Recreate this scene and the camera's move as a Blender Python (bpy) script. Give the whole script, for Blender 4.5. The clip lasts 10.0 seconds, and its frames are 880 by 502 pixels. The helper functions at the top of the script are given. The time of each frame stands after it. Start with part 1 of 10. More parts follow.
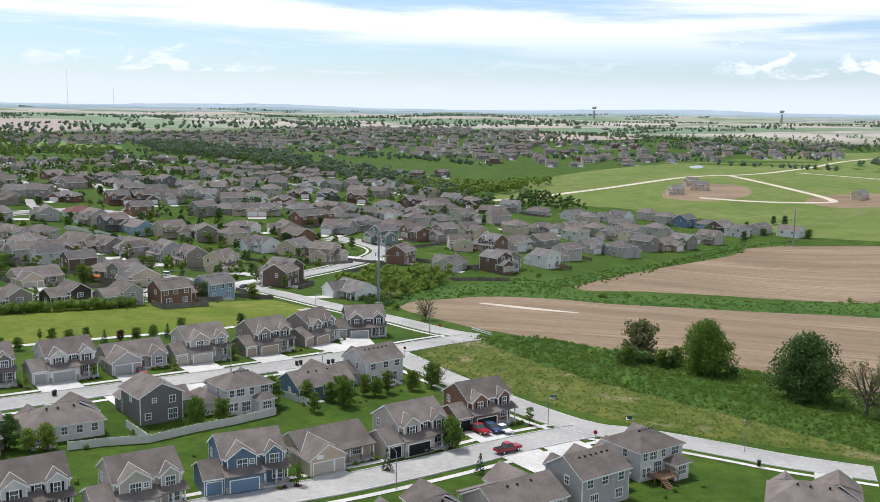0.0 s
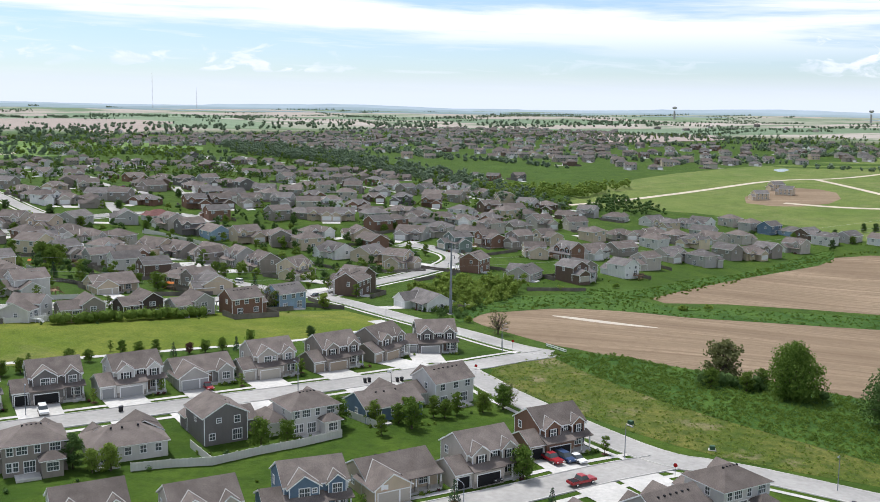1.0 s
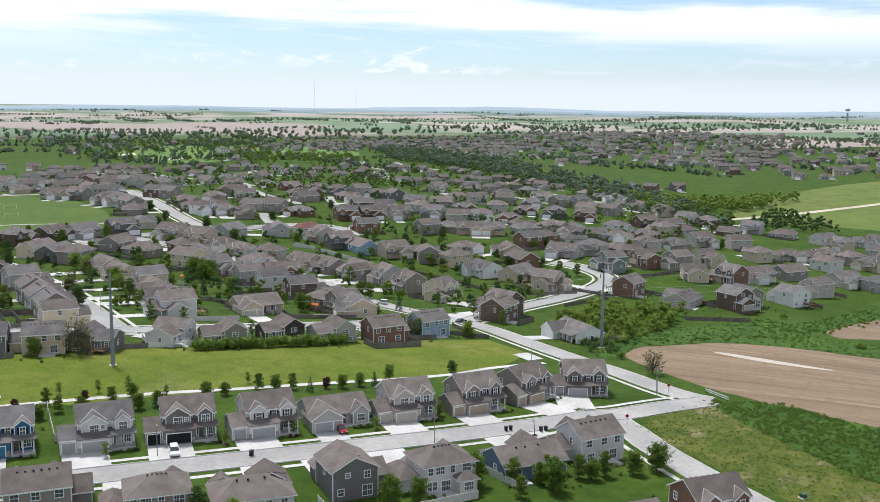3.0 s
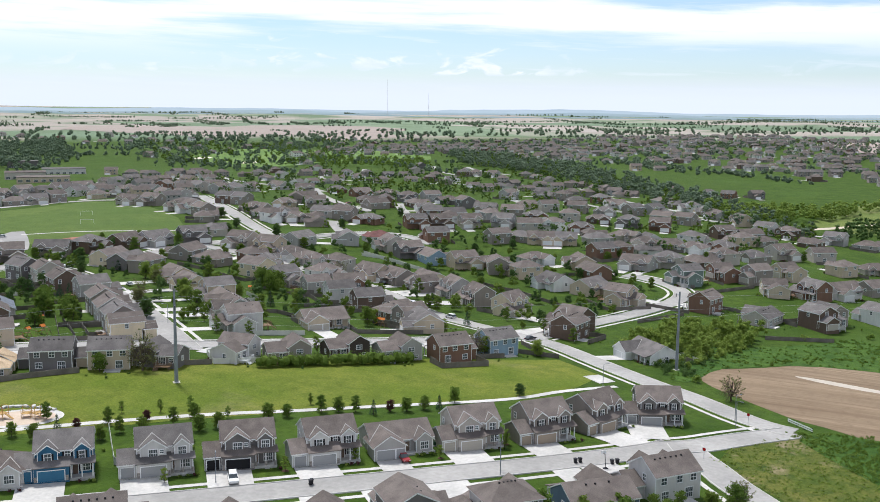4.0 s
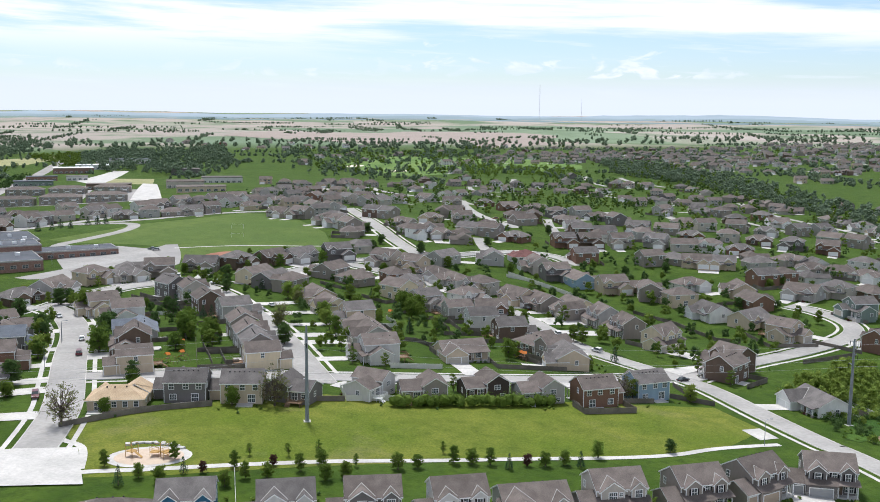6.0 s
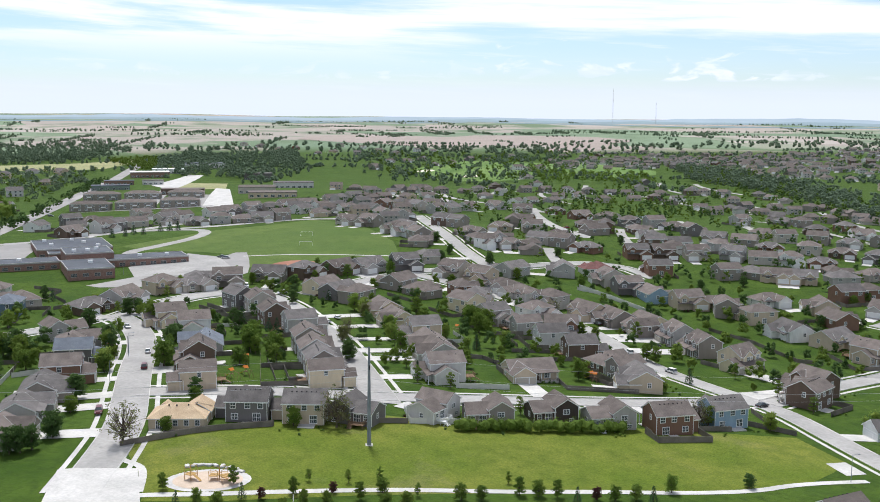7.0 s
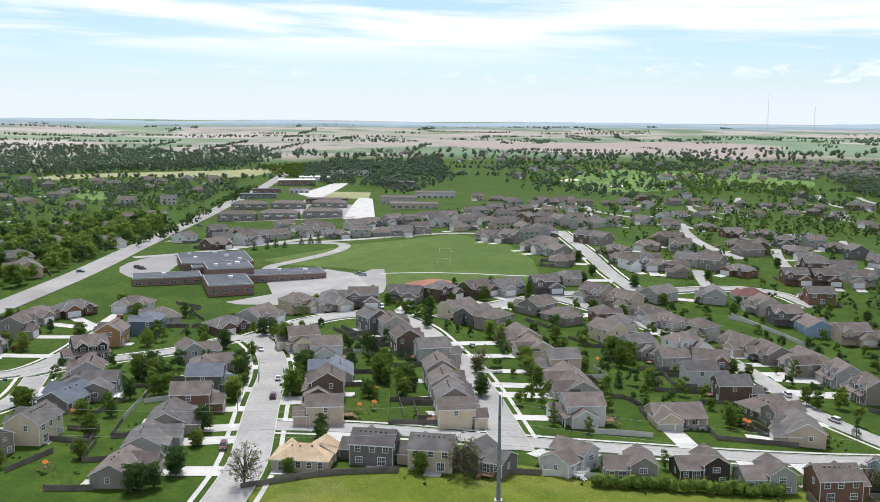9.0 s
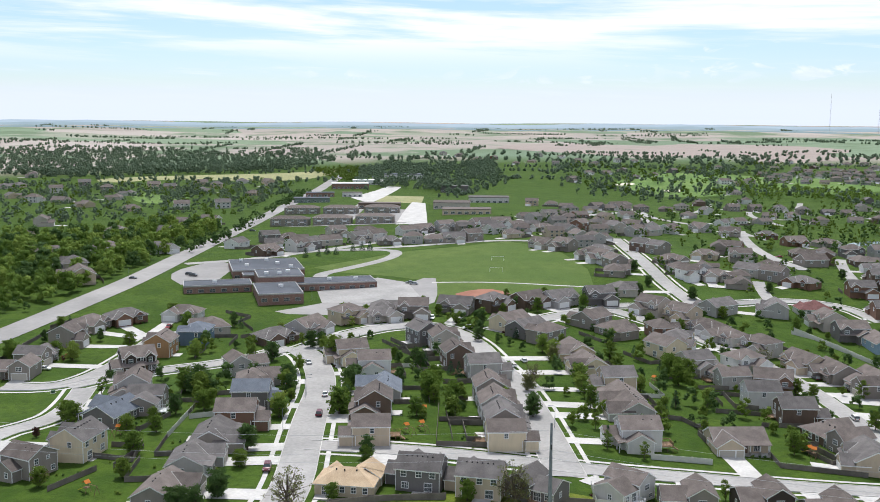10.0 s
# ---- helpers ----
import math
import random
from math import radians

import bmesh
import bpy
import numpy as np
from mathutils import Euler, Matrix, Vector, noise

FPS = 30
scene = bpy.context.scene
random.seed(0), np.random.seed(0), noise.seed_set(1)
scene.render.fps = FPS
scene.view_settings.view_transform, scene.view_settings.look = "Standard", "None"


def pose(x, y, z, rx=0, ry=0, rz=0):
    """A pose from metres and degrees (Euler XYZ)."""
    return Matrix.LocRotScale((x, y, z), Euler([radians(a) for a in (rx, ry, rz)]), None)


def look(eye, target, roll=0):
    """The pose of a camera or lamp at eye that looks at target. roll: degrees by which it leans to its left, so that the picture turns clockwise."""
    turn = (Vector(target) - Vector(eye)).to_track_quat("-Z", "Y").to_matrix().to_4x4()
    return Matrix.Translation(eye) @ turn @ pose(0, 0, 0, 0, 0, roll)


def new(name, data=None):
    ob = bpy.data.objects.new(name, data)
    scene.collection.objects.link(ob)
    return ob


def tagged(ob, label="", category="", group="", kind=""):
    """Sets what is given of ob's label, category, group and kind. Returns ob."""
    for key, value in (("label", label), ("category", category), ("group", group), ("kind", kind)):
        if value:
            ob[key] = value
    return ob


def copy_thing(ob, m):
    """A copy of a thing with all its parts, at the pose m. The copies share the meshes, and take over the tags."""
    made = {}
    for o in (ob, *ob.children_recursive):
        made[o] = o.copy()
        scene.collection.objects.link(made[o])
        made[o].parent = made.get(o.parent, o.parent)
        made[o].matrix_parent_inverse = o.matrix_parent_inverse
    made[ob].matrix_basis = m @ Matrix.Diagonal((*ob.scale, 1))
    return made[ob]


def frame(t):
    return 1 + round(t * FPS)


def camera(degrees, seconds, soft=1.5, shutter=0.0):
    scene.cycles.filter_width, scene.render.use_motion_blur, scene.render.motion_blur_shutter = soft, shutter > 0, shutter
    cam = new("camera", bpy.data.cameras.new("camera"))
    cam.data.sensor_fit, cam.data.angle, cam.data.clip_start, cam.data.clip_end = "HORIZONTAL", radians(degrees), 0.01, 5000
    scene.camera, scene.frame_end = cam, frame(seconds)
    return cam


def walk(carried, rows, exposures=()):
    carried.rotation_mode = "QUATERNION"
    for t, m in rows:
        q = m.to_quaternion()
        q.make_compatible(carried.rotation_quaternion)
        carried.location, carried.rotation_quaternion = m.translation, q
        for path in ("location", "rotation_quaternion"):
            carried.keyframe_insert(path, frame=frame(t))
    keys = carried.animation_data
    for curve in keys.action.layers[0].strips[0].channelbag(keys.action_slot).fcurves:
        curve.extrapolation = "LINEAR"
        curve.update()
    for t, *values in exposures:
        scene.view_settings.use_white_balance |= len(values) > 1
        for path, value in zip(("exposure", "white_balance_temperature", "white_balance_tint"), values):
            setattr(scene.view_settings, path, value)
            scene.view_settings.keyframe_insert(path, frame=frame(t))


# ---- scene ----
cam = camera(47.99, 10.0, 0.45)
PATH = [
    (0.0, 0.01, 0.00, 66.20, 81.866, -0.868, -0.027),
    (0.5, 0.31, 4.21, 67.47, 81.825, -0.840, 2.173),
    (1.0, 0.62, 8.36, 69.00, 81.777, -0.795, 4.408),
    (1.5, 0.70, 12.74, 70.58, 81.746, -0.738, 6.577),
    (2.0, 0.72, 17.02, 72.14, 81.723, -0.685, 8.877),
    (2.5, 0.47, 21.20, 73.66, 81.723, -0.640, 11.175),
    (4.0, -1.30, 33.90, 78.64, 81.812, -0.580, 17.525),
    (4.5, -2.44, 38.50, 80.29, 81.822, -0.604, 19.649),
    (5.0, -3.53, 42.69, 81.91, 81.857, -0.601, 21.846),
    (5.5, -4.44, 46.82, 83.45, 81.914, -0.563, 24.102),
    (7.0, -8.90, 59.11, 88.22, 82.089, -0.521, 30.390),
    (7.5, -10.75, 63.41, 89.81, 82.134, -0.517, 32.468),
    (8.0, -12.66, 67.44, 91.44, 82.176, -0.506, 34.554),
    (8.5, -14.98, 71.37, 92.89, 82.222, -0.467, 36.641),
    (9.0, -17.24, 75.08, 94.38, 82.256, -0.432, 38.735),
    (9.5, -19.82, 79.02, 95.95, 82.279, -0.405, 40.690),
    (10.0, -22.34, 82.80, 97.50, 82.296, -0.387, 41.879),
]
walk(cam, [(t, pose(x, y, z, rx, ry, rz)) for t, x, y, z, rx, ry, rz in PATH], [(0.0, 0.29, 6200, 10), (10.0, 0.29, 6200, 10)])

# ---- light and air ----
SUN_AZ, SUN_EL = 135.0, 63.0            # degrees: the sun stands to the far left, high
def sun_vector():
    a, e = radians(SUN_AZ), radians(SUN_EL)
    return Vector((math.cos(a) * math.cos(e), math.sin(a) * math.cos(e), math.sin(e)))


world = bpy.data.worlds.new("sky")
scene.world = world
world.use_nodes = True
wn, wl = world.node_tree.nodes, world.node_tree.links
wn.clear()
w_out = wn.new("ShaderNodeOutputWorld")
w_sky = wn.new("ShaderNodeTexSky")
w_sky.sky_type, w_sky.sun_disc = "NISHITA", False
w_sky.sun_elevation, w_sky.sun_rotation = radians(SUN_EL), radians(90 - SUN_AZ)
w_sky.air_density, w_sky.dust_density, w_sky.ozone_density = 1.0, 0.4, 3.0
w_blue = wn.new("ShaderNodeBackground")
w_blue.inputs[1].default_value = 0.10
w_cloud = wn.new("ShaderNodeBackground")
w_cloud.inputs[0].default_value = (0.90, 0.95, 1.0, 1)
w_mix = wn.new("ShaderNodeMixShader")
w_co = wn.new("ShaderNodeTexCoord")
w_sep = wn.new("ShaderNodeSeparateXYZ")
wl.new(w_co.outputs["Generated"], w_sep.inputs[0])


def w_math(op, a, b=None, c=None, clamp=False):
    n = wn.new("ShaderNodeMath")
    n.operation, n.use_clamp = op, clamp
    for k, v in enumerate((a, b, c)):
        if v is None:
            continue
        if isinstance(v, (int, float)):
            n.inputs[k].default_value = v
        else:
            wl.new(v, n.inputs[k])
    return n.outputs[0]


# cloud sheets by azimuth and height: long streaks, small heaped clouds low down, a pale haze along the horizon
w_az = w_math("ARCTAN2", w_sep.outputs[0], w_sep.outputs[1])
w_up = w_sep.outputs[2]


def w_noise(along, up, slant, detail, rough, shift, bend=0.25):
    v = wn.new("ShaderNodeCombineXYZ")
    wl.new(w_math("MULTIPLY_ADD", w_az, along, shift), v.inputs[0])
    wl.new(w_math("MULTIPLY_ADD", w_up, up, w_math("MULTIPLY_ADD", w_az, slant, shift * 0.7)), v.inputs[1])
    t = wn.new("ShaderNodeTexNoise")
    t.inputs["Scale"].default_value, t.inputs["Detail"].default_value, t.inputs["Roughness"].default_value = 1.0, detail, rough
    t.inputs["Distortion"].default_value = bend
    wl.new(v.outputs[0], t.inputs["Vector"])
    return t.outputs[0]


def w_ramp(x, low, high):
    n = wn.new("ShaderNodeMapRange")
    n.interpolation_type = "SMOOTHSTEP"
    n.inputs[1].default_value, n.inputs[2].default_value = low, high
    wl.new(x, n.inputs[0])
    return n.outputs[0]


w_sheet = w_ramp(w_noise(2.3, 30.0, 0.9, 10.0, 0.58, 3.1), 0.37, 0.58)
w_wisp = w_math("MULTIPLY", w_ramp(w_noise(9.0, 120.0, 4.0, 6.0, 0.6, 8.2), 0.45, 0.75), 0.5)
w_streak = w_math("MAXIMUM", w_math("MULTIPLY", w_sheet, w_ramp(w_up, 0.03, 0.085)), w_wisp)
# heaped clouds: flat below, rounded above, thinning out with height
w_heap_top = w_math("SUBTRACT", w_noise(26.0, 60.0, 0.0, 6.0, 0.55, 21.0, 0.6), w_math("MULTIPLY", w_math("ABSOLUTE", w_math("SUBTRACT", w_up, 0.042), None), 5.5))
w_heap_bed = w_math("MULTIPLY", w_ramp(w_heap_top, 0.43, 0.58), w_ramp(w_up, 0.030, 0.036))
w_heap = w_math("MULTIPLY", w_heap_bed, w_ramp(w_noise(3.2, 8.0, 0.0, 3.0, 0.5, 33.0), 0.42, 0.62))
w_haze = w_math("SUBTRACT", 1.0, w_ramp(w_up, 0.008, 0.045))
w_fac = w_math("MAXIMUM", w_math("MAXIMUM", w_streak, w_heap), w_math("MULTIPLY", w_haze, 0.97), None, True)
w_fac = w_math("MAXIMUM", w_fac, 0.16)
w_white = w_math("MAXIMUM", w_math("MULTIPLY", w_streak, w_math("SUBTRACT", 1.0, w_haze)), w_math("MULTIPLY", w_heap, w_ramp(w_noise(30.0, 90.0, 0.0, 4.0, 0.6, 44.0), 0.30, 0.60)), None, True)
w_shade = wn.new("ShaderNodeMix")
w_shade.data_type = "RGBA"
w_shade.inputs[6].default_value = (0.715, 0.765, 0.87, 1)
w_shade.inputs[7].default_value = (0.90, 0.915, 0.93, 1)
wl.new(w_white, w_shade.inputs[0])
wl.new(w_shade.outputs[2], w_cloud.inputs[0])
wl.new(w_math("MULTIPLY_ADD", w_math("MAXIMUM", w_math("SUBTRACT", w_up, 0.14), 0.0), -0.40, 1.0), w_cloud.inputs[1])
w_clear = wn.new("ShaderNodeMix")
w_clear.data_type, w_clear.blend_type = "RGBA", "MULTIPLY"
w_clear.inputs[0].default_value = 1.0
w_clear.inputs[7].default_value = (0.93, 1.0, 1.12, 1)
wl.new(w_sky.outputs[0], w_clear.inputs[6])
wl.new(w_clear.outputs[2], w_blue.inputs[0])
wl.new(w_fac, w_mix.inputs[0])
wl.new(w_blue.outputs[0], w_mix.inputs[1])
wl.new(w_cloud.outputs[0], w_mix.inputs[2])
wl.new(w_mix.outputs[0], w_out.inputs[0])

sun_data = bpy.data.lights.new("sun", "SUN")
sun_data.energy, sun_data.angle, sun_data.color = 3.7, radians(9), (1.0, 0.965, 0.915)
sun = new("sun", sun_data)
sun.matrix_world = look(sun_vector() * 800, (0, 0, 0))

# ---- materials ----
def tree_of(name):
    m = bpy.data.materials.new(name)
    m.use_nodes = True
    n = m.node_tree.nodes
    n["Principled BSDF"].inputs["Specular IOR Level"].default_value = 0.12
    return m, n, m.node_tree.links, n["Principled BSDF"]


def mixed(n, l, fac, a, b):
    mix = n.new("ShaderNodeMix")
    mix.data_type = "RGBA"
    for k, v in ((0, fac), (6, a), (7, b)):
        if isinstance(v, (int, float)):
            mix.inputs[k].default_value = v
        elif isinstance(v, tuple):
            mix.inputs[k].default_value = (*v, 1)
        else:
            l.new(v, mix.inputs[k])
    return mix.outputs[2]


def noisy(n, l, scale, detail=4.0, rough=0.55, low=0.35, high=0.65, where="Position", stretch=None):
    if where == "Position":
        src = n.new("ShaderNodeNewGeometry").outputs["Position"]
    else:
        src = n.new("ShaderNodeTexCoord").outputs[where]
    if stretch:
        mp = n.new("ShaderNodeMapping")
        mp.inputs["Scale"].default_value = stretch[:3]
        if len(stretch) > 3:
            mp.inputs["Rotation"].default_value = (0, 0, radians(stretch[3]))
        l.new(src, mp.inputs[0])
        src = mp.outputs[0]
    t = n.new("ShaderNodeTexNoise")
    t.inputs["Scale"].default_value, t.inputs["Detail"].default_value, t.inputs["Roughness"].default_value = scale, detail, rough
    l.new(src, t.inputs["Vector"])
    r = n.new("ShaderNodeMapRange")
    r.inputs[1].default_value, r.inputs[2].default_value = low, high
    l.new(t.outputs[0], r.inputs[0])
    return r.outputs[0]


def bumped(n, l, bsdf, height, strength=0.3, distance=0.05):
    b = n.new("ShaderNodeBump")
    b.inputs["Strength"].default_value, b.inputs["Distance"].default_value = strength, distance
    l.new(height, b.inputs["Height"])
    l.new(b.outputs[0], bsdf.inputs["Normal"])


def surface(name, a, b, scale, rough=0.8, fine=None, fine_mix=0.35, dark=0.7, where="Position", metal=0.0, bump=0.0, random=0.0):
    """Two colours mixed by a coarse noise, a fine noise that darkens, a little colour change from thing to thing."""
    m, n, l, p = tree_of(name)
    col = mixed(n, l, noisy(n, l, scale, where=where), a, b)
    if fine:
        f = noisy(n, l, fine, 3.0, 0.6, 0.3, 0.7, where)
        dk = mixed(n, l, f, (dark, dark, dark), (1.08, 1.08, 1.08))
        mul = n.new("ShaderNodeMix")
        mul.data_type, mul.blend_type = "RGBA", "MULTIPLY"
        mul.inputs[0].default_value = fine_mix
        l.new(col, mul.inputs[6])
        l.new(dk, mul.inputs[7])
        col = mul.outputs[2]
        if bump:
            bumped(n, l, p, f, bump)
    if random:
        info = n.new("ShaderNodeObjectInfo")
        hsv = n.new("ShaderNodeHueSaturation")
        r = n.new("ShaderNodeMapRange")
        r.inputs[3].default_value, r.inputs[4].default_value = 1 - random, 1 + random
        l.new(info.outputs["Random"], r.inputs[0])
        l.new(r.outputs[0], hsv.inputs["Value"])
        l.new(col, hsv.inputs["Color"])
        col = hsv.outputs[0]
    l.new(col, p.inputs["Base Color"])
    p.inputs["Roughness"].default_value, p.inputs["Metallic"].default_value = rough, metal
    return m


CONCRETE = surface("concrete", (0.45, 0.435, 0.41), (0.57, 0.55, 0.52), 0.12, 0.85, 1.4, 0.5, 0.68)
ROAD = surface("road_concrete", (0.30, 0.29, 0.275), (0.385, 0.37, 0.35), 0.06, 0.85, 0.8, 0.5, 0.68)
ASPHALT = surface("worn_asphalt", (0.26, 0.25, 0.24), (0.34, 0.325, 0.31), 0.03, 0.9, 0.4, 0.3, 0.75)
TRIM = surface("white_trim", (0.75, 0.75, 0.74), (0.80, 0.80, 0.79), 0.6, 0.5)
WOOD = surface("deck_wood", (0.20, 0.13, 0.085), (0.29, 0.19, 0.12), 0.8, 0.75, 5.0)
FENCE_WOOD = surface("weathered_fence", (0.13, 0.115, 0.10), (0.21, 0.185, 0.16), 0.25, 0.85, 3.0)
VINYL = surface("white_vinyl", (0.52, 0.515, 0.47), (0.60, 0.59, 0.545), 0.4, 0.5)
STONE = surface("stone_veneer", (0.23, 0.21, 0.19), (0.42, 0.38, 0.34), 2.2, 0.85, 6.0, 0.6, 0.5)
BRICK = surface("red_brick", (0.22, 0.135, 0.11), (0.29, 0.185, 0.15), 1.2, 0.85, 8.0, 0.5)
STEEL = surface("galvanised_steel", (0.20, 0.22, 0.25), (0.27, 0.29, 0.32), 0.5, 0.5, metal=0.35)
RUBBER = surface("tyre_rubber", (0.02, 0.02, 0.02), (0.035, 0.035, 0.035), 4.0, 0.8)
CHROME = surface("bright_metal", (0.55, 0.55, 0.56), (0.65, 0.65, 0.66), 3.0, 0.25, metal=1.0)
BIN = surface("black_plastic", (0.02, 0.02, 0.022), (0.035, 0.035, 0.04), 3.0, 0.5)
MULCH = surface("bark_mulch", (0.06, 0.035, 0.025), (0.12, 0.07, 0.05), 1.5, 0.95, 6.0)
BARK = surface("bark", (0.07, 0.055, 0.045), (0.14, 0.11, 0.085), 1.5, 0.95, 6.0, 0.5)


def plain(name, colour, rough=0.5, metal=0.0):
    m, n, l, p = tree_of(name)
    p.inputs["Base Color"].default_value, p.inputs["Roughness"].default_value, p.inputs["Metallic"].default_value = (*colour, 1), rough, metal
    return m


GLASS = plain("window_glass", (0.075, 0.088, 0.092), 0.10)
GLASS.node_tree.nodes["Principled BSDF"].inputs["Specular IOR Level"].default_value = 0.5
DARK = plain("shutter_black", (0.018, 0.018, 0.02), 0.55)


def siding(name, c):
    """Lapped siding: boards 18 cm apart, faint streaks."""
    m, n, l, p = tree_of(name)
    lo = tuple(v * 0.88 for v in c)
    col = mixed(n, l, noisy(n, l, 0.7, 4.0, 0.6, 0.35, 0.65, "Position", (1, 1, 0.35)), lo, c)
    z = n.new("ShaderNodeSeparateXYZ")
    l.new(n.new("ShaderNodeNewGeometry").outputs["Position"], z.inputs[0])
    s = n.new("ShaderNodeMath")
    s.operation = "MULTIPLY"
    s.inputs[1].default_value = 5.5
    fr = n.new("ShaderNodeMath")
    fr.operation = "FRACT"
    l.new(z.outputs[2], s.inputs[0])
    l.new(s.outputs[0], fr.inputs[0])
    bumped(n, l, p, fr.outputs[0], 0.5, 0.03)
    l.new(col, p.inputs["Base Color"])
    p.inputs["Roughness"].default_value = 0.65
    return m


WALLS = {
    "grey": siding("siding_grey", (0.41, 0.39, 0.37)), "light_grey": siding("siding_light_grey", (0.60, 0.58, 0.555)),
    "greige": siding("siding_greige", (0.47, 0.425, 0.375)), "taupe": siding("siding_taupe", (0.285, 0.25, 0.22)),
    "tan": siding("siding_tan", (0.53, 0.435, 0.325)), "cream": siding("siding_cream", (0.66, 0.56, 0.40)),
    "brown": siding("siding_brown", (0.15, 0.105, 0.08)), "redbrown": siding("siding_red_brown", (0.215, 0.125, 0.088)),
    "white": siding("siding_white", (0.74, 0.73, 0.71)), "slate": siding("siding_slate", (0.175, 0.162, 0.156)),
    "blue": siding("siding_blue", (0.13, 0.19, 0.26)), "teal": siding("siding_teal", (0.045, 0.14, 0.235)),
    "green": siding("siding_green", (0.19, 0.24, 0.215)), "skyblue": siding("siding_sky_blue", (0.28, 0.38, 0.48)), "darkbrown": siding("siding_dark_brown", (0.075, 0.058, 0.05)),
    "orange": siding("siding_ochre", (0.38, 0.22, 0.11)),
}


def shingles(name, a, b):
    m = surface(name, a, b, 0.35, 0.9, 7.0, 0.85, 0.6, "Position", 0.0, 0.25, 0.20)
    return m


ROOFS = {
    "grey": shingles("shingles_grey", (0.125, 0.115, 0.110), (0.178, 0.163, 0.156)),
    "brown": shingles("shingles_brown", (0.134, 0.113, 0.102), (0.190, 0.161, 0.145)),
    "tan": shingles("shingles_tan", (0.42, 0.31, 0.20), (0.52, 0.40, 0.27)),
    "red": shingles("shingles_red", (0.145, 0.07, 0.065), (0.20, 0.10, 0.09)),
    "blue": shingles("shingles_blue", (0.13, 0.145, 0.17), (0.17, 0.19, 0.22)),
}
DOOR_COL = {
    "white": plain("door_white", (0.66, 0.66, 0.65), 0.5), "beige": plain("door_beige", (0.45, 0.41, 0.35), 0.5),
    "grey": plain("door_grey", (0.33, 0.33, 0.33), 0.5), "blue": plain("door_blue", (0.14, 0.21, 0.29), 0.5),
    "tan": plain("door_tan", (0.36, 0.29, 0.22), 0.5), "teal": plain("door_teal", (0.05, 0.16, 0.26), 0.5),
    # the near-black door stands in for the shade inside an open garage
    "brown": plain("door_brown", (0.17, 0.12, 0.09), 0.5), "dark": plain("garage_inside_shade", (0.02, 0.02, 0.022), 0.8),
}


def grass(name, a, b, c, patch=0.02, fine=0.35, dry=0.0):
    """Mown or rough grass: broad patches, tufts, a fine grain."""
    m, n, l, p = tree_of(name)
    col = mixed(n, l, noisy(n, l, patch, 5.0, 0.6, 0.35, 0.65), a, b)
    col = mixed(n, l, noisy(n, l, fine, 5.0, 0.65, 0.42, 0.75), col, c)
    if dry:
        worn = noisy(n, l, 0.05, 7.0, 0.7, 0.55, 0.66) if dry >= 1 else noisy(n, l, 0.035, 6.0, 0.65, 0.56, 0.95)
        col = mixed(n, l, worn, col, (0.24, 0.20, 0.125))
    grain = noisy(n, l, 1.7, 4.0, 0.75, 0.3, 0.7)
    mul = n.new("ShaderNodeMix")
    mul.data_type, mul.blend_type = "RGBA", "MULTIPLY"
    mul.inputs[0].default_value = 1.0
    l.new(col, mul.inputs[6])
    l.new(mixed(n, l, grain, (0.62, 0.66, 0.62), (1.3, 1.24, 1.2)), mul.inputs[7])
    bumped(n, l, p, grain, 0.6, 0.25)
    l.new(mul.outputs[2], p.inputs["Base Color"])
    p.inputs["Roughness"].default_value = 0.95
    return m


LAWN = grass("lawn", (0.034, 0.072, 0.006), (0.069, 0.116, 0.012), (0.030, 0.056, 0.007), 0.09, 0.25)
PARK = grass("park_grass", (0.100, 0.148, 0.015), (0.172, 0.190, 0.034), (0.078, 0.118, 0.014), 0.03, 0.16, 0.4)
SPORT = grass("sports_turf", (0.078, 0.128, 0.030), (0.110, 0.155, 0.040), (0.070, 0.112, 0.026), 0.014, 0.10)
ROUGH = grass("weedy_ground", (0.075, 0.108, 0.016), (0.150, 0.150, 0.038), (0.026, 0.060, 0.008), 0.07, 0.30, 1.0)
LUSH = grass("tall_weeds", (0.042, 0.098, 0.016), (0.076, 0.140, 0.024), (0.022, 0.055, 0.010), 0.05, 0.3)
MEADOW = grass("meadow", (0.110, 0.160, 0.035), (0.165, 0.195, 0.060), (0.085, 0.125, 0.030), 0.012, 0.06, 0.4)


def ploughed(name, a, b, turn):
    """Tilled soil: long furrow lines, broad dry and damp bands."""
    m, n, l, p = tree_of(name)
    col = mixed(n, l, noisy(n, l, 1.0, 5.0, 0.6, 0.35, 0.65, "Position", (0.006, 0.03, 0, turn)), a, b)
    lines = noisy(n, l, 1.0, 6.0, 0.7, 0.3, 0.7, "Position", (0.012, 0.35, 0, turn))
    col = mixed(n, l, lines, tuple(v * 0.78 for v in a), col)
    col = mixed(n, l, noisy(n, l, 0.35, 5.0, 0.7, 0.5, 0.8), col, tuple(v * 0.8 for v in a))
    bumped(n, l, p, lines, 0.6, 0.2)
    l.new(col, p.inputs["Base Color"])
    p.inputs["Roughness"].default_value = 0.95
    return m

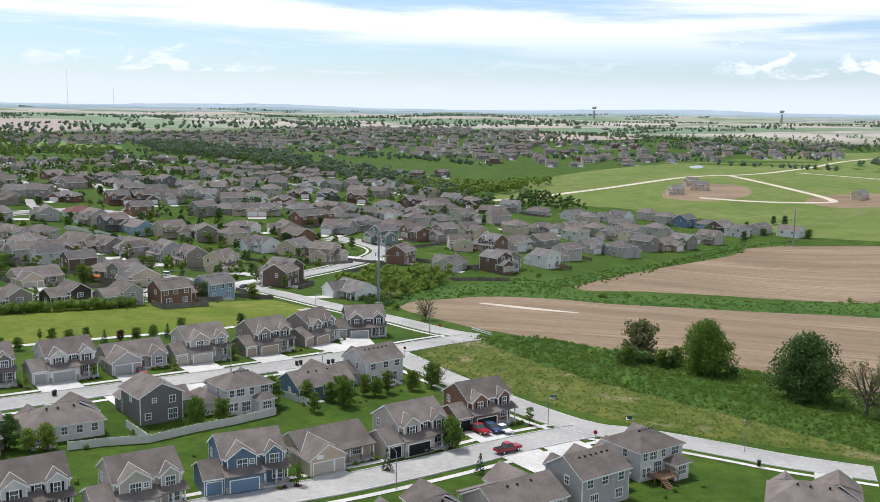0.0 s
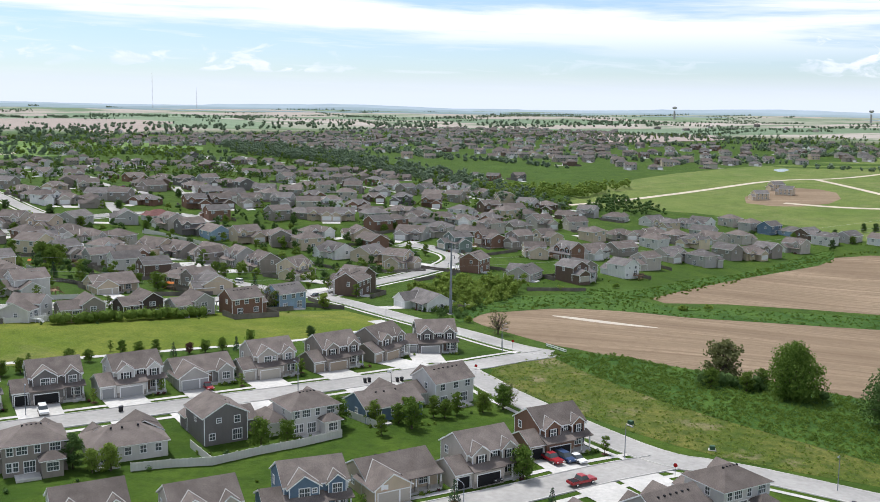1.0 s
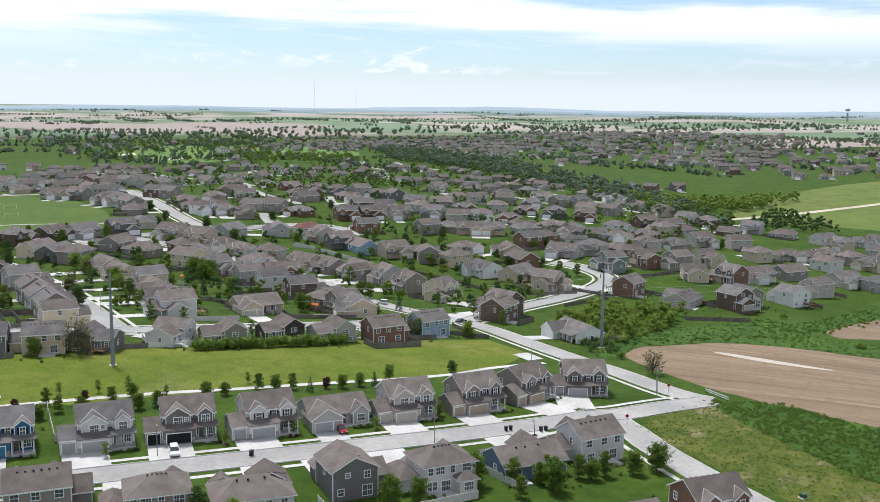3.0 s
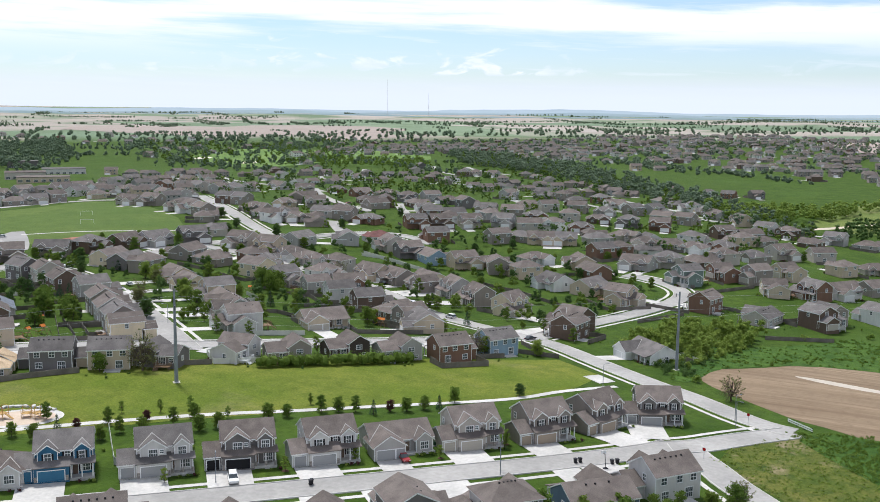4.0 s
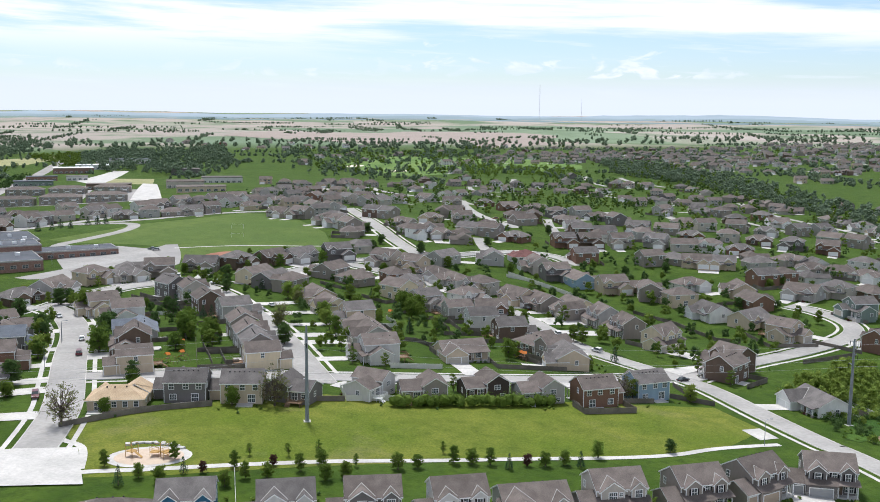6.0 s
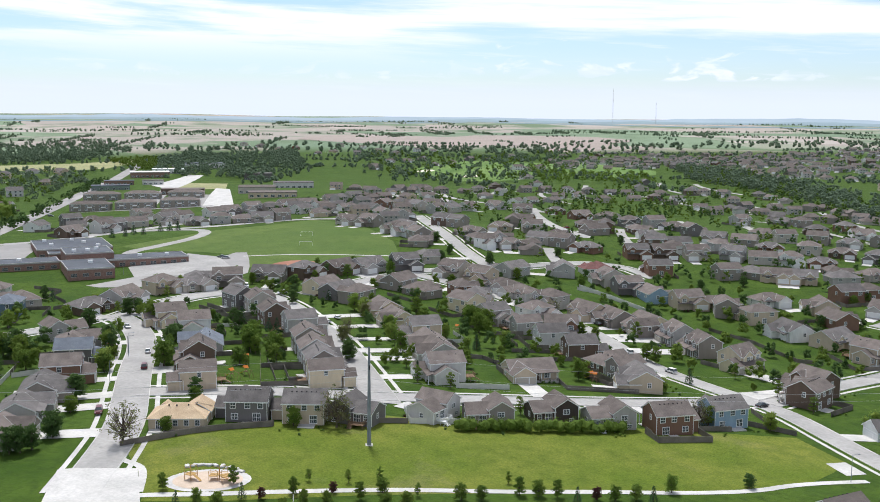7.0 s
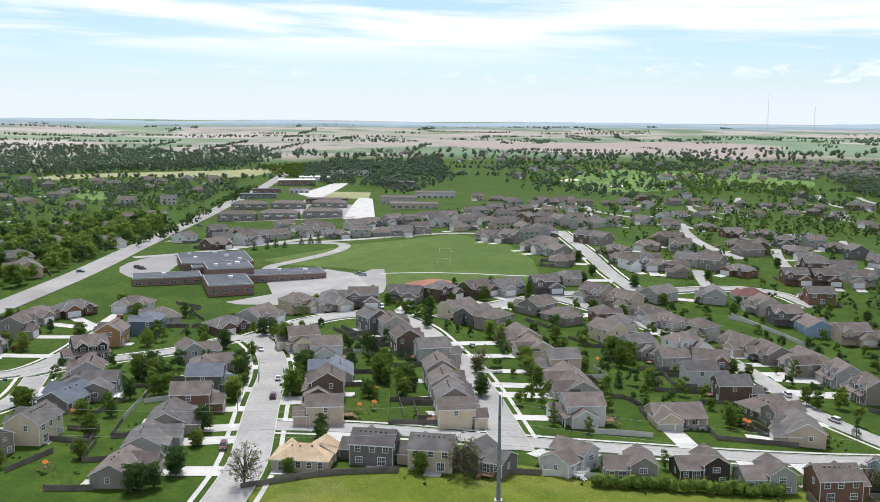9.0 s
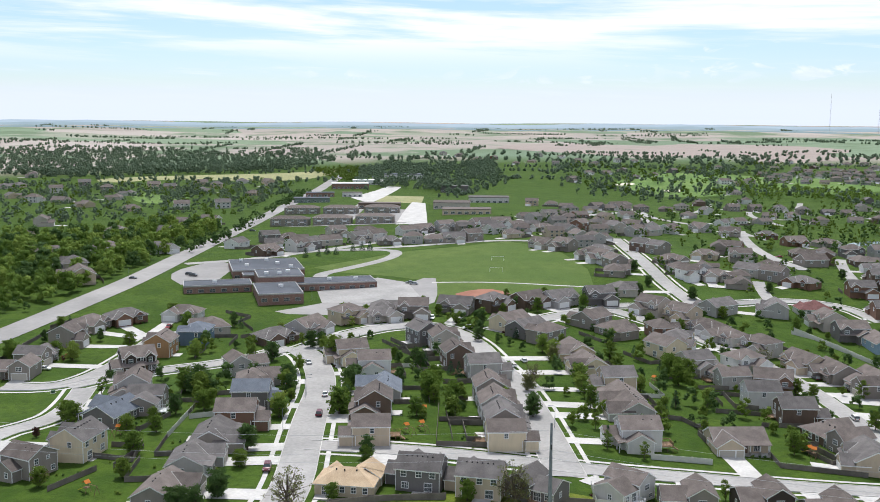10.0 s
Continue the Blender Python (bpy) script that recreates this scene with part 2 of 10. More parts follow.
# ---- the lie of the land ----
TERRAIN_STEP, TERRAIN_SIGMA = 116.0, 105.0
TERRAIN_X0, TERRAIN_Y0 = -760.0, 80.0
TERRAIN = [
    (-0.1, -0.6, -1.1, -0.6, -0.3, 0.2, 1.2, 1.3),
    (-0.1, -0.6, -0.1, 1.3, 0.3, 0.6, 2.3, 2.0),
    (0.2, 1.9, 5.7, 4.8, 0.6, 1.6, 4.7, 4.1),
    (0.1, 0.4, -1.7, -2.8, 2.4, 2.0, 0.9, 1.5),
    (0.3, -0.2, 0.7, 4.4, 5.6, 4.0, 1.0, -1.0),
    (1.0, 4.0, 5.5, -2.8, -5.3, 0.5, 4.0, 0.4),
    (-1.9, -1.7, 1.0, -6.0, 2.5, 2.1, 0.1, -0.4),
    (1.1, 1.6, 3.2, -1.2, 0.6, -1.5, -3.0, -1.4),
    (0.4, -1.4, -4.7, -6.2, -5.0, -4.9, -3.2, -1.3),
    (-0.3, -1.7, -4.0, -4.7, -4.6, -4.3, -1.8, -0.5),
    (-0.1, -0.3, -1.2, -1.8, -2.1, -1.7, -0.5, -0.1),
]


TERRAIN_W = np.array(TERRAIN)
TERRAIN_XS = TERRAIN_X0 + TERRAIN_STEP * np.arange(TERRAIN_W.shape[0])
TERRAIN_YS = TERRAIN_Y0 + TERRAIN_STEP * np.arange(TERRAIN_W.shape[1])


def lie(x, y):
    """Height of the ground at x, y (arrays or numbers)."""
    x, y = np.broadcast_arrays(np.asarray(x, float), np.asarray(y, float))
    gx = np.exp(-((x[..., None] - TERRAIN_XS) ** 2) / (2 * TERRAIN_SIGMA ** 2))
    gy = np.exp(-((y[..., None] - TERRAIN_YS) ** 2) / (2 * TERRAIN_SIGMA ** 2))
    z = ((gx @ TERRAIN_W) * gy).sum(-1)
    r = np.hypot(x + 150, y - 300)
    far = np.clip((r - 1100) / 3700, 0, 1)
    return z + FAR_RISE * far ** 1.4 + 7 * np.clip((r - 1100) / 500, 0, 1) * np.sin(x / 310 + 1.3) * np.sin(y / 270 + 0.4)


FAR_RISE = 70.0


def lie1(x, y):
    return float(lie(x, y))


def mesh_from(name, verts, faces, mats, index=None, smooth=False):
    me = bpy.data.meshes.new(name)
    verts = np.asarray(verts, np.float32)
    sizes = np.array([len(f) for f in faces], np.int32)
    loops = np.fromiter((v for f in faces for v in f), np.int32, int(sizes.sum()))
    me.vertices.add(len(verts))
    me.vertices.foreach_set("co", verts.ravel())
    me.loops.add(len(loops))
    me.loops.foreach_set("vertex_index", loops)
    me.polygons.add(len(sizes))
    me.polygons.foreach_set("loop_start", np.concatenate([[0], np.cumsum(sizes)[:-1]]).astype(np.int32))
    me.polygons.foreach_set("loop_total", sizes)
    for m in mats:
        me.materials.append(m)
    if index is not None:
        me.polygons.foreach_set("material_index", np.asarray(index, np.int32))
    me.polygons.foreach_set("use_smooth", [False] * len(me.polygons))
    if smooth:
        me.polygons.foreach_set("use_smooth", [True] * len(me.polygons))
    me.update(calc_edges=True)
    return me


def ground_sheet():
    near_x = np.arange(-760, 361, 10.0)
    near_y = np.arange(-120, 901, 10.0)
    out = lambda a, s: np.concatenate([a[0] + s * -1 * np.geomspace(10, 4300, 34)[::-1], a, a[-1] + np.geomspace(10, 4000, 34)])
    xs, ys = out(near_x, 1), out(near_y, 1)
    gx, gy = np.meshgrid(xs, ys)
    gz = lie(gx, gy)
    verts = np.stack([gx, gy, gz], -1).reshape(-1, 3)
    w = len(xs)
    i = (np.arange(len(ys) - 1)[:, None] * w + np.arange(w - 1)[None]).ravel()
    faces = np.stack([i, i + 1, i + w + 1, i + w], 1)
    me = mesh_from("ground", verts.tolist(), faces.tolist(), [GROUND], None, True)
    return tagged(new("ground", me), "rolling grassy land with distant farm fields", "ground", kind="structure")


def ground_material():
    m, n, l, p = tree_of("countryside")
    lawn = mixed(n, l, noisy(n, l, 0.07, 5.0, 0.65), (0.034, 0.070, 0.007), (0.063, 0.105, 0.012))
    lawn = mixed(n, l, noisy(n, l, 0.4, 5.0, 0.65, 0.45, 0.8), lawn, (0.022, 0.044, 0.006))
    lawn = mixed(n, l, noisy(n, l, 0.013, 4.0, 0.6, 0.55, 0.75), lawn, (0.058, 0.105, 0.018))
    pos = n.new("ShaderNodeNewGeometry").outputs["Position"]
    mp = n.new("ShaderNodeMapping")
    mp.inputs["Scale"].default_value = (0.0016, 0.0032, 0.0)
    mp.inputs["Rotation"].default_value = (0, 0, radians(38))
    l.new(pos, mp.inputs[0])
    vor = n.new("ShaderNodeTexVoronoi")
    vor.inputs["Scale"].default_value = 1.0
    vor.inputs["Randomness"].default_value = 0.75
    l.new(mp.outputs[0], vor.inputs["Vector"])
    # field tones set paler and greyer, with distance haze put into them
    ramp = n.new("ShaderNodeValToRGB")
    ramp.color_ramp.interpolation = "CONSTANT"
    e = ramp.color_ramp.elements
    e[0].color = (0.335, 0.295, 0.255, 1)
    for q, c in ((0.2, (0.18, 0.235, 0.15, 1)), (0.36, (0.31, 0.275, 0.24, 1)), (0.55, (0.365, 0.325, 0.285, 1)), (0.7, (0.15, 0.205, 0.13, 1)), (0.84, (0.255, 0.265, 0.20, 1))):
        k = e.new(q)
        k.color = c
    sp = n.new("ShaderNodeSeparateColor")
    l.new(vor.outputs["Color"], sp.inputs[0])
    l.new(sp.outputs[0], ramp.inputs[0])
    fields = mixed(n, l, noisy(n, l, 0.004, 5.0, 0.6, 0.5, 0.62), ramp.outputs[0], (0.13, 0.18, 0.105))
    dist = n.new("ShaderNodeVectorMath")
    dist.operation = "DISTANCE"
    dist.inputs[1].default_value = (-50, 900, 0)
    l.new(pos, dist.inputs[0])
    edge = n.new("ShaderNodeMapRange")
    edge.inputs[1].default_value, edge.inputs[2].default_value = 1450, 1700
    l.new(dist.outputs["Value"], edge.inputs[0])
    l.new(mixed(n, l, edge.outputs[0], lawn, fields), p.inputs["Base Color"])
    bumped(n, l, p, noisy(n, l, 1.2, 4.0, 0.7), 0.5, 0.25)
    p.inputs["Roughness"].default_value = 0.95
    return m


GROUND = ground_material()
ground_sheet()


def smooth_line(pts, step=5.0, rounds=2):
    p = [Vector((a[0], a[1], 0)) for a in pts]
    for _ in range(rounds):
        q = [p[0]]
        for a, b in zip(p, p[1:]):
            q += [a.lerp(b, 0.25), a.lerp(b, 0.75)]
        p = q + [p[-1]]
    out = [p[0]]
    for a, b in zip(p, p[1:]):
        n = max(1, int((b - a).length / step))
        out += [a.lerp(b, (k + 1) / n) for k in range(n)]
    return out


def offsets(line):
    res = []
    for k, p in enumerate(line):
        d = (line[min(k + 1, len(line) - 1)] - line[max(k - 1, 0)])
        d = d.normalized() if d.length > 1e-6 else Vector((1, 0, 0))
        res.append(Vector((-d.y, d.x, 0)))
    return res


def ribbon(name, line, lo, hi, lift, mat, thick=0.0, across=2):
    """A strip beside or along a line, from lo to hi metres to its left, laid on the ground."""
    side = offsets(line)
    verts, faces = [], []
    us = np.linspace(lo, hi, across + 1)
    for p, s in zip(line, side):
        for u in us:
            q = p + s * u
            verts.append((q.x, q.y, lie1(q.x, q.y) + lift))
    w = across + 1
    for k in range(len(line) - 1):
        for j in range(across):
            a = k * w + j
            faces.append((a, a + w, a + w + 1, a + 1))
    if thick:
        base = len(verts)
        verts += [(x, y, z - thick) for x, y, z in verts]
        for k in range(len(line) - 1):
            for j in (0, across):
                a = k * w + j
                f = (a, a + w, a + w + base, a + base)
                faces.append(f if j else f[::-1])
    me = mesh_from(name, verts, faces, [mat], None, True)
    return new(name, me)


road_count = [0]
road_spots = []


def off_road(x, y, gap):
    """True where no street lies within gap metres of its edge."""
    p = np.asarray(road_spots)
    return bool(((p[:, 0] - x) ** 2 + (p[:, 1] - y) ** 2 > (p[:, 2] + gap) ** 2).all())


def road(pts, width=7.8, mat=None, kerbs=True, walks=(1, 1), label="pale concrete residential street"):
    line = smooth_line(pts)
    road_count[0] += 1
    lift = 0.10 + 0.006 * road_count[0]
    road_spots.extend((p.x, p.y, width / 2) for p in line)
    tagged(ribbon("road", line, -width / 2, width / 2, lift, mat or ROAD, 0, 4), label, "road", kind="structure")
    for s in (1, -1):
        if kerbs:
            lo, hi = sorted((s * width / 2, s * (width / 2 + 0.22)))
            tagged(ribbon("kerb", line, lo, hi, lift + 0.13, CONCRETE, 0.4, 1), "raised concrete kerb along the street", "kerb", kind="structure")
        if walks[0 if s > 0 else 1]:
            lo, hi = sorted((s * (width / 2 + 1.9), s * (width / 2 + 3.2)))
            tagged(ribbon("pavement", line, lo, hi, 0.09, CONCRETE, 0.0, 1), "narrow concrete pavement beside the street", "pavement", kind="structure")
    return line


def patch(name, pts, lift, mat, label, cell=14.0, smooth=1, category="ground"):
    """A flat area with the given outline, laid on the ground."""
    p = [Vector((a[0], a[1], 0)) for a in pts]
    for _ in range(smooth):
        q = []
        for a, b in zip(p, p[1:] + p[:1]):
            q += [a.lerp(b, 0.25), a.lerp(b, 0.75)]
        p = q
    bm = bmesh.new()
    f = bm.faces.new([bm.verts.new(v) for v in p])
    bmesh.ops.triangulate(bm, faces=[f])
    xs, ys = [v.x for v in p], [v.y for v in p]
    for lo, hi, ax in ((min(xs), max(xs), 0), (min(ys), max(ys), 1)):
        for c in np.arange(lo + cell, hi, cell):
            co, no = [0, 0, 0], [0, 0, 0]
            co[ax], no[ax] = c, 1
            bmesh.ops.bisect_plane(bm, geom=bm.verts[:] + bm.edges[:] + bm.faces[:], plane_co=co, plane_no=no)
    co = np.array([v.co[:] for v in bm.verts])
    for v, z in zip(bm.verts, lie(co[:, 0], co[:, 1]) + lift):
        v.co.z = z
    bmesh.ops.recalc_face_normals(bm, faces=bm.faces[:])
    if sum(g.normal.z for g in bm.faces) < 0:
        bmesh.ops.reverse_faces(bm, faces=bm.faces[:])
    me = bpy.data.meshes.new(name)
    bm.to_mesh(me)
    bm.free()
    me.materials.append(mat)
    return tagged(new(name, me), label, category, kind="structure")


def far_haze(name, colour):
    """The blue distance beyond the last fields: haze painted in as a self-lit colour."""
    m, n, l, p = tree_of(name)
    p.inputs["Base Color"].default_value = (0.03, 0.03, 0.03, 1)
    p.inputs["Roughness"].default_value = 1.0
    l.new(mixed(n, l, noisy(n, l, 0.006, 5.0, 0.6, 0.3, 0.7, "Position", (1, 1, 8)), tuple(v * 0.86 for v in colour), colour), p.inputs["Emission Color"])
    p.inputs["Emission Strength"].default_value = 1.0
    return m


def horizon_hills():
    """Low blue ridges at the end of sight, one behind another, painted hazier outwards."""
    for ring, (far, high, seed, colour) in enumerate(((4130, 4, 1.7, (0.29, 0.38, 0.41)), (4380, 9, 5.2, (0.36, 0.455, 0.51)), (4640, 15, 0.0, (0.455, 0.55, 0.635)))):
        verts, faces = [], []
        n = 240
        for k in range(n + 1):
            a = radians(20 + 150 * k / n)
            x, y = far * math.cos(a), far * math.sin(a)
            z = lie1(x, y)
            top = z + high + 5 * noise.noise((k * 0.13, seed, 0)) + 3 * noise.noise((k * 0.6, 4 + seed, 0)) + 1.2 * noise.noise((k * 2.3, seed, 3))
            verts += [(x, y, z - 30), (x, y, top), (x * 1.03, y * 1.03, top - 12)]
        for k in range(n):
            for j in (0, 1):
                a = 3 * k + j
                faces.append((a, a + 3, a + 4, a + 1))
        me = mesh_from("backdrop", verts, faces, [far_haze("far_hills_hazed", colour)], None, True)
        tagged(new("backdrop", me), "low hills along the horizon, glowing with painted blue haze", "hills", kind="structure")


horizon_hills()

# ---- fields, lawns and streets ----
SOIL = ploughed("bare_soil", (0.190, 0.134, 0.086), (0.365, 0.280, 0.190), -5)
DIRT = surface("dirt_road", (0.46, 0.40, 0.31), (0.54, 0.47, 0.38), 0.05, 0.95, 0.4)
SOIL_PALE = surface("pale_soil", (0.46, 0.41, 0.34), (0.52, 0.46, 0.39), 0.05, 0.95, 0.4)
POND = plain("pond_water", (0.10, 0.13, 0.13), 0.08)
RED_SOIL = surface("infield_clay", (0.27, 0.125, 0.085), (0.33, 0.165, 0.115), 0.1, 0.95, 0.8)
patch("park_lawn", [(-196, 223), (-179, 247), (-159, 275), (-135, 285), (-101, 311), (-57, 339), (-42, 324), (-43, 313), (-46, 301), (-61, 281), (-78, 266), (-94, 254), (-125, 230), (-149, 210), (-164, 200), (-172, 208)], 0.03, PARK, "mown yellow-green park lawn", 14.0, 0)
patch("ploughed_field", [(-15, 343), (-10, 353), (1, 361), (18, 378), (48, 388), (68, 385), (90, 392), (131, 413), (265, 408), (149, 225), (113, 244), (82, 269), (32, 286), (21, 295), (13, 299), (5, 308), (-4, 319), (-11, 329)], 0.03, SOIL, "bare ploughed field of pale brown soil", 14.0, 1)
patch("ploughed_field", [(49, 407), (88, 473), (133, 551), (200, 635), (287, 635), (357, 609), (265, 448), (206, 451), (106, 436)], 0.03, SOIL, "bare ploughed field of pale brown soil", 14.0, 1)
patch("weedy_lot", [(-8, 257), (12, 286), (36, 276), (74, 240), (104, 222), (121, 200), (97, 176), (88, 186), (63, 194), (41, 203), (20, 221), (3, 242)], 0.03, ROUGH, "vacant lot with weeds and bare patches", 14.0, 1)
patch("tall_weeds", [(10, 285), (22, 262), (41, 236), (68, 212), (88, 192), (104, 176), (142, 236), (113, 244), (82, 267), (45, 281), (31, 292)], 0.06, LUSH, "strip of tall green weeds", 14.0, 1)
patch("meadow", [(39, 859), (133, 1070), (318, 1340), (798, 1795), (1194, 1889), (385, 599), (293, 649), (240, 677), (201, 764), (125, 814), (55, 803)], 0.03, MEADOW, "open green meadow", 14.0, 1)
patch("sports_field", [(-468, 468), (-471, 508), (-474, 556), (-460, 598), (-453, 634), (-419, 627), (-386, 607), (-336, 562), (-307, 524), (-304, 490), (-307, 461), (-336, 441), (-362, 457), (-385, 478), (-410, 477), (-446, 466)], 0.03, SPORT, "mown school sports field", 14.0, 0)
patch("tall_weeds", [(-22, 330), (-15, 394), (5, 401), (27, 424), (42, 442), (49, 429), (52, 417), (63, 405), (95, 416), (208, 456), (263, 444), (233, 393), (190, 415), (89, 386), (67, 380), (47, 383), (18, 378), (1, 363), (-9, 354), (-15, 327)], 0.08, LUSH, "strip of tall green weeds between two fields", 14.0, 1)
patch("tall_weeds", [(27, 435), (48, 431), (86, 489), (121, 530), (171, 610), (207, 659), (190, 603), (137, 539), (98, 486), (51, 414), (39, 412)], 0.10, LUSH, "weedy green margin of a field", 14.0, 1)
tagged(ribbon("pavement", smooth_line([(-169, 200), (-164, 204), (-155, 210), (-145, 218), (-132, 228), (-120, 237), (-103, 248), (-86, 261), (-68, 274), (-56, 285), (-50, 295), (-43, 303), (-35, 311)]), -1.1, 1.1, 0.08, CONCRETE, 0.0, 1), "winding pale concrete park path", "pavement", kind="structure")
tagged(ribbon("pavement", smooth_line([(-199, 225), (-195, 219), (-186, 214), (-179, 214), (-174, 210), (-168, 203)]), -0.9, 0.9, 0.10, CONCRETE, 0.0, 1), "curved concrete path at the park entrance", "pavement", kind="structure")
patch("pavement", [(-193, 202), (-190, 205), (-183, 209), (-178, 212), (-161, 197), (-179, 186)], 0.30, CONCRETE, "wide pale concrete road end", 8.0, 0)
tagged(ribbon("pavement", smooth_line([(-380, 476), (-361, 492), (-340, 504), (-321, 513), (-311, 520)]), -0.9, 0.9, 0.10, CONCRETE, 0.0, 1), "narrow concrete path across the sports field", "pavement", kind="structure")
patch("pavement", [(-46, 319), (-42, 324), (-36, 317), (-40, 312)], 0.07, CONCRETE, "pale concrete apron beside the street", 8.0, 0)
tagged(ribbon("road", smooth_line([(36, 799), (110, 883), (184, 955), (279, 1071), (346, 1092), (465, 1247), (580, 1427), (715, 1544)]), -3.6, 3.6, 0.10, DIRT, 0.0, 2), "pale graded dirt road", "road", kind="structure")
tagged(ribbon("road", smooth_line([(317, 1078), (328, 933), (338, 837), (327, 821), (271, 835), (229, 865)]), -3.6, 3.6, 0.10, DIRT, 0.0, 2), "pale graded dirt road", "road", kind="structure")
tagged(ribbon("road", smooth_line([(415, 1145), (446, 1094), (480, 1033)]), -3.6, 3.6, 0.10, DIRT, 0.0, 2), "pale graded dirt road", "road", kind="structure")
patch("bare_earth", [(188, 873), (251, 985), (299, 959), (279, 869), (224, 838)], 0.07, SOIL, "bare graded earth of a building site")
patch("bare_earth", [(309, 848), (361, 883), (410, 881), (371, 793), (315, 791)], 0.07, SOIL, "bare graded earth of a building site")
patch("bare_strip", [(13, 358), (21, 358), (36, 353), (56, 348), (39, 347), (24, 351)], 0.06, SOIL_PALE, "pale dry track across the field", 14.0, 1)
patch("car_park", [(-387, 393), (-383, 445), (-396, 496), (-360, 459), (-339, 432), (-351, 394), (-390, 369)], 0.09, ASPHALT, "pale worn paved yard beside a building")
patch("car_park", [(-499, 387), (-519, 412), (-529, 450), (-477, 414), (-466, 377)], 0.09, ASPHALT, "pale worn paved yard beside a building")
patch("car_park", [(-719, 782), (-663, 779), (-577, 676), (-624, 687)], 0.09, ASPHALT, "pale worn paved yard beside a building")
patch("car_park", [(-410, 420), (-414, 468), (-391, 468), (-360, 445), (-362, 424), (-386, 402)], 0.20, ROAD, "pale concrete school yard beside the building", 14.0, 0)
patch("infield", [(-350, 456), (-350, 476), (-340, 484), (-319, 475), (-328, 456)], 0.07, RED_SOIL, "reddish clay ball-field infield")
patch("pond", [(311, 1242), (338, 1288), (336, 1249), (311, 1195)], 0.05, POND, "small still pond", 14.0, 1, "water")
road([(-421, 440), (-447, 450), (-450, 479), (-457, 519), (-473, 546), (-492, 554), (-526, 519), (-519, 461), (-530, 420)], 8.0, None, False, (0, 0), "pale loop drive beside the school")
road([(-673, 683), (-806, 834), (-984, 1047)], 14.0, ASPHALT, False, (0, 0), "wide pale side road")
road([(-521, 459), (-524, 537), (-532, 624), (-522, 706), (-507, 780), (-512, 897)], 9.0, None, False, (0, 0), "pale street between houses")
road([(-84, 122), (-58, 139), (-34, 155), (-24, 160), (-13, 166), (3, 177), (17, 188), (31, 197)], 7.8)
road([(83, 178), (68, 183), (59, 188), (43, 196), (31, 198), (16, 216), (-1, 239), (-6, 249), (-11, 257), (-13, 263)], 7.8, None, True, (1, 0))
road([(12, 286), (6, 288), (-2, 295), (-12, 307), (-22, 317), (-23, 317), (-41, 337), (-64, 366), (-79, 375), (-120, 400), (-147, 432), (-173, 454), (-195, 466), (-219, 475), (-252, 484), (-276, 487)], 7.8, None, True, (1, 0))
road([(-295, 187), (-306, 206), (-306, 216), (-309, 226), (-320, 237), (-334, 248)], 7.8)
road([(-160, 152), (-135, 168), (-113, 183), (-99, 193), (-81, 206), (-61, 221), (-39, 238), (-20, 255), (-15, 262)], 7.8)
road([(-17, 259), (-10, 263), (-2, 272), (12, 286)], 7.8, None, True, (1, 0))
road([(-225, 255), (-195, 275), (-161, 293), (-130, 318), (-104, 342), (-79, 371)], 7.8)
road([(-72, 375), (-62, 412), (-45, 447), (-29, 485), (-29, 507), (-44, 526), (-60, 533)], 7.8)
road([(-179, 196), (-193, 217), (-205, 233), (-223, 251), (-246, 274), (-268, 298), (-291, 317), (-312, 330), (-326, 334)], 10.0)
road([(-160, 286), (-175, 301), (-198, 324), (-222, 347), (-251, 369), (-281, 392), (-309, 402), (-324, 389), (-327, 365), (-320, 335)], 10.4)
road([(-285, 411), (-284, 460), (-276, 487)], 7.8)
road([(-250, 529), (-285, 560), (-322, 603), (-362, 649), (-404, 700)], 7.8)
road([(-358, 230), (-343, 242), (-346, 258), (-361, 280), (-385, 309)], 7.8)
road([(-340, 245), (-340, 262), (-335, 277), (-324, 304), (-326, 333)], 7.8)
road([(-421, 245), (-433, 264), (-464, 313), (-504, 374), (-564, 443), (-667, 547), (-765, 663), (-1000, 929), (-1264, 1234)], 15.0, ASPHALT, False, (0, 0), "wide pale main road with a worn surface")
road([(-284, 485), (-250, 529), (-225, 578), (-200, 589), (-175, 571)], 6.0)

# ---- building blocks ----
def part(name, bm, material, parent, label=""):
    me = bpy.data.meshes.new(name)
    bm.to_mesh(me)
    bm.free()
    for m in material if isinstance(material, (list, tuple)) else [material]:
        me.materials.append(m)
    ob = new(name, me)
    ob.parent = parent
    if label:
        ob["label"] = label
    return ob


def hexa(bm, pts, mat=0):
    """A solid with eight corners: four below (anticlockwise from above), four above."""
    v = [bm.verts.new(p) for p in pts]
    for f in ((3, 2, 1, 0), (4, 5, 6, 7), (0, 1, 5, 4), (1, 2, 6, 5), (2, 3, 7, 6), (3, 0, 4, 7)):
        bm.faces.new([v[k] for k in f]).material_index = mat


def box(bm, x0, x1, y0, y1, z0, z1, mat=0):
    hexa(bm, [(x0, y0, z0), (x1, y0, z0), (x1, y1, z0), (x0, y1, z0), (x0, y0, z1), (x1, y0, z1), (x1, y1, z1), (x0, y1, z1)], mat)


def boxed(*a):
    bm = bmesh.new()
    box(bm, *a)
    return bm


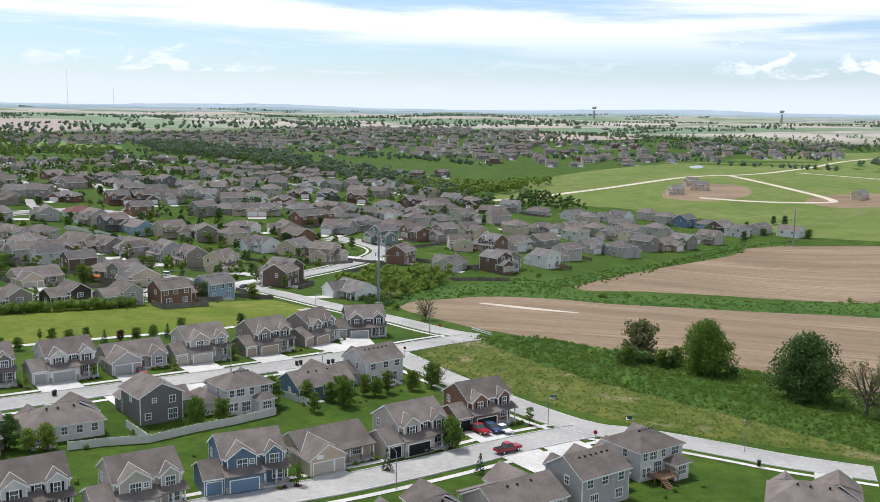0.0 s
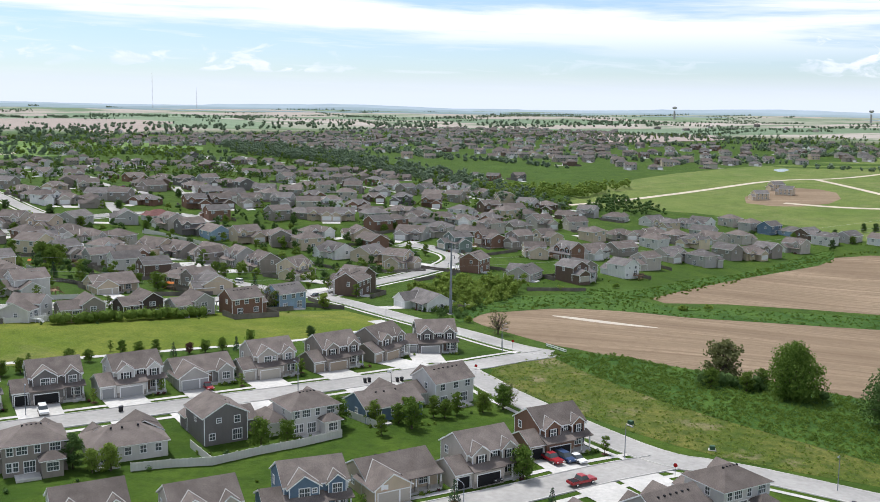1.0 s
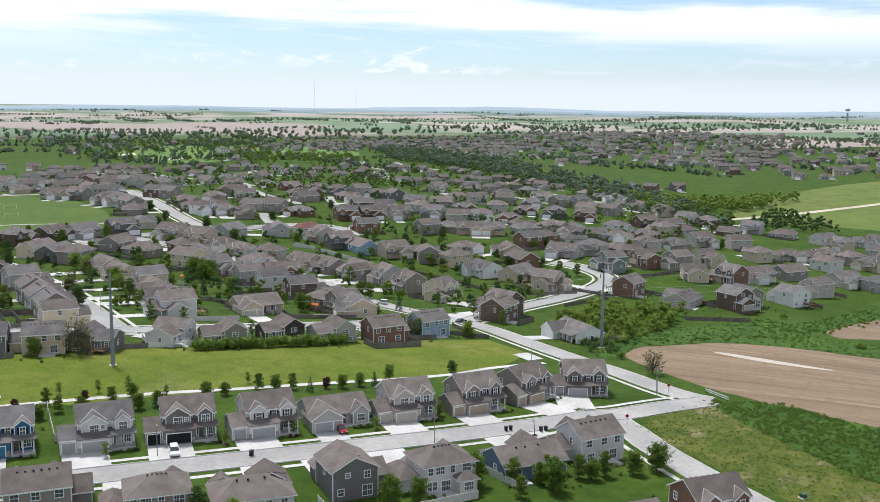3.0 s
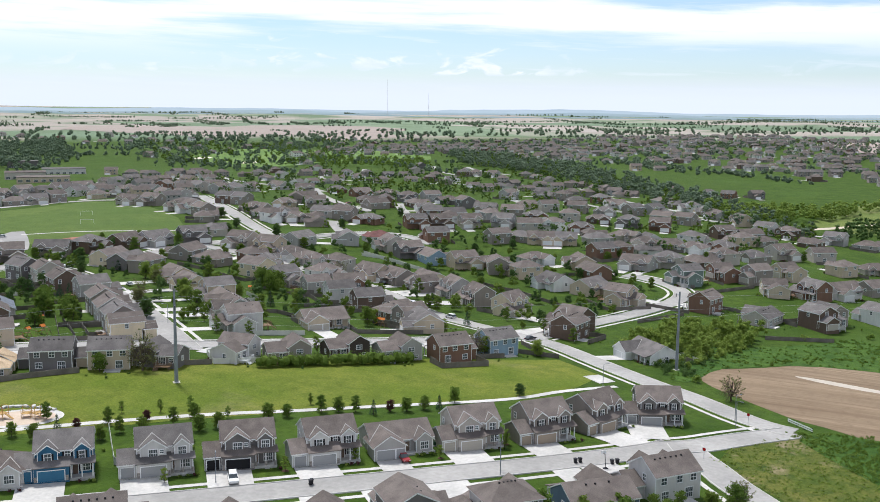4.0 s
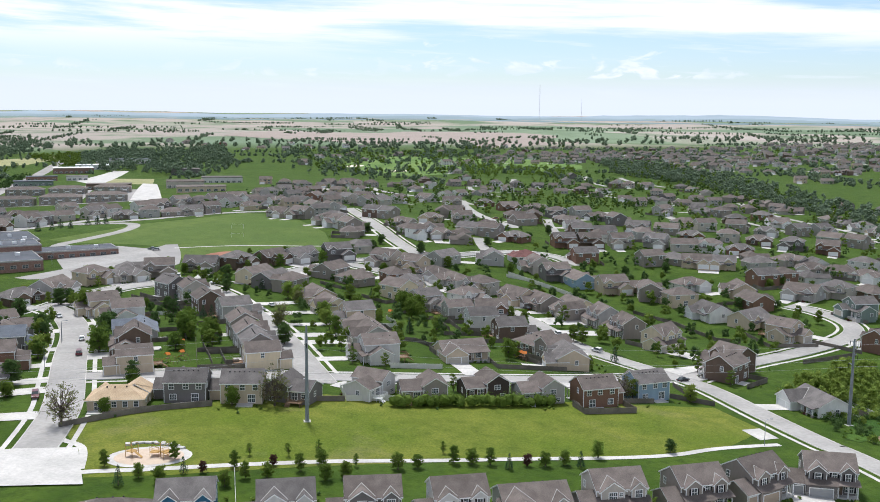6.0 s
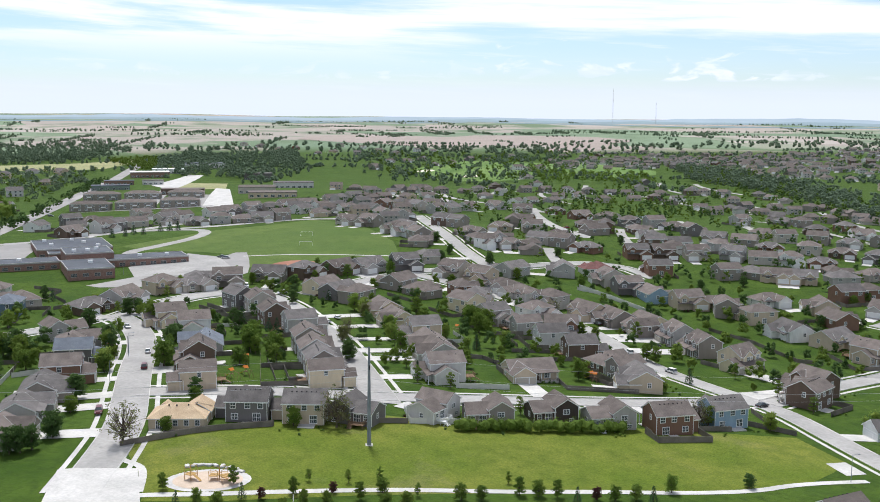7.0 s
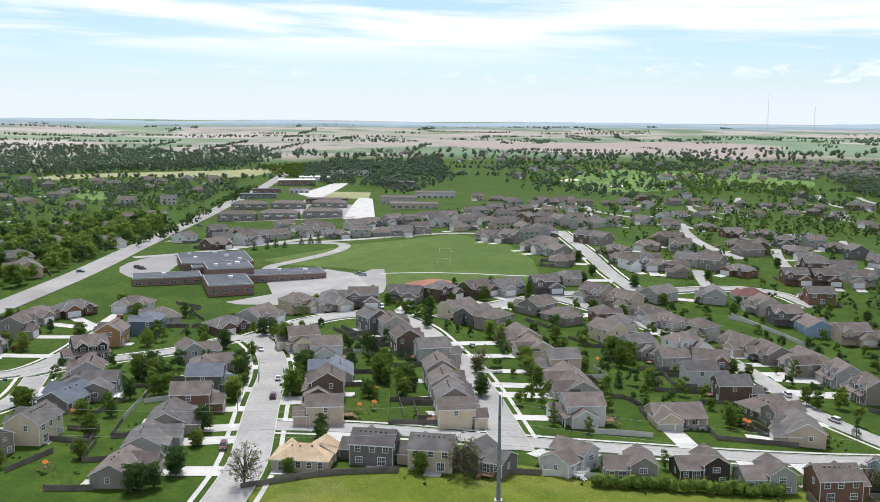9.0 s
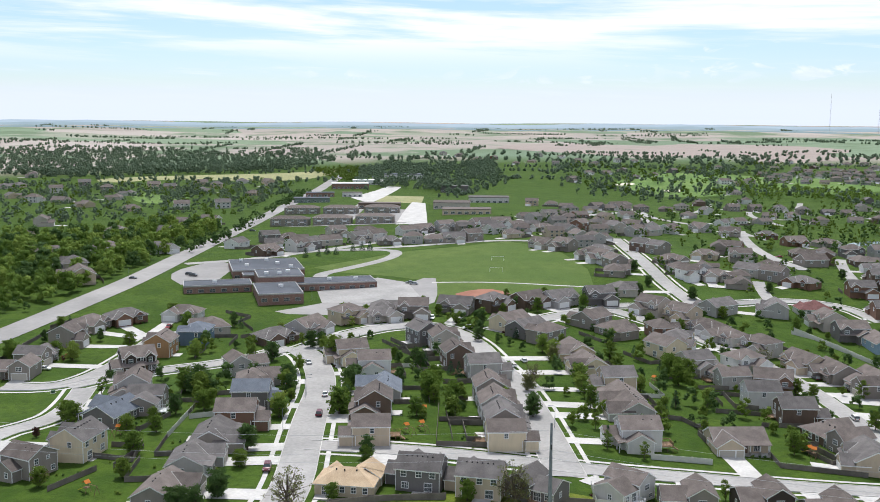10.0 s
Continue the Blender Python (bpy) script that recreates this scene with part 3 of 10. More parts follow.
def gabled_walls(bm, x0, x1, y0, y1, base, eave, rise, axis):
    """Walls with gable ends; the ridge runs along the axis."""
    if axis == "x":
        c = (y0 + y1) / 2
        prof = [(y0, base), (y1, base), (y1, eave), (c, eave + rise), (y0, eave)]
        ends = [[(x, a, z) for a, z in prof] for x in (x0, x1)]
    else:
        c = (x0 + x1) / 2
        prof = [(x0, base), (x1, base), (x1, eave), (c, eave + rise), (x0, eave)]
        ends = [[(a, y, z) for a, z in prof] for y in (y1, y0)]
    va = [bm.verts.new(p) for p in ends[0]]
    vb = [bm.verts.new(p) for p in ends[1]]
    bm.faces.new(va[::-1])
    bm.faces.new(vb)
    for k in (1, 4, 0):
        j = (k + 1) % 5
        bm.faces.new((va[k], va[j], vb[j], vb[k]))
    for k in (2, 3):
        bm.faces.new((va[k], va[k + 1], vb[k + 1], vb[k]))


def gabled_roof(bm, x0, x1, y0, y1, eave, rise, axis, over=0.45, thick=0.26, front=None):
    """Two sloping slabs that meet at the ridge. Edges take the second material."""
    if axis == "x":
        lo, hi, c, e0, e1 = y0 - over, y1 + over, (y0 + y1) / 2, x0 - over * 0.7, x1 + over * 0.7
        pitch = rise / (c - y0)
        at = lambda a, e, z: (e, a, z)
    else:
        lo, hi, c, e0, e1 = x0 - over, x1 + over, (x0 + x1) / 2, y0 - over * 0.7, y1 + over * 0.7
        if front is not None:
            e1 = front
        pitch = rise / (c - x0)
        at = lambda a, e, z: (a, e, z)
    drop = eave - over * pitch
    top = eave + rise
    rings = []
    for e in (e0, e1):
        rings.append([bm.verts.new(at(u, e, z)) for u, z in ((lo, drop), (c, top), (hi, drop), (hi, drop + thick), (c, top + thick), (lo, drop + thick))])
    p, q = rings
    for k, m in ((0, 1), (1, 1), (2, 1), (3, 0), (4, 0), (5, 1)):
        j = (k + 1) % 6
        bm.faces.new((p[k], p[j], q[j], q[k])).material_index = m
    for r in rings:
        bm.faces.new((r[0], r[1], r[4], r[5])).material_index = 1
        bm.faces.new((r[1], r[2], r[3], r[4])).material_index = 1
    bmesh.ops.recalc_face_normals(bm, faces=bm.faces[:])


def hipped_roof(bm, x0, x1, y0, y1, eave, rise, over=0.5, thick=0.16):
    x0, x1, y0, y1 = x0 - over, x1 + over, y0 - over, y1 + over
    w, d = x1 - x0, y1 - y0
    if w >= d:
        r0, r1 = (x0 + d / 2, (y0 + y1) / 2), (x1 - d / 2, (y0 + y1) / 2)
    else:
        r0, r1 = ((x0 + x1) / 2, y0 + w / 2), ((x0 + x1) / 2, y1 - w / 2)
    e = eave - over * 0.45
    ring = [(x0, y0), (x1, y0), (x1, y1), (x0, y1)]
    low = [bm.verts.new((*p, e)) for p in ring]
    mid = [bm.verts.new((*p, e + thick)) for p in ring]
    a, b = bm.verts.new((*r0, eave + rise)), bm.verts.new((*r1, eave + rise))
    bm.faces.new(low[::-1]).material_index = 1
    for k in range(4):
        bm.faces.new((low[k], low[(k + 1) % 4], mid[(k + 1) % 4], mid[k])).material_index = 1
    if w >= d:
        fs = [(mid[0], mid[1], b, a), (mid[1], mid[2], b), (mid[2], mid[3], a, b), (mid[3], mid[0], a)]
    else:
        fs = [(mid[0], mid[1], a), (mid[1], mid[2], b, a), (mid[2], mid[3], b), (mid[3], mid[0], a, b)]
    for f in fs:
        bm.faces.new(f)


def pent_roof(bm, x0, x1, y_wall, y_front, z_wall, z_front, thick=0.15):
    y0, y1 = y_front, y_wall
    pts = [(x0, y0, z_front), (x1, y0, z_front), (x1, y1, z_wall), (x0, y1, z_wall)]
    hexa(bm, pts + [(a, b, c + thick) for a, b, c in pts])


def framed(xs, zs, sunk, depth=0.06, proud=0.08, back=0.02):
    """A plate facing -y with a grid of strips; cells named in sunk are set back and take the second material."""
    bm = bmesh.new()
    g = [[bm.verts.new((x, -proud, z)) for z in zs] for x in xs]
    for i in range(len(xs) - 1):
        for j in range(len(zs) - 1):
            ring = [g[i][j], g[i + 1][j], g[i + 1][j + 1], g[i][j + 1]]
            if (i, j) in sunk:
                low = [bm.verts.new((v.co.x, depth - proud, v.co.z)) for v in ring]
                bm.faces.new(low).material_index = 1
                for k in range(4):
                    bm.faces.new((ring[k], ring[(k + 1) % 4], low[(k + 1) % 4], low[k]))
            else:
                bm.faces.new(ring)
    n, m = len(xs) - 1, len(zs) - 1
    rim = [g[i][0] for i in range(n)] + [g[n][j] for j in range(m)] + [g[i][m] for i in range(n, 0, -1)] + [g[0][j] for j in range(m, 0, -1)]
    out = [bm.verts.new((v.co.x, back, v.co.z)) for v in rim]
    for k in range(len(rim)):
        bm.faces.new((rim[(k + 1) % len(rim)], rim[k], out[k], out[(k + 1) % len(rim)]))
    return bm


def window_mesh(w, h, shutters=False):
    """Facing -y, centred: white frame, panes in two or four lights."""
    f, b, c = 0.14, 0.045, 0.02
    halves = [(-w / 2, w / 2)] if w <= 1.3 else [(-w / 2, -b), (b, w / 2)]
    xs = [-w / 2 - f]
    for lo, hi in halves:
        mid = (lo + hi) / 2
        xs += [lo, mid - c, mid + c, hi]
    xs += [w / 2 + f]
    zs = [-h / 2 - f, -h / 2, -b, b, h / 2, h / 2 + f]
    cols = [k for k in range(1, len(xs) - 1) if k % 4 in (1, 3)]
    sunk = {(i, j) for i in cols for j in (1, 3)}
    return framed(xs, zs, sunk)


def door_mesh(w, h, panels=4):
    """A sectional garage door facing -y, set back in a pale frame, with grooves between its sections."""
    f = 0.16
    bm = framed([-w / 2 - f, -w / 2, w / 2, w / 2 + f], [0, h, h + f], {(1, 0)}, 0.07, 0.10)
    for k in range(panels):
        box(bm, -w / 2 + 0.03, w / 2 - 0.03, -0.065, -0.03, h * k / panels + 0.03, h * (k + 1) / panels - 0.02, 1)
    return bm


cache = {}
FLASHING = plain("flashing", (0.36, 0.35, 0.335), 0.5)


def fitted(name, key, maker, mats, parent, at, turn=0.0, label=""):
    """A part whose mesh is shared between alike ones."""
    if key not in cache:
        bm = maker()
        me = bpy.data.meshes.new(name)
        bm.to_mesh(me)
        bm.free()
        for m in mats:
            me.materials.append(m)
        cache[key] = me
    ob = new(name, cache[key])
    ob.parent = parent
    ob.matrix_basis = pose(*at, 0, 0, turn)
    if label:
        ob["label"] = label
    return ob


FACE = {"front": 0.0, "right": 90.0, "back": 180.0, "left": -90.0}


def window(parent, face, x, y, z, w=1.0, h=1.45, shutters=False):
    if shutters and face == "front":
        for s in (-1, 1):
            fitted("shutter", ("shutter", h), lambda: boxed(-0.19, 0.19, -0.05, 0.02, -h / 2, h / 2), (DARK,), parent, (x + s * (w / 2 + 0.33), y, z))
    return fitted("window", ("window", w, h, shutters), lambda: window_mesh(w, h, shutters), (TRIM, GLASS, DARK), parent, (x, y, z), FACE[face])


def garage_door(parent, x, y, w=4.9, h=2.15):
    o = fitted("garage_door", ("garage", w, h), lambda: door_mesh(w, h), (TRIM, DOOR_COL["beige"]), parent, (x, y, 0.02))
    return o


def entry_door(parent, face, x, y, z=0.25):
    def make():
        bm = boxed(-0.5, 0.5, -0.05, 0.02, 0, 2.1, 0)
        box(bm, -0.62, -0.5, -0.08, 0.02, 0, 2.2, 1)
        box(bm, 0.5, 0.62, -0.08, 0.02, 0, 2.2, 1)
        box(bm, -0.5, 0.5, -0.08, 0.02, 2.1, 2.22, 1)
        return bm
    return fitted("front_door" if face == "front" else "back_door", ("door", face == "front"), make, (DOOR_COL["brown"], TRIM), parent, (x, y, z), FACE[face])


def patio_door(parent, x, y, z):
    return fitted("patio_door", ("patio",), lambda: window_mesh(1.8, 2.0), (TRIM, GLASS, DARK), parent, (x, y, z), 180.0)


def shell(parent, x0, x1, y0, y1, base, eave, rise, axis, name="", front=None, roofed=True):
    """Gabled walls and the roof over them, as two parts."""
    w, r = bmesh.new(), bmesh.new()
    gabled_walls(w, x0, x1, y0, y1, base, eave, rise, axis)
    for cx in (x0, x1):
        for cy in (y0, y1):
            box(w, cx - 0.03 if cx == x0 else cx - 0.12, cx + 0.12 if cx == x0 else cx + 0.03, cy - 0.03 if cy == y0 else cy - 0.12, cy + 0.12 if cy == y0 else cy + 0.03, max(base, 0.0), eave - 0.02, 1)
    part(name + "wall", w, [WALLS["grey"], TRIM], parent)
    if roofed:
        gabled_roof(r, x0, x1, y0, y1, eave, rise, axis, front=front)
        part(name + "roof", r, [ROOFS["grey"], TRIM], parent)


def lean_to(parent, *a):
    r = bmesh.new()
    pent_roof(r, *a)
    part("porch_roof", r, [ROOFS["grey"]], parent)


def valley(parent, x0, x1, eave_g, rise_g, y0, eave, pitch):
    """The pale metal valleys where a gable meets the main roof: one bent strip."""
    bm = bmesh.new()
    c, top = (x0 + x1) / 2, eave_g + rise_g
    line = [(x0 - 0.1, y0 + (eave_g - eave) / pitch, eave_g), (c, y0 + (top - eave) / pitch, top), (x1 + 0.1, y0 + (eave_g - eave) / pitch, eave_g)]
    low = [bm.verts.new((x, y - 0.1, z + 0.29)) for x, y, z in line]
    up = [bm.verts.new((x, y + 0.14, z + 0.29 + 0.24 * pitch)) for x, y, z in line]
    for k in (0, 1):
        bm.faces.new((low[k], low[k + 1], up[k + 1], up[k]))
    part("valley_flashing", bm, FLASHING, parent, "pale metal valley flashing")


def vents(parent, spots):
    def make():
        bm = boxed(-0.16, 0.16, -0.16, 0.16, -0.1, 0.22)
        return bm
    for s in spots:
        fitted("roof_vent", ("vent",), make, (DARK,), parent, s)


def deck(parent, x0, x1, y0, y1, z, steps=True, mat=None):
    mat = mat or WOOD
    bm = bmesh.new()
    n = int((x1 - x0) / 0.3)
    for k in range(n):
        a = x0 + (x1 - x0) * k / n
        box(bm, a + 0.01, a + (x1 - x0) / n - 0.01, y0, y1, z - 0.12, z)
    for a in (x0, x1 - 0.14):
        for b in (y1 - 0.14, (y0 + y1) / 2):
            box(bm, a, a + 0.14, b, b + 0.14, -1.5, z)
    part("deck", bm, mat, parent, "wooden deck on posts behind the house")
    bm = bmesh.new()
    for a, b, c, d in ((x0, x0 + 0.06, y0, y1), (x1 - 0.06, x1, y0, y1), (x0, x1, y1 - 0.06, y1)):
        box(bm, a, b, c, d, z + 0.9, z + 1.0)
        box(bm, a, b, c, d, z + 0.12, z + 0.18)
        m = int(max(b - a, d - c) / 0.35)
        for k in range(m + 1):
            if b - a > d - c:
                q = a + (b - a - 0.05) * k / m
                box(bm, q, q + 0.05, c, d, z, z + 0.9)
            else:
                q = c + (d - c - 0.05) * k / m
                box(bm, a, b, q, q + 0.05, z, z + 0.9)
    part("deck_rail", bm, mat, parent)
    if steps and z > 0.5:
        bm = bmesh.new()
        n = max(2, int(z / 0.19))
        for k in range(n):
            box(bm, x1 - 1.3, x1 - 0.1, y1 + 0.27 * k, y1 + 0.27 * k + 0.29, z - 0.19 * (k + 1) - 0.05, z - 0.19 * (k + 1))
        for a in (x1 - 1.35, x1 - 0.1):
            hexa(bm, [(a, y1, z - 0.35), (a + 0.06, y1, z - 0.35), (a + 0.06, y1 + 0.27 * n, -0.25), (a, y1 + 0.27 * n, -0.25),
                      (a, y1, z - 0.05), (a + 0.06, y1, z - 0.05), (a + 0.06, y1 + 0.27 * n, 0.05), (a, y1 + 0.27 * n, 0.05)])
        part("deck_steps", bm, mat, parent)


def posts(parent, spots, h, stone=True):
    def make():
        bm = boxed(-0.11, 0.11, -0.11, 0.11, 0, h, 0)
        if stone:
            box(bm, -0.26, 0.26, -0.26, 0.26, 0, 0.95, 1)
        return bm
    for x, y, z in spots:
        fitted("porch_post", ("post", h, stone), make, (TRIM, STONE), parent, (x, y, z))


BASE = -1.6


def build_two_storey(f, style):
    """Side-gabled, double garage in front with a gabled storey over it, a third bay at one side, a porch at the other. f: -1 mirrors it."""
    h = new("house")
    X = lambda a, b: (min(a * f, b * f), max(a * f, b * f))
    main, gar, bay = X(-5.6, 5.4), X(-5.6, 0.9), X(-9.1, -5.6)
    shell(h, *main, -4.4, 4.6, BASE, 5.5, 2.7, "x")
    part("garage_wall", boxed(*gar, -6.9, -4.4, BASE, 2.9), WALLS["grey"], h)
    gable = X(-4.9, 0.2) if style % 2 == 0 else X(-4.95, -1.15)
    rise = 1.75 if style % 2 == 0 else 1.4
    shell(h, *gable, -5.3, -1.5, 2.9, 5.4, rise, "y", "gable_", -0.4)
    valley(h, *gable, 5.4, rise, -4.4, 5.5, 0.6)
    second = X(1.8, 4.9)
    shell(h, *second, -5.0, -2, 2.9 if style % 3 else BASE, 5.4, 1.25, "y", "gable_", -1.2)
    valley(h, *second, 5.4, 1.25, -4.4, 5.5, 0.6)
    lean_to(h, gar[0] - 0.3, gar[1] + 0.3, -4.4, -7.3, 4.0, 2.85)
    porch = X(0.9, 5.6)
    lean_to(h, porch[0] - 0.2, porch[1] + 0.3, -4.4, -6.8, 3.7, 2.95)
    shell(h, *bay, -6.2, 1.2, BASE, 2.85, 1.9, "x", "garage_")
    s = bmesh.new()
    box(s, *porch, -6.5, -4.4, BASE, 0.2)
    box(s, porch[1] - 2.6 if f > 0 else porch[0] + 1.2, porch[1] - 1.2 if f > 0 else porch[0] + 2.6, -7.0, -6.5, BASE, 0.08)
    part("porch", s, CONCRETE, h, "concrete porch slab and step")
    garage_door(h, -2.4 * f, -6.9)
    garage_door(h, -7.4 * f, -6.2, 2.5)
    for a in (-5.35, 0.55):
        part("stone_base", boxed(a * f - 0.28, a * f + 0.28, -7.0, -6.88, 0, 1.1), STONE, h, "stone veneer at the foot of the garage")
    entry_door(h, "front", 2.0 * f, -4.42)
    posts(h, [(1.25 * f, -6.3, 0.2), (3.3 * f, -6.3, 0.2), (5.3 * f, -6.3, 0.2)], 2.85, style % 2 == 0)
    sh = style % 2 == 1
    gx = sum(gable) / 2
    if style % 2 == 0:
        window(h, "front", gx, -5.32, 4.35, 1.7, 1.5)
        window(h, "front", gx + 1.7 * f, -5.32, 4.6, 0.7, 0.7)
    else:
        window(h, "front", gx, -5.32, 4.4, 1.2, 1.4, sh)
        window(h, "front", 0.6 * f, -4.42, 4.6, 0.9, 1.3, sh)
    window(h, "front", sum(second) / 2, -5.02, 4.4, 1.5 if style % 2 == 0 else 1.0, 1.5, sh)
    window(h, "front", 3.9 * f, -4.42 if style % 3 else -5.02, 1.6, 1.7, 1.5, sh)
    for x in (-3.6, 0.2, 3.6):
        window(h, "back", x * f, 4.62, 4.4, 1.3 if x else 0.9, 1.35)
    window(h, "back", -3.2 * f, 4.62, 1.5, 1.6, 1.45)
    patio_door(h, 2.6 * f, 4.62, 1.35)
    window(h, "right", 5.42 * f if f > 0 else 5.62, 1.0, 4.4, 0.9, 1.3)
    window(h, "left", -5.62 if f > 0 else -5.42, 2.5, 4.4, 0.9, 1.3)
    vents(h, [((-3.5 + 1.3 * k) * f, 1.2, 7.75) for k in range(6)])
    bm = boxed(1.2 * f - 1.9, 1.2 * f + 2.4, 4.7, 7.6, BASE, 0.1)
    part("patio", bm, CONCRETE, h, "concrete patio slab")
    return h


def build_ranch(f, style):
    """Low and broad under a hipped roof, with a gabled garage wing and a small porch."""
    h = new("house")
    X = lambda a, b: (min(a * f, b * f), max(a * f, b * f))
    main, gar = X(-7.2, 7.0), X(-7.6, -0.6)
    if style % 2 == 0:
        part("wall", boxed(*main, -4.6, 5.2, BASE, 2.95), WALLS["grey"], h)
        r = bmesh.new()
        hipped_roof(r, *main, -4.6, 5.2, 2.95, 2.75)
        part("roof", r, [ROOFS["grey"], TRIM], h)
    else:
        shell(h, *main, -4.6, 5.2, BASE, 2.95, 2.6, "x")
    shell(h, *gar, -8.2, -3.0, BASE, 2.9, 2.2, "y", "garage_", -0.5)
    valley(h, *gar, 2.9, 2.2, -4.6, 2.95, 0.54)
    if style % 3 == 0:
        shell(h, *X(2.6, 6.4), -6.0, -3, BASE, 2.9, 1.5, "y", "gable_", -1.6)
        valley(h, *X(2.6, 6.4), 2.9, 1.5, -4.6, 2.95, 0.54)
        window(h, "front", 4.5 * f, -6.02, 1.6, 1.7, 1.5)
    else:
        lean_to(h, X(-0.6, 7.2)[0], X(-0.6, 7.2)[1], -4.6, -6.6, 3.3, 2.75)
        posts(h, [(1.6 * f, -6.2, 0.2), (4.2 * f, -6.2, 0.2), (6.7 * f, -6.2, 0.2)], 2.6, True)
        window(h, "front", 4.0 * f, -4.62, 1.6, 1.7, 1.5)
    s = bmesh.new()
    box(s, *X(-0.6, 6.9), -6.4, -4.6, BASE, 0.16)
    part("porch", s, CONCRETE, h, "concrete porch slab")
    part("patio", boxed(*X(2.2, 6.6), 5.2, 8.0, BASE, 0.1), CONCRETE, h, "concrete patio slab")
    garage_door(h, -5.0 * f, -8.2, 4.0)
    garage_door(h, -1.75 * f, -8.2, 1.9)
    entry_door(h, "front", 1.0 * f, -4.62)
    for x in (-5.4, -2.6, 0.2):
        window(h, "back", x * f, 5.22, 1.65, 1.1, 1.4)
    patio_door(h, 4.2 * f, 5.22, 1.2)
    window(h, "right", max(main), 1.0, 1.7, 1.0, 1.3)
    window(h, "left", min(main), 1.0, 1.7, 1.0, 1.3)
    vents(h, [(-2.5 * f, 1.4, 5.25), (0.5 * f, 1.5, 5.2), (2.5 * f, 1.4, 5.25)])
    return h


def build_gable(f, style):
    """Two storeys with the gable to the back garden, garage wing in front, a low wing at the side, a raised deck behind."""
    h = new("house")
    X = lambda a, b: (min(a * f, b * f), max(a * f, b * f))
    main, wing = X(-4.6, 4.4), X(4.4, 7.4)
    shell(h, *main, -5.0, 5.4, BASE, 5.5, 2.3, "y")
    shell(h, *X(-4.6, 1.6), -8.6, -4, BASE, 3.0, 1.7, "y", "garage_", -4.4)
    shell(h, *wing, -4.2, 2.6, BASE, 3.0, 1.9, "x", "wing_")
    lean_to(h, *X(1.6, 7.6), -4.6, -6.6, 3.4, 2.8)
    s = bmesh.new()
    box(s, *X(1.6, 7.2), -6.4, -4.2, BASE, 0.18)
    part("porch", s, CONCRETE, h, "concrete porch slab")
    posts(h, [(4.2 * f, -6.2, 0.2), (7.0 * f, -6.2, 0.2)], 2.65, False)
    garage_door(h, -1.5 * f, -8.6)
    entry_door(h, "front", 2.6 * f, -5.02)
    window(h, "front", -1.2 * f, -5.02, 5.4, 1.5, 1.3)
    window(h, "front", 2.6 * f, -5.02, 4.4, 0.9, 1.3)
    window(h, "front", 5.8 * f, -4.22, 1.6, 1.4, 1.4)
    window(h, "back", -1.6 * f, 5.42, 4.6, 0.8, 0.8)
    window(h, "back", 2.2 * f, 5.42, 4.4, 1.1, 1.3)
    window(h, "back", -3.0 * f, 5.42, 1.5, 1.1, 1.2)
    patio_door(h, 2.2 * f, 5.42, 2.0 if style % 2 else 1.3)
    window(h, "right", max(main) if f < 0 else 7.42, 0.5, 4.4 if f < 0 else 1.6, 1.0, 1.3)
    window(h, "left", min(main) if f > 0 else -7.42, 0.5, 4.4 if f > 0 else 1.6, 1.0, 1.3)
    if style % 2:
        a, b = X(0.8, 4.4)
        deck(h, a, b, 5.42, 8.4, 1.0)
    vents(h, [(1.4 * f, 1.0, 7.15), (1.4 * f, 3.2, 7.15)])
    return h


def build_split(f, style):
    """A split-level: a taller gabled block over the garage and a lower wing beside it, each with its own roof."""
    h = new("house")
    X = lambda a, b: (min(a * f, b * f), max(a * f, b * f))
    a, b = X(-6.2, 0.6), X(0.6, 6.6)
    shell(h, *a, -5.4, 4.8, BASE, 4.5, 2.1, "y")
    shell(h, *b, -4.4, 4.4, BASE, 3.4, 2.0, "x", "wing_")
    lean_to(h, *X(0.6, 4.0), -4.4, -6.0, 3.3, 2.8)
    garage_door(h, -2.8 * f, -5.4)
    entry_door(h, "front", 1.6 * f, -4.42)
    posts(h, [(3.8 * f, -5.7, 0.0)], 2.8, False)
    window(h, "front", -2.8 * f, -5.42, 3.7, 1.7, 1.2)
    window(h, "front", 4.6 * f, -4.42, 1.9, 1.7, 1.4)
    window(h, "back", -2.6 * f, 4.82, 3.2, 1.7, 1.2)
    window(h, "back", -4.2 * f, 4.82, 0.8, 1.2, 0.9)
    patio_door(h, 2.4 * f, 4.42, 1.9)
    window(h, "back", 5.0 * f, 4.42, 2.1, 1.1, 1.2)
    window(h, "left", min(a) if f > 0 else min(b), 0.5, 3.2 if f > 0 else 2.0, 1.0, 1.2)
    window(h, "right", max(b) if f > 0 else max(a), 0.5, 2.0 if f > 0 else 3.2, 1.0, 1.2)
    p, q = X(1.0, 5.2)
    deck(h, p, q, 4.42, 7.0, 0.85, True, TRIM if style % 2 else WOOD)
    vents(h, [(-4.0 * f, 1.0, 5.9), (-4.0 * f, 3.0, 5.9)])
    return h


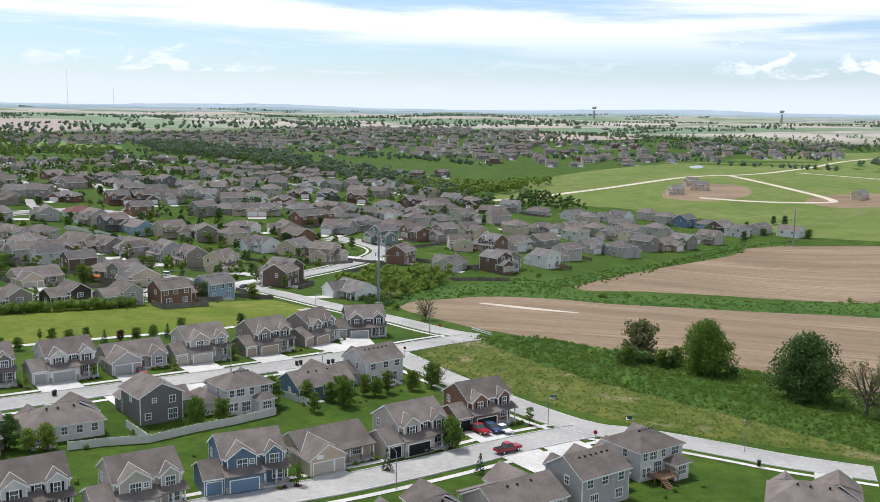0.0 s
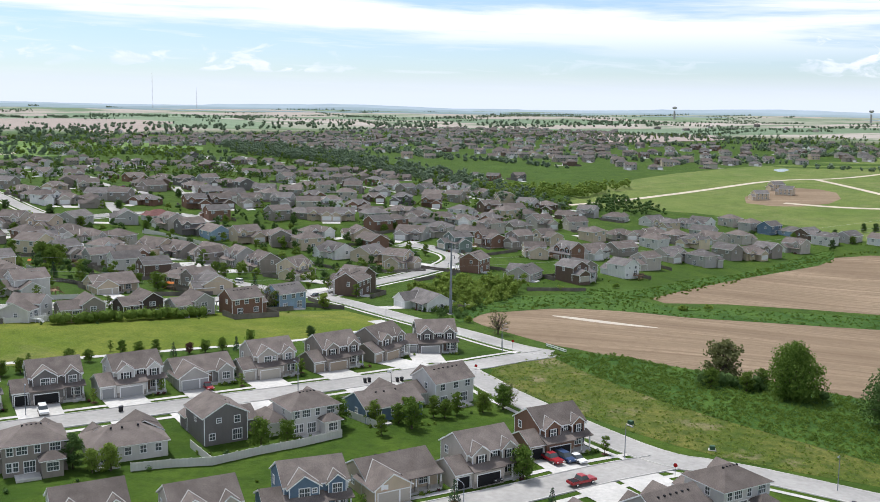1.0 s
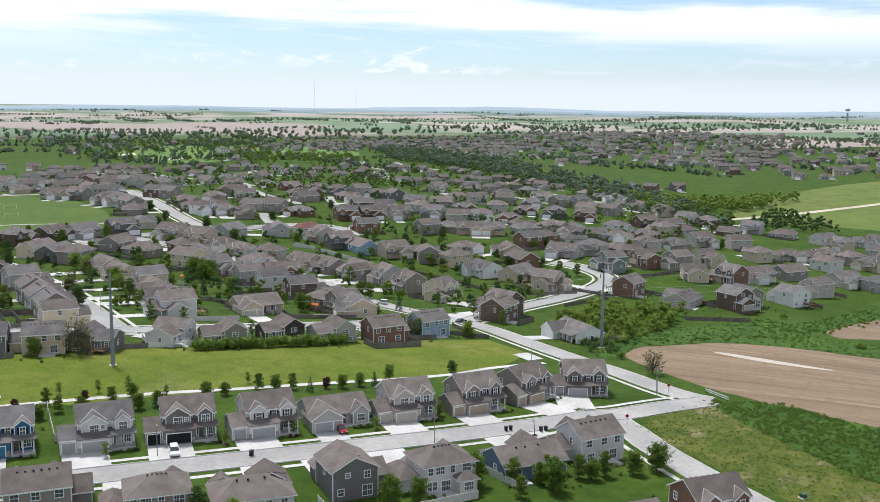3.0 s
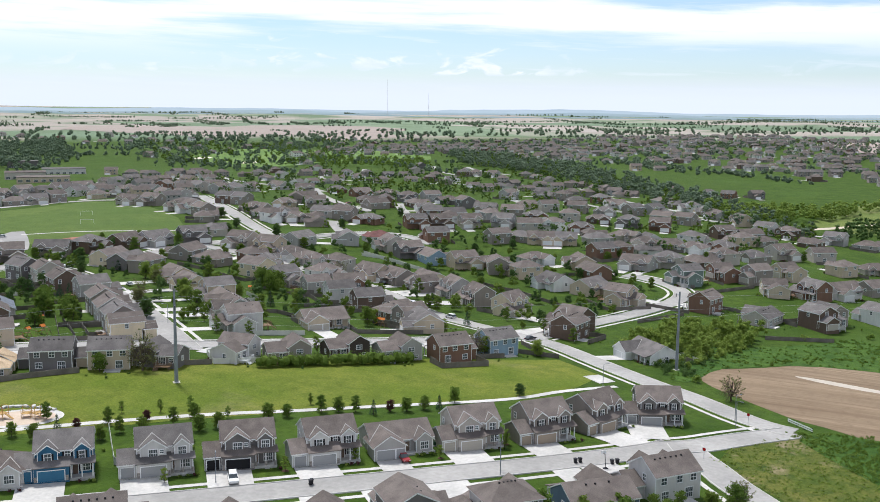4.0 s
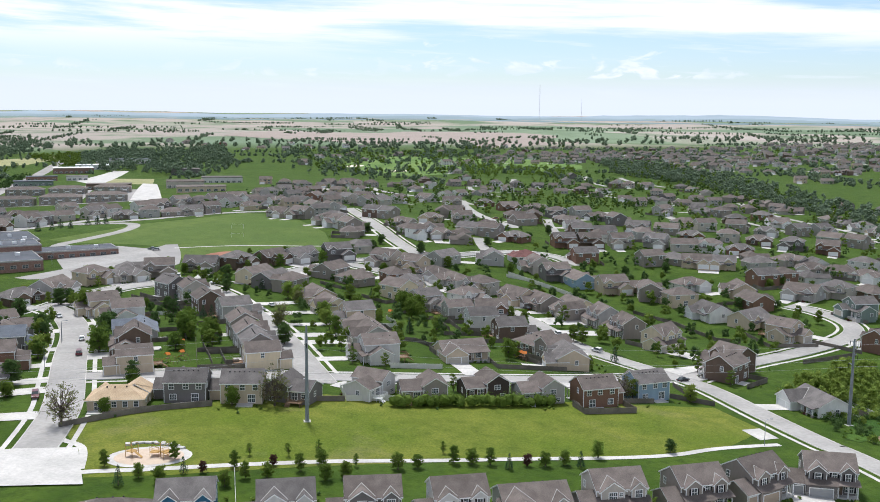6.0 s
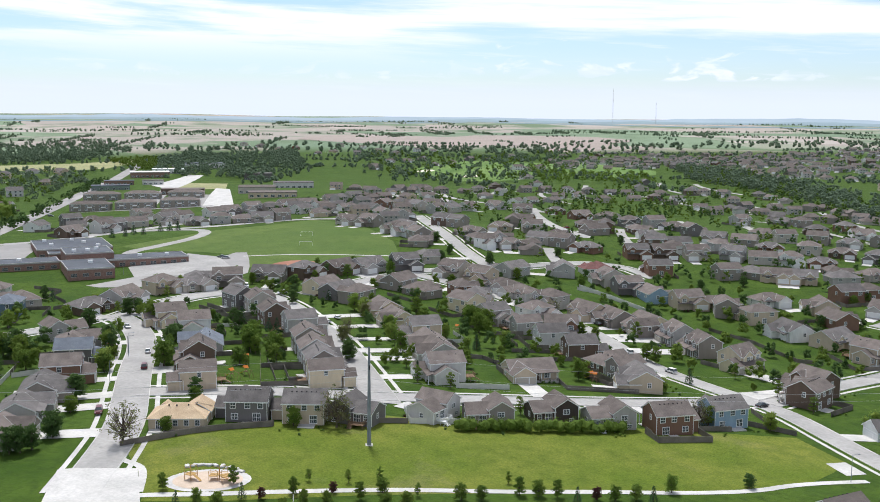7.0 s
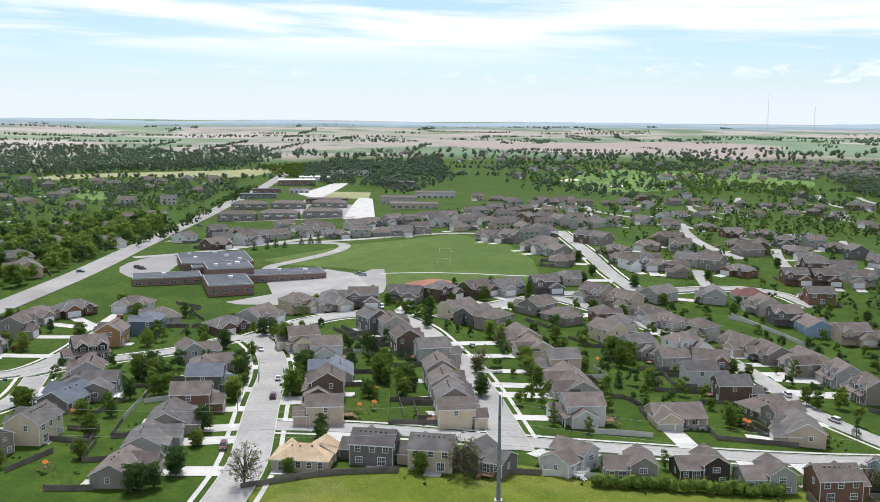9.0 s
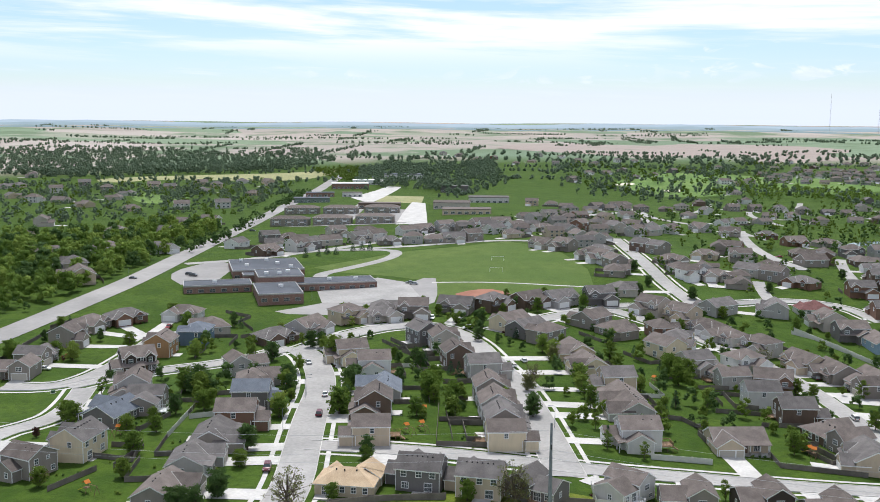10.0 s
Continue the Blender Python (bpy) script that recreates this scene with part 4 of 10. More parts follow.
def build_hip(f, style):
    """Two storeys under a hipped roof with a lower hipped garage wing; behind it a hipped bay and, for odd styles, a raised deck with steps."""
    h = new("house")
    X = lambda a, b: (min(a * f, b * f), max(a * f, b * f))
    main, wing, bay = X(-5.4, 5.4), X(-9.4, -5.4), X(0.8, 4.4)
    w, r = bmesh.new(), bmesh.new()
    box(w, *main, -4.6, 4.8, BASE, 5.5)
    hipped_roof(r, *main, -4.6, 4.8, 5.5, 2.5)
    part("wall", w, WALLS["grey"], h)
    part("roof", r, [ROOFS["grey"], TRIM], h)
    w, r = bmesh.new(), bmesh.new()
    box(w, *wing, -5.6, 2.2, BASE, 2.9)
    hipped_roof(r, *wing, -5.6, 2.2, 2.9, 1.7)
    part("wing_wall", w, WALLS["grey"], h)
    part("wing_roof", r, [ROOFS["grey"], TRIM], h)
    w, r = bmesh.new(), bmesh.new()
    box(w, *bay, 4.8, 7.4, BASE, 2.95)
    hipped_roof(r, *bay, 4.8, 7.4, 2.95, 1.2)
    part("bay_wall", w, WALLS["grey"], h)
    part("bay_roof", r, [ROOFS["grey"], TRIM], h)
    shell(h, *X(-5.4, 0.8), -7.0, -4, BASE, 2.9, 1.6, "y", "garage_", -3.8)
    shell(h, *X(1.3, 4.9), -5.4, -2, 2.8, 5.3, 1.3, "y", "gable_", -1.4)
    lean_to(h, *X(0.8, 5.8), -4.6, -6.8, 3.6, 2.85)
    part("porch", boxed(*X(0.9, 5.4), -6.5, -4.6, BASE, 0.18), CONCRETE, h, "concrete porch slab")
    posts(h, [(3.2 * f, -6.3, 0.18), (5.2 * f, -6.3, 0.18)], 2.7, True)
    garage_door(h, -2.3 * f, -7.0)
    garage_door(h, -7.4 * f, -5.6, 2.5)
    entry_door(h, "front", 2.0 * f, -4.62)
    window(h, "front", 3.1 * f, -5.42, 4.3, 1.6, 1.5)
    window(h, "front", -2.4 * f, -4.62, 4.6, 1.6, 1.2)
    for x, a in ((-4.2, 1.0), (-2.2, 1.7), (0.4, 0.9), (3.4, 1.7)):
        window(h, "back", x * f, 4.82, 4.4, a, 1.4)
    for x in (-4.4, -3.3):
        window(h, "back", x * f, 4.82, 1.5, 0.8, 1.6)
    patio_door(h, -1.0 * f, 4.82, 2.1 if style % 2 else 1.25)
    window(h, "back", 2.6 * f, 7.42, 1.6, 1.9, 1.5)
    window(h, "right", max(main) + 0.02, 1.0, 4.4, 1.0, 1.3)
    window(h, "left", min(main) - 0.02, 1.0, 4.4, 1.0, 1.3)
    if style % 2:
        a, b = X(-3.6, 0.7)
        deck(h, a, b, 4.84, 8.4, 1.15)
    else:
        part("patio", boxed(*X(-3.6, 0.6), 4.84, 7.8, BASE, 0.1), CONCRETE, h, "concrete patio slab")
    vents(h, [((-1.6 + 0.8 * k) * f, 0.6, 7.6) for k in range(5)])
    return h


def build_far(f, style):
    """A house of the outer streets: hipped or gabled main block, garage wing, front gable, porch roof."""
    h = new("house")
    X = lambda a, b: (min(a * f, b * f), max(a * f, b * f))
    w, r = bmesh.new(), bmesh.new()
    low = style % 2 == 1
    e = (5.3, 3.1, 5.4, 3.9)[style % 4]
    main, back = (X(-7.4, 7.2), 5.2) if low else (X(-6.2, 6.2), 4.8)
    rise = 2.7 if low else 2.5
    pitch = rise / ((back + 4.8) / 2)
    if style % 4 in (0, 1):
        box(w, *main, -4.8, back, BASE - 1, e)
        hipped_roof(r, *main, -4.8, back, e, rise)
    else:
        gabled_walls(w, *main, -4.8, back, BASE - 1, e, rise, "x")
        gabled_roof(r, *main, -4.8, back, e, rise, "x")

    def wing(x0, x1, front, base, eave, up, end):
        gabled_walls(w, x0, x1, front, end, base, eave, up, "y")
        gabled_roof(r, x0, x1, front, end, eave, up, "y", front=end)
        y0 = -4.8 + (eave - e) / pitch
        for a, b in ((x0 - 0.1, (x0 + x1) / 2), (x1 + 0.1, (x0 + x1) / 2)):
            if y0 > -5.2:
                y1 = y0 + up / pitch
                q = [r.verts.new(p) for p in ((a, y0 - 0.1, eave + 0.28), (b, y1 - 0.1, eave + up + 0.28), (b, y1 + 0.14, eave + up + 0.38), (a, y0 + 0.14, eave + 0.38))]
                r.faces.new(q).material_index = 2

    gar = X(-7.0, -0.4)
    wing(*gar, -8.2, BASE - 1, 2.9, 2.0, -1.0 if low else -4.0)
    second = X(1.6, 5.6)
    wing(*second, -5.7, BASE - 1 if low else 2.8, min(e, 5.2), 1.5, -1.6)
    porch = X(-0.4, 6.4)
    pent_roof(r, porch[0], porch[1], -4.8, -6.7, 3.45, 2.75)
    bmesh.ops.recalc_face_normals(w, faces=w.faces[:])
    part("wall", w, WALLS["grey"], h)
    part("roof", r, [ROOFS["grey"], TRIM, FLASHING], h)
    pane = lambda face, x, y, z, a=1.7, b=1.4: window(h, face, x, y, z, a, b)
    pane("front", 3.6 * f, -5.72, min(e, 5.2) - 1.2)
    pane("back", -3.6 * f, back + 0.02, e - 1.2)
    pane("back", 3.4 * f, back + 0.02, e - 1.2)
    if not low:
        pane("back", 0.2 * f, back + 0.02, 1.5, 1.7, 2.0)
    pane("right", max(main) + 0.02, 1.2, e - 1.3, 1.0, 1.3)
    pane("left", min(main) - 0.02, 1.2, e - 1.3, 1.0, 1.3)
    fitted("garage_door", ("far_garage",), lambda: door_mesh(4.8, 2.15), (TRIM, DOOR_COL["white"]), h, (-3.7 * f, -8.22, 0.05))
    return h


BUILDERS = {"two": build_two_storey, "ranch": build_ranch, "gable": build_gable, "split": build_split, "hip": build_hip, "far": build_far}
SAY = {"two": "two-storey house, front garage and porch", "ranch": "ranch house with a broad low roof", "gable": "two-storey house with a gable to the garden",
       "split": "split-level house with a stepped roof", "hip": "two-storey house under a hipped roof", "far": "suburban house"}
WALL_SAY = {"grey": "grey-sided", "light_grey": "light grey", "greige": "greige", "taupe": "dark taupe", "tan": "tan", "cream": "cream yellow", "brown": "brown", "redbrown": "red-brown",
            "white": "off-white", "slate": "slate grey", "blue": "blue", "teal": "bright blue", "green": "grey-green", "skyblue": "pale blue", "darkbrown": "dark brown", "orange": "ochre"}
made_houses = {}


def paint(ob, k, mat):
    s = ob.material_slots[k]
    s.link = "OBJECT"
    s.material = mat


built = []


def house(kind, x, y, turn, wall="grey", roof="grey", style=0, flip=1, doors="", group="houses", lift=0.0, size=1.0):
    """A house of a kind with its front to the direction turn (0: front faces -y)."""
    key = (kind, flip, style)
    built.append((kind, x, y, turn, flip))
    at = pose(x, y, lie1(x, y) + 0.12 + lift, 0, 0, turn) @ Matrix.Diagonal((size, size, size, 1))
    if key in made_houses:
        h = copy_thing(made_houses[key], at)
        h.matrix_basis = at
    else:
        h = made_houses[key] = BUILDERS[kind](flip, style)
        h.matrix_basis = at
    for o in h.children:
        if "wall" in o.name:
            paint(o, 0, WALLS[wall])
        elif "roof" in o.name and "vent" not in o.name:
            paint(o, 0, ROOFS[roof])
        elif o.name.startswith("garage_door") and kind != "far":
            paint(o, 1, DOOR_COL[doors or ("white" if wall in ("white", "light_grey", "skyblue", "slate") else "beige")])
    tagged(h, WALL_SAY[wall] + " " + SAY[kind] + ", " + {"tan": "tan", "red": "dark red", "blue": "blue-grey", "grey": "grey", "brown": "brown-grey"}[roof] + " shingles", "house", group)
    return h


GARAGE = {"two": (-8.9, 0.2, -6.9), "hip": (-9.0, 0.3, -7.0), "ranch": (-7.3, -0.7, -8.2), "gable": (-4.3, 1.2, -8.6), "split": (-5.6, 0.0, -5.4), "far": (-6.7, -1.3, -8.2)}


def driveway(kind, x, y, turn, flip, length):
    """Concrete from the garage doors down to the street, with a short path to the porch."""
    a, b, front = GARAGE[kind]
    a, b = sorted((a * flip, b * flip))
    m = pose(x, y, 0, 0, 0, turn)
    line = [m @ Vector(((a + b) / 2, front + 0.3 - k * (length + 0.3) / 6, 0)) for k in range(7)]
    ob = ribbon("driveway", line, -(b - a) / 2, (b - a) / 2, 0.13, CONCRETE, 0.0, 2)
    return tagged(ob, "pale concrete driveway before a garage", "driveway", "driveways", "structure")

# ---- the houses, street by street ----
house("two", -131.3, 195.3, 35, "teal", "grey", 1, 1, doors="teal")
house("two", -114.5, 204.7, 36, "light_grey", "grey", 0, 1, doors="grey")
house("two", -100.7, 214.8, 33, "slate", "brown", 0, 1, doors="dark")
house("two", -86.1, 223.8, 38, "light_grey", "brown", 1, 1, doors="grey")
house("two", -59.9, 245.0, 38, "greige", "brown", 0, 1, doors="beige")
house("two", -45.8, 256.8, 42, "taupe", "brown", 1, 1, doors="tan")
house("two", -35.5, 270.8, 58, "taupe", "brown", 3, 1, doors="tan")
house("two", -21.2, 282.7, 15, "slate", "brown", 1, 1, doors="grey")
house("ranch", -141.9, 185.3, 35, "light_grey", "brown", 0, 1, doors="white")
house("ranch", -74.0, 234.3, 38, "grey", "brown", 3, 1, doors="grey")
house("two", -107.1, 171.4, -145, "taupe", "brown", 1, 1)
house("hip", -86.4, 176.2, -147, "taupe", "brown", 0, -1)
house("gable", -58.4, 197.4, -142, "slate", "brown", 0, -1)
house("hip", -41.9, 205.5, -142, "light_grey", "brown", 0, -1)
house("two", -15.0, 230.6, -138, "light_grey", "brown", 2, -1)
house("ranch", -72.9, 185.3, -147, "light_grey", "brown", 0, 1)
house("ranch", -27.4, 217.8, -142, "blue", "brown", 1, 1)
house("two", -64.9, 151.4, 33, "light_grey", "brown", 1, 1, doors="white")
house("two", -48.1, 155.3, 33, "greige", "brown", 0, 1, doors="white")
house("two", -32.9, 166.9, 27, "blue", "brown", 0, 1, doors="blue")
house("two", -4.9, 186.7, 36, "greige", "brown", 3, 1, doors="dark")
house("two", 8.9, 203.6, 34, "redbrown", "brown", 1, 1, doors="dark")
house("ranch", -20.4, 178.1, 36, "tan", "brown", 1, 1, doors="beige")
house("ranch", -1.5, 145.7, -150, "greige", "brown", 0, 1)
house("ranch", 13.0, 154.6, -144, "greige", "brown", 1, 1)
house("two", 26.0, 161.8, -144, "grey", "brown", 0, 1)
house("hip", 38.5, 176.0, -146, "light_grey", "brown", 1, -1)
house("ranch", 63.1, 157.1, 160, "taupe", "brown", 0, 1)
house("ranch", -193.0, 240.5, -147, "tan", "tan", 0, 1, doors="tan")
house("split", -157.4, 269.3, -171, "slate", "grey", 0, -1)
house("split", -142.7, 285.1, -93, "light_grey", "brown", 1, 1)
house("split", -128.9, 291.3, -142, "taupe", "brown", 0, 1)
house("split", -116.7, 305.9, -136, "darkbrown", "brown", 0, 1)
house("split", -102.2, 312.2, -136, "grey", "brown", 1, 1)
house("two", -181.4, 254.5, -151, "slate", "grey", 0, -1)
house("two", -168.2, 261.6, -151, "tan", "grey", 1, -1)
house("two", -87.8, 319.3, -136, "redbrown", "brown", 1, 1)
house("two", -77.5, 338.5, -131, "skyblue", "grey", 0, -1)
house("two", -61.6, 383.4, -105, "brown", "brown", 0, 1, size=1.10)
house("ranch", -29.9, 357.0, -52, "white", "grey", 1, 1, doors="white", size=1.10)
house("gable", -265.5, 195.4, -75, "taupe", "brown", 1, 1)
house("two", -267.8, 210.4, -60, "cream", "grey", 0, 1, size=1.10)
house("two", -310.0, 253.0, -37, "grey", "brown", 0, -1, size=1.10)
house("two", -342.3, 273.6, 69, "darkbrown", "brown", 1, 1, size=1.10)
house("two", -358.0, 293.5, -50, "orange", "brown", 0, 1, size=1.10)
house("far", -376.6, 331.0, -22, "greige", "brown", 1, 1, size=1.10)
house("ranch", -291.1, 234.1, -66, "slate", "blue", 1, 1, size=1.10)
house("split", -292.6, 246.4, -47, "taupe", "grey", 1, 1, size=1.10)
house("far", -365.0, 315.2, -50, "blue", "blue", 0, 1, doors="white", size=1.10)
house("far", -408.3, 337.7, 38, "light_grey", "brown", 1, 1, size=1.10)
house("far", -420.3, 315.2, 80, "redbrown", "grey", 1, 1, size=1.10)
house("far", -419.4, 297.0, 109, "taupe", "brown", 1, 1, size=1.10)
house("far", -401.5, 277.5, 130, "taupe", "brown", 2, 1, size=1.10)
house("split", -381.6, 254.4, 124, "taupe", "grey", 1, 1, size=1.10)
house("split", -368.3, 240.5, 43, "taupe", "brown", 0, -1, size=1.10)
house("ranch", -221.6, 207.1, 127, "taupe", "brown", 1, -1)
house("ranch", -234.2, 223.5, 135, "grey", "grey", 1, -1)
house("ranch", -245.4, 239.1, 135, "taupe", "grey", 1, 1, size=1.10)
house("ranch", -288.0, 285.0, 140, "grey", "brown", 0, -1, size=1.10)
house("split", -308.2, 296.9, -112, "grey", "brown", 0, -1, size=1.10)
house("gable", -254.1, 253.1, 135, "redbrown", "brown", 0, 1, size=1.10)
house("gable", -269.0, 270.0, 134, "slate", "blue", 0, 1, size=1.10)
house("far", -340.2, 336.3, 81, "brown", "grey", 1, 1, size=1.10)
house("far", -342.2, 355.0, 104, "grey", "brown", 3, -1, size=1.10)
house("far", -346.5, 382.1, 83, "tan", "brown", 0, -1, size=1.10)
house("far", -337.4, 394.2, 69, "greige", "grey", 1, -1, size=1.10)
house("far", -330.7, 409.4, 41, "taupe", "brown", 2, -1, size=1.10)
house("far", -323.2, 430.7, 26, "taupe", "grey", 3, -1, size=1.10)
house("far", -313.2, 445.0, 89, "brown", "grey", 0, -1, size=1.10)
house("far", -305.3, 463.3, 83, "brown", "brown", 3, -1, size=1.10)
house("far", -296.8, 477.6, 73, "grey", "grey", 3, 1, size=1.10)
house("far", -271.2, 416.6, -91, "slate", "grey", 3, 1, size=1.10)
house("far", -258.4, 413.2, -91, "taupe", "brown", 0, 1, size=1.10)
house("far", -284.0, 421.4, -91, "cream", "brown", 3, 1, size=1.10)
house("two", -293.2, 375.4, 160, "slate", "grey", 1, 1, size=1.10)
house("two", -278.8, 371.7, 143, "greige", "brown", 0, -1, size=1.10)
house("two", -257.7, 355.3, 143, "brown", "brown", 1, -1, size=1.10)
house("gable", -239.6, 349.0, 143, "grey", "grey", 1, 1, size=1.10)
house("two", -218.3, 326.5, 136, "taupe", "brown", 1, 1, size=1.10)
house("two", -204.5, 312.5, 135, "grey", "brown", 0, -1, size=1.10)
house("two", -193.0, 301.2, 135, "taupe", "grey", 1, -1, size=1.10)
house("gable", -185.3, 292.9, 135, "cream", "brown", 1, 1)
house("gable", -290.4, 332.0, -32, "cream", "brown", 0, 1, size=1.10)
house("gable", -270.4, 324.5, -40, "white", "brown", 1, 1, size=1.10)
house("two", -232.6, 288.4, -46, "brown", "brown", 0, -1, size=1.10)
house("gable", -214.7, 269.1, -45, "tan", "brown", 1, -1)
house("ranch", -245.9, 305.2, -46, "grey", "blue", 1, 1, size=1.10)
house("ranch", -237.3, 403.2, -37, "tan", "brown", 1, -1, size=1.10)
house("ranch", -221.7, 389.0, -37, "cream", "brown", 1, -1, size=1.10)
house("gable", -199.9, 373.2, -41, "tan", "grey", 1, -1, size=1.10)
house("ranch", -188.5, 359.1, -44, "light_grey", "brown", 1, -1, size=1.10)
house("ranch", -180.0, 350.3, -44, "grey", "brown", 1, -1, size=1.10)
house("gable", -162.1, 323.9, -45, "light_grey", "brown", 1, 1, size=1.10)
house("far", -285.2, 494.5, 51, "slate", "grey", 2, -1, size=1.10)
house("far", -256.7, 497.9, -8, "greige", "brown", 2, 1, size=1.10)
house("far", -245.9, 448.5, 165, "taupe", "brown", 1, -1, size=1.10)
house("far", -215.3, 435.2, 161, "cream", "brown", 2, -1, size=1.10)
house("gable", -196.0, 424.0, 150, "greige", "grey", 0, -1, size=1.10)
house("gable", -160.5, 403.9, 130, "light_grey", "grey", 0, 1, size=1.10)
house("gable", -144.0, 393.0, 130, "brown", "grey", 1, 1, size=1.10)
house("far", -288.2, 521.5, 138, "greige", "grey", 1, -1, size=1.10)
house("far", -263.3, 454.9, -91, "taupe", "brown", 3, -1, size=1.10)
house("split", -180.2, 419.2, 140, "grey", "brown", 0, 1, size=1.10)
house("ranch", -127.6, 381.2, 149, "brown", "brown", 0, -1, size=1.10)
house("split", -117.9, 374.2, 149, "taupe", "brown", 0, -1, size=1.10)
house("ranch", -142.9, 347.2, 44, "tan", "brown", 1, 1, size=1.10)
house("far", -239.7, 496.3, -15, "tan", "brown", 2, -1, size=1.10)
house("far", -223.9, 488.8, -15, "grey", "brown", 1, -1, size=1.10)
house("far", -210.8, 482.3, -19, "light_grey", "brown", 1, 1, size=1.10)
house("far", -192.8, 476.5, -19, "grey", "brown", 0, -1, size=1.10)
house("far", -171.4, 468.7, -30, "tan", "brown", 3, -1, size=1.10)
house("far", -157.2, 464.6, -40, "taupe", "brown", 3, 1, size=1.10)
house("split", -142.2, 455.0, -40, "taupe", "brown", 1, -1, size=1.10)
house("far", -237.0, 525.5, -103, "grey", "grey", 3, -1, size=1.10)
house("far", -217.1, 546.2, -62, "grey", "grey", 3, -1, size=1.10)
house("far", -204.5, 561.3, -138, "white", "red", 1, 1, size=1.10)
house("far", -189.3, 542.7, -48, "greige", "brown", 2, 1, size=1.10)
house("far", -175.7, 531.6, 42, "slate", "brown", 2, -1, size=1.10)
house("far", -159.7, 525.0, 132, "skyblue", "brown", 3, 1, size=1.10)
house("far", -142.0, 520.8, 42, "tan", "brown", 2, -1, size=1.10)
house("far", -126.6, 529.0, -48, "tan", "brown", 1, 1, size=1.10)
house("far", -106.1, 511.0, -138, "tan", "brown", 0, -1, size=1.10)
house("far", -142.0, 465.6, -40, "cream", "brown", 3, 1, size=1.10)
house("two", -124.3, 450.0, -50, "grey", "brown", 0, 1, size=1.10)
house("two", -110.0, 435.9, -50, "taupe", "brown", 1, 1, size=1.10)
house("two", -93.5, 423.9, 69, "cream", "brown", 0, 1, size=1.10)
house("far", -70.3, 485.3, 67, "tan", "grey", 3, -1, size=1.10)
house("gable", -53.6, 468.6, 67, "tan", "brown", 1, -1, size=1.10)
house("far", -87.5, 490.2, -48, "white", "grey", 3, 1, size=1.10)
house("far", -73.7, 521.7, 130, "redbrown", "brown", 3, -1, size=1.10)
house("two", -62.7, 401.2, -31, "brown", "brown", 0, 1, size=1.10)
house("gable", -28.7, 523.8, -53, "green", "grey", 1, 1, lift=1.1, size=1.10)
house("split", -12.0, 540.6, -53, "redbrown", "brown", 1, 1, lift=1.1, size=1.10)
house("gable", 3.5, 540.8, -48, "taupe", "brown", 1, -1, lift=1.1, size=1.10)
house("split", 19.6, 560.5, -48, "tan", "brown", 1, 1, lift=1.1, size=1.10)
house("two", -17.5, 466.9, -113, "redbrown", "brown", 1, 1, size=1.10)
house("gable", 27.5, 454.5, 42, "brown", "grey", 1, 1, lift=1.1, size=1.10)
house("far", -55.7, 551.7, -14, "grey", "brown", 3, 1, size=1.10)
house("far", -41.2, 562.9, -21, "greige", "grey", 0, 1, size=1.10)
house("far", -26.5, 570.4, 132, "brown", "brown", 1, 1, size=1.10)
house("far", -13.4, 588.8, -48, "greige", "brown", 0, 1, size=1.10)
house("far", 1.9, 606.0, -48, "taupe", "grey", 1, -1, size=1.10)
house("far", 16.4, 625.4, 42, "greige", "brown", 2, -1, size=1.10)
house("ranch", 5.7, 452.8, -113, "greige", "grey", 1, 1, size=1.10)
house("gable", 32.1, 466.4, -138, "taupe", "grey", 0, -1, size=1.10)
house("gable", 52.8, 479.9, -138, "white", "grey", 1, -1, size=1.10)
house("gable", 67.5, 510.2, -48, "greige", "brown", 0, -1, size=1.10)
house("far", 85.2, 548.3, 42, "greige", "grey", 3, 1, size=1.10)
house("split", 12.2, 516.2, -78, "tan", "brown", 0, 1, size=1.10)
house("two", 29.5, 518.0, -48, "redbrown", "grey", 1, 1, size=1.10)
house("far", 42.0, 530.4, 42, "light_grey", "brown", 3, 1, size=1.10)
house("far", 58.9, 549.2, -138, "taupe", "brown", 3, -1, size=1.10)
house("far", 82.9, 591.6, 132, "light_grey", "brown", 0, -1, size=1.10)
house("far", 101.3, 542.8, 132, "grey", "grey", 0, 1, size=1.10)
house("far", 122.8, 580.6, 132, "taupe", "grey", 2, -1, size=1.10)
house("far", 136.3, 589.9, 42, "tan", "brown", 3, -1, size=1.10)
house("far", 151.9, 606.8, -48, "taupe", "grey", 2, 1, size=1.10)
house("far", 176.5, 635.7, -48, "greige", "brown", 2, 1, size=1.10)
house("far", 205.5, 673.2, 132, "light_grey", "grey", 0, -1, size=1.10)
house("far", 225.1, 687.4, -138, "grey", "grey", 3, -1, size=1.10)
house("far", 243.6, 675.3, 132, "white", "brown", 3, -1, size=1.10)
house("far", 193.9, 707.4, 132, "skyblue", "grey", 1, 1, size=1.10)
house("far", 201.3, 698.0, 42, "brown", "grey", 3, 1, size=1.10)
house("far", 100.6, 626.3, -138, "taupe", "brown", 0, -1, size=1.10)
house("far", 110.8, 614.8, -48, "cream", "grey", 0, 1, size=1.10)
house("far", 127.2, 647.0, -48, "greige", "brown", 3, -1, size=1.10)
house("far", 146.1, 658.6, 132, "greige", "brown", 0, 1, size=1.10)
house("far", 158.2, 742.3, 132, "greige", "brown", 0, 1, size=1.10)
house("far", 134.8, 728.1, -48, "white", "grey", 3, -1, size=1.10)
house("far", 121.7, 721.8, -48, "light_grey", "grey", 1, 1, size=1.10)
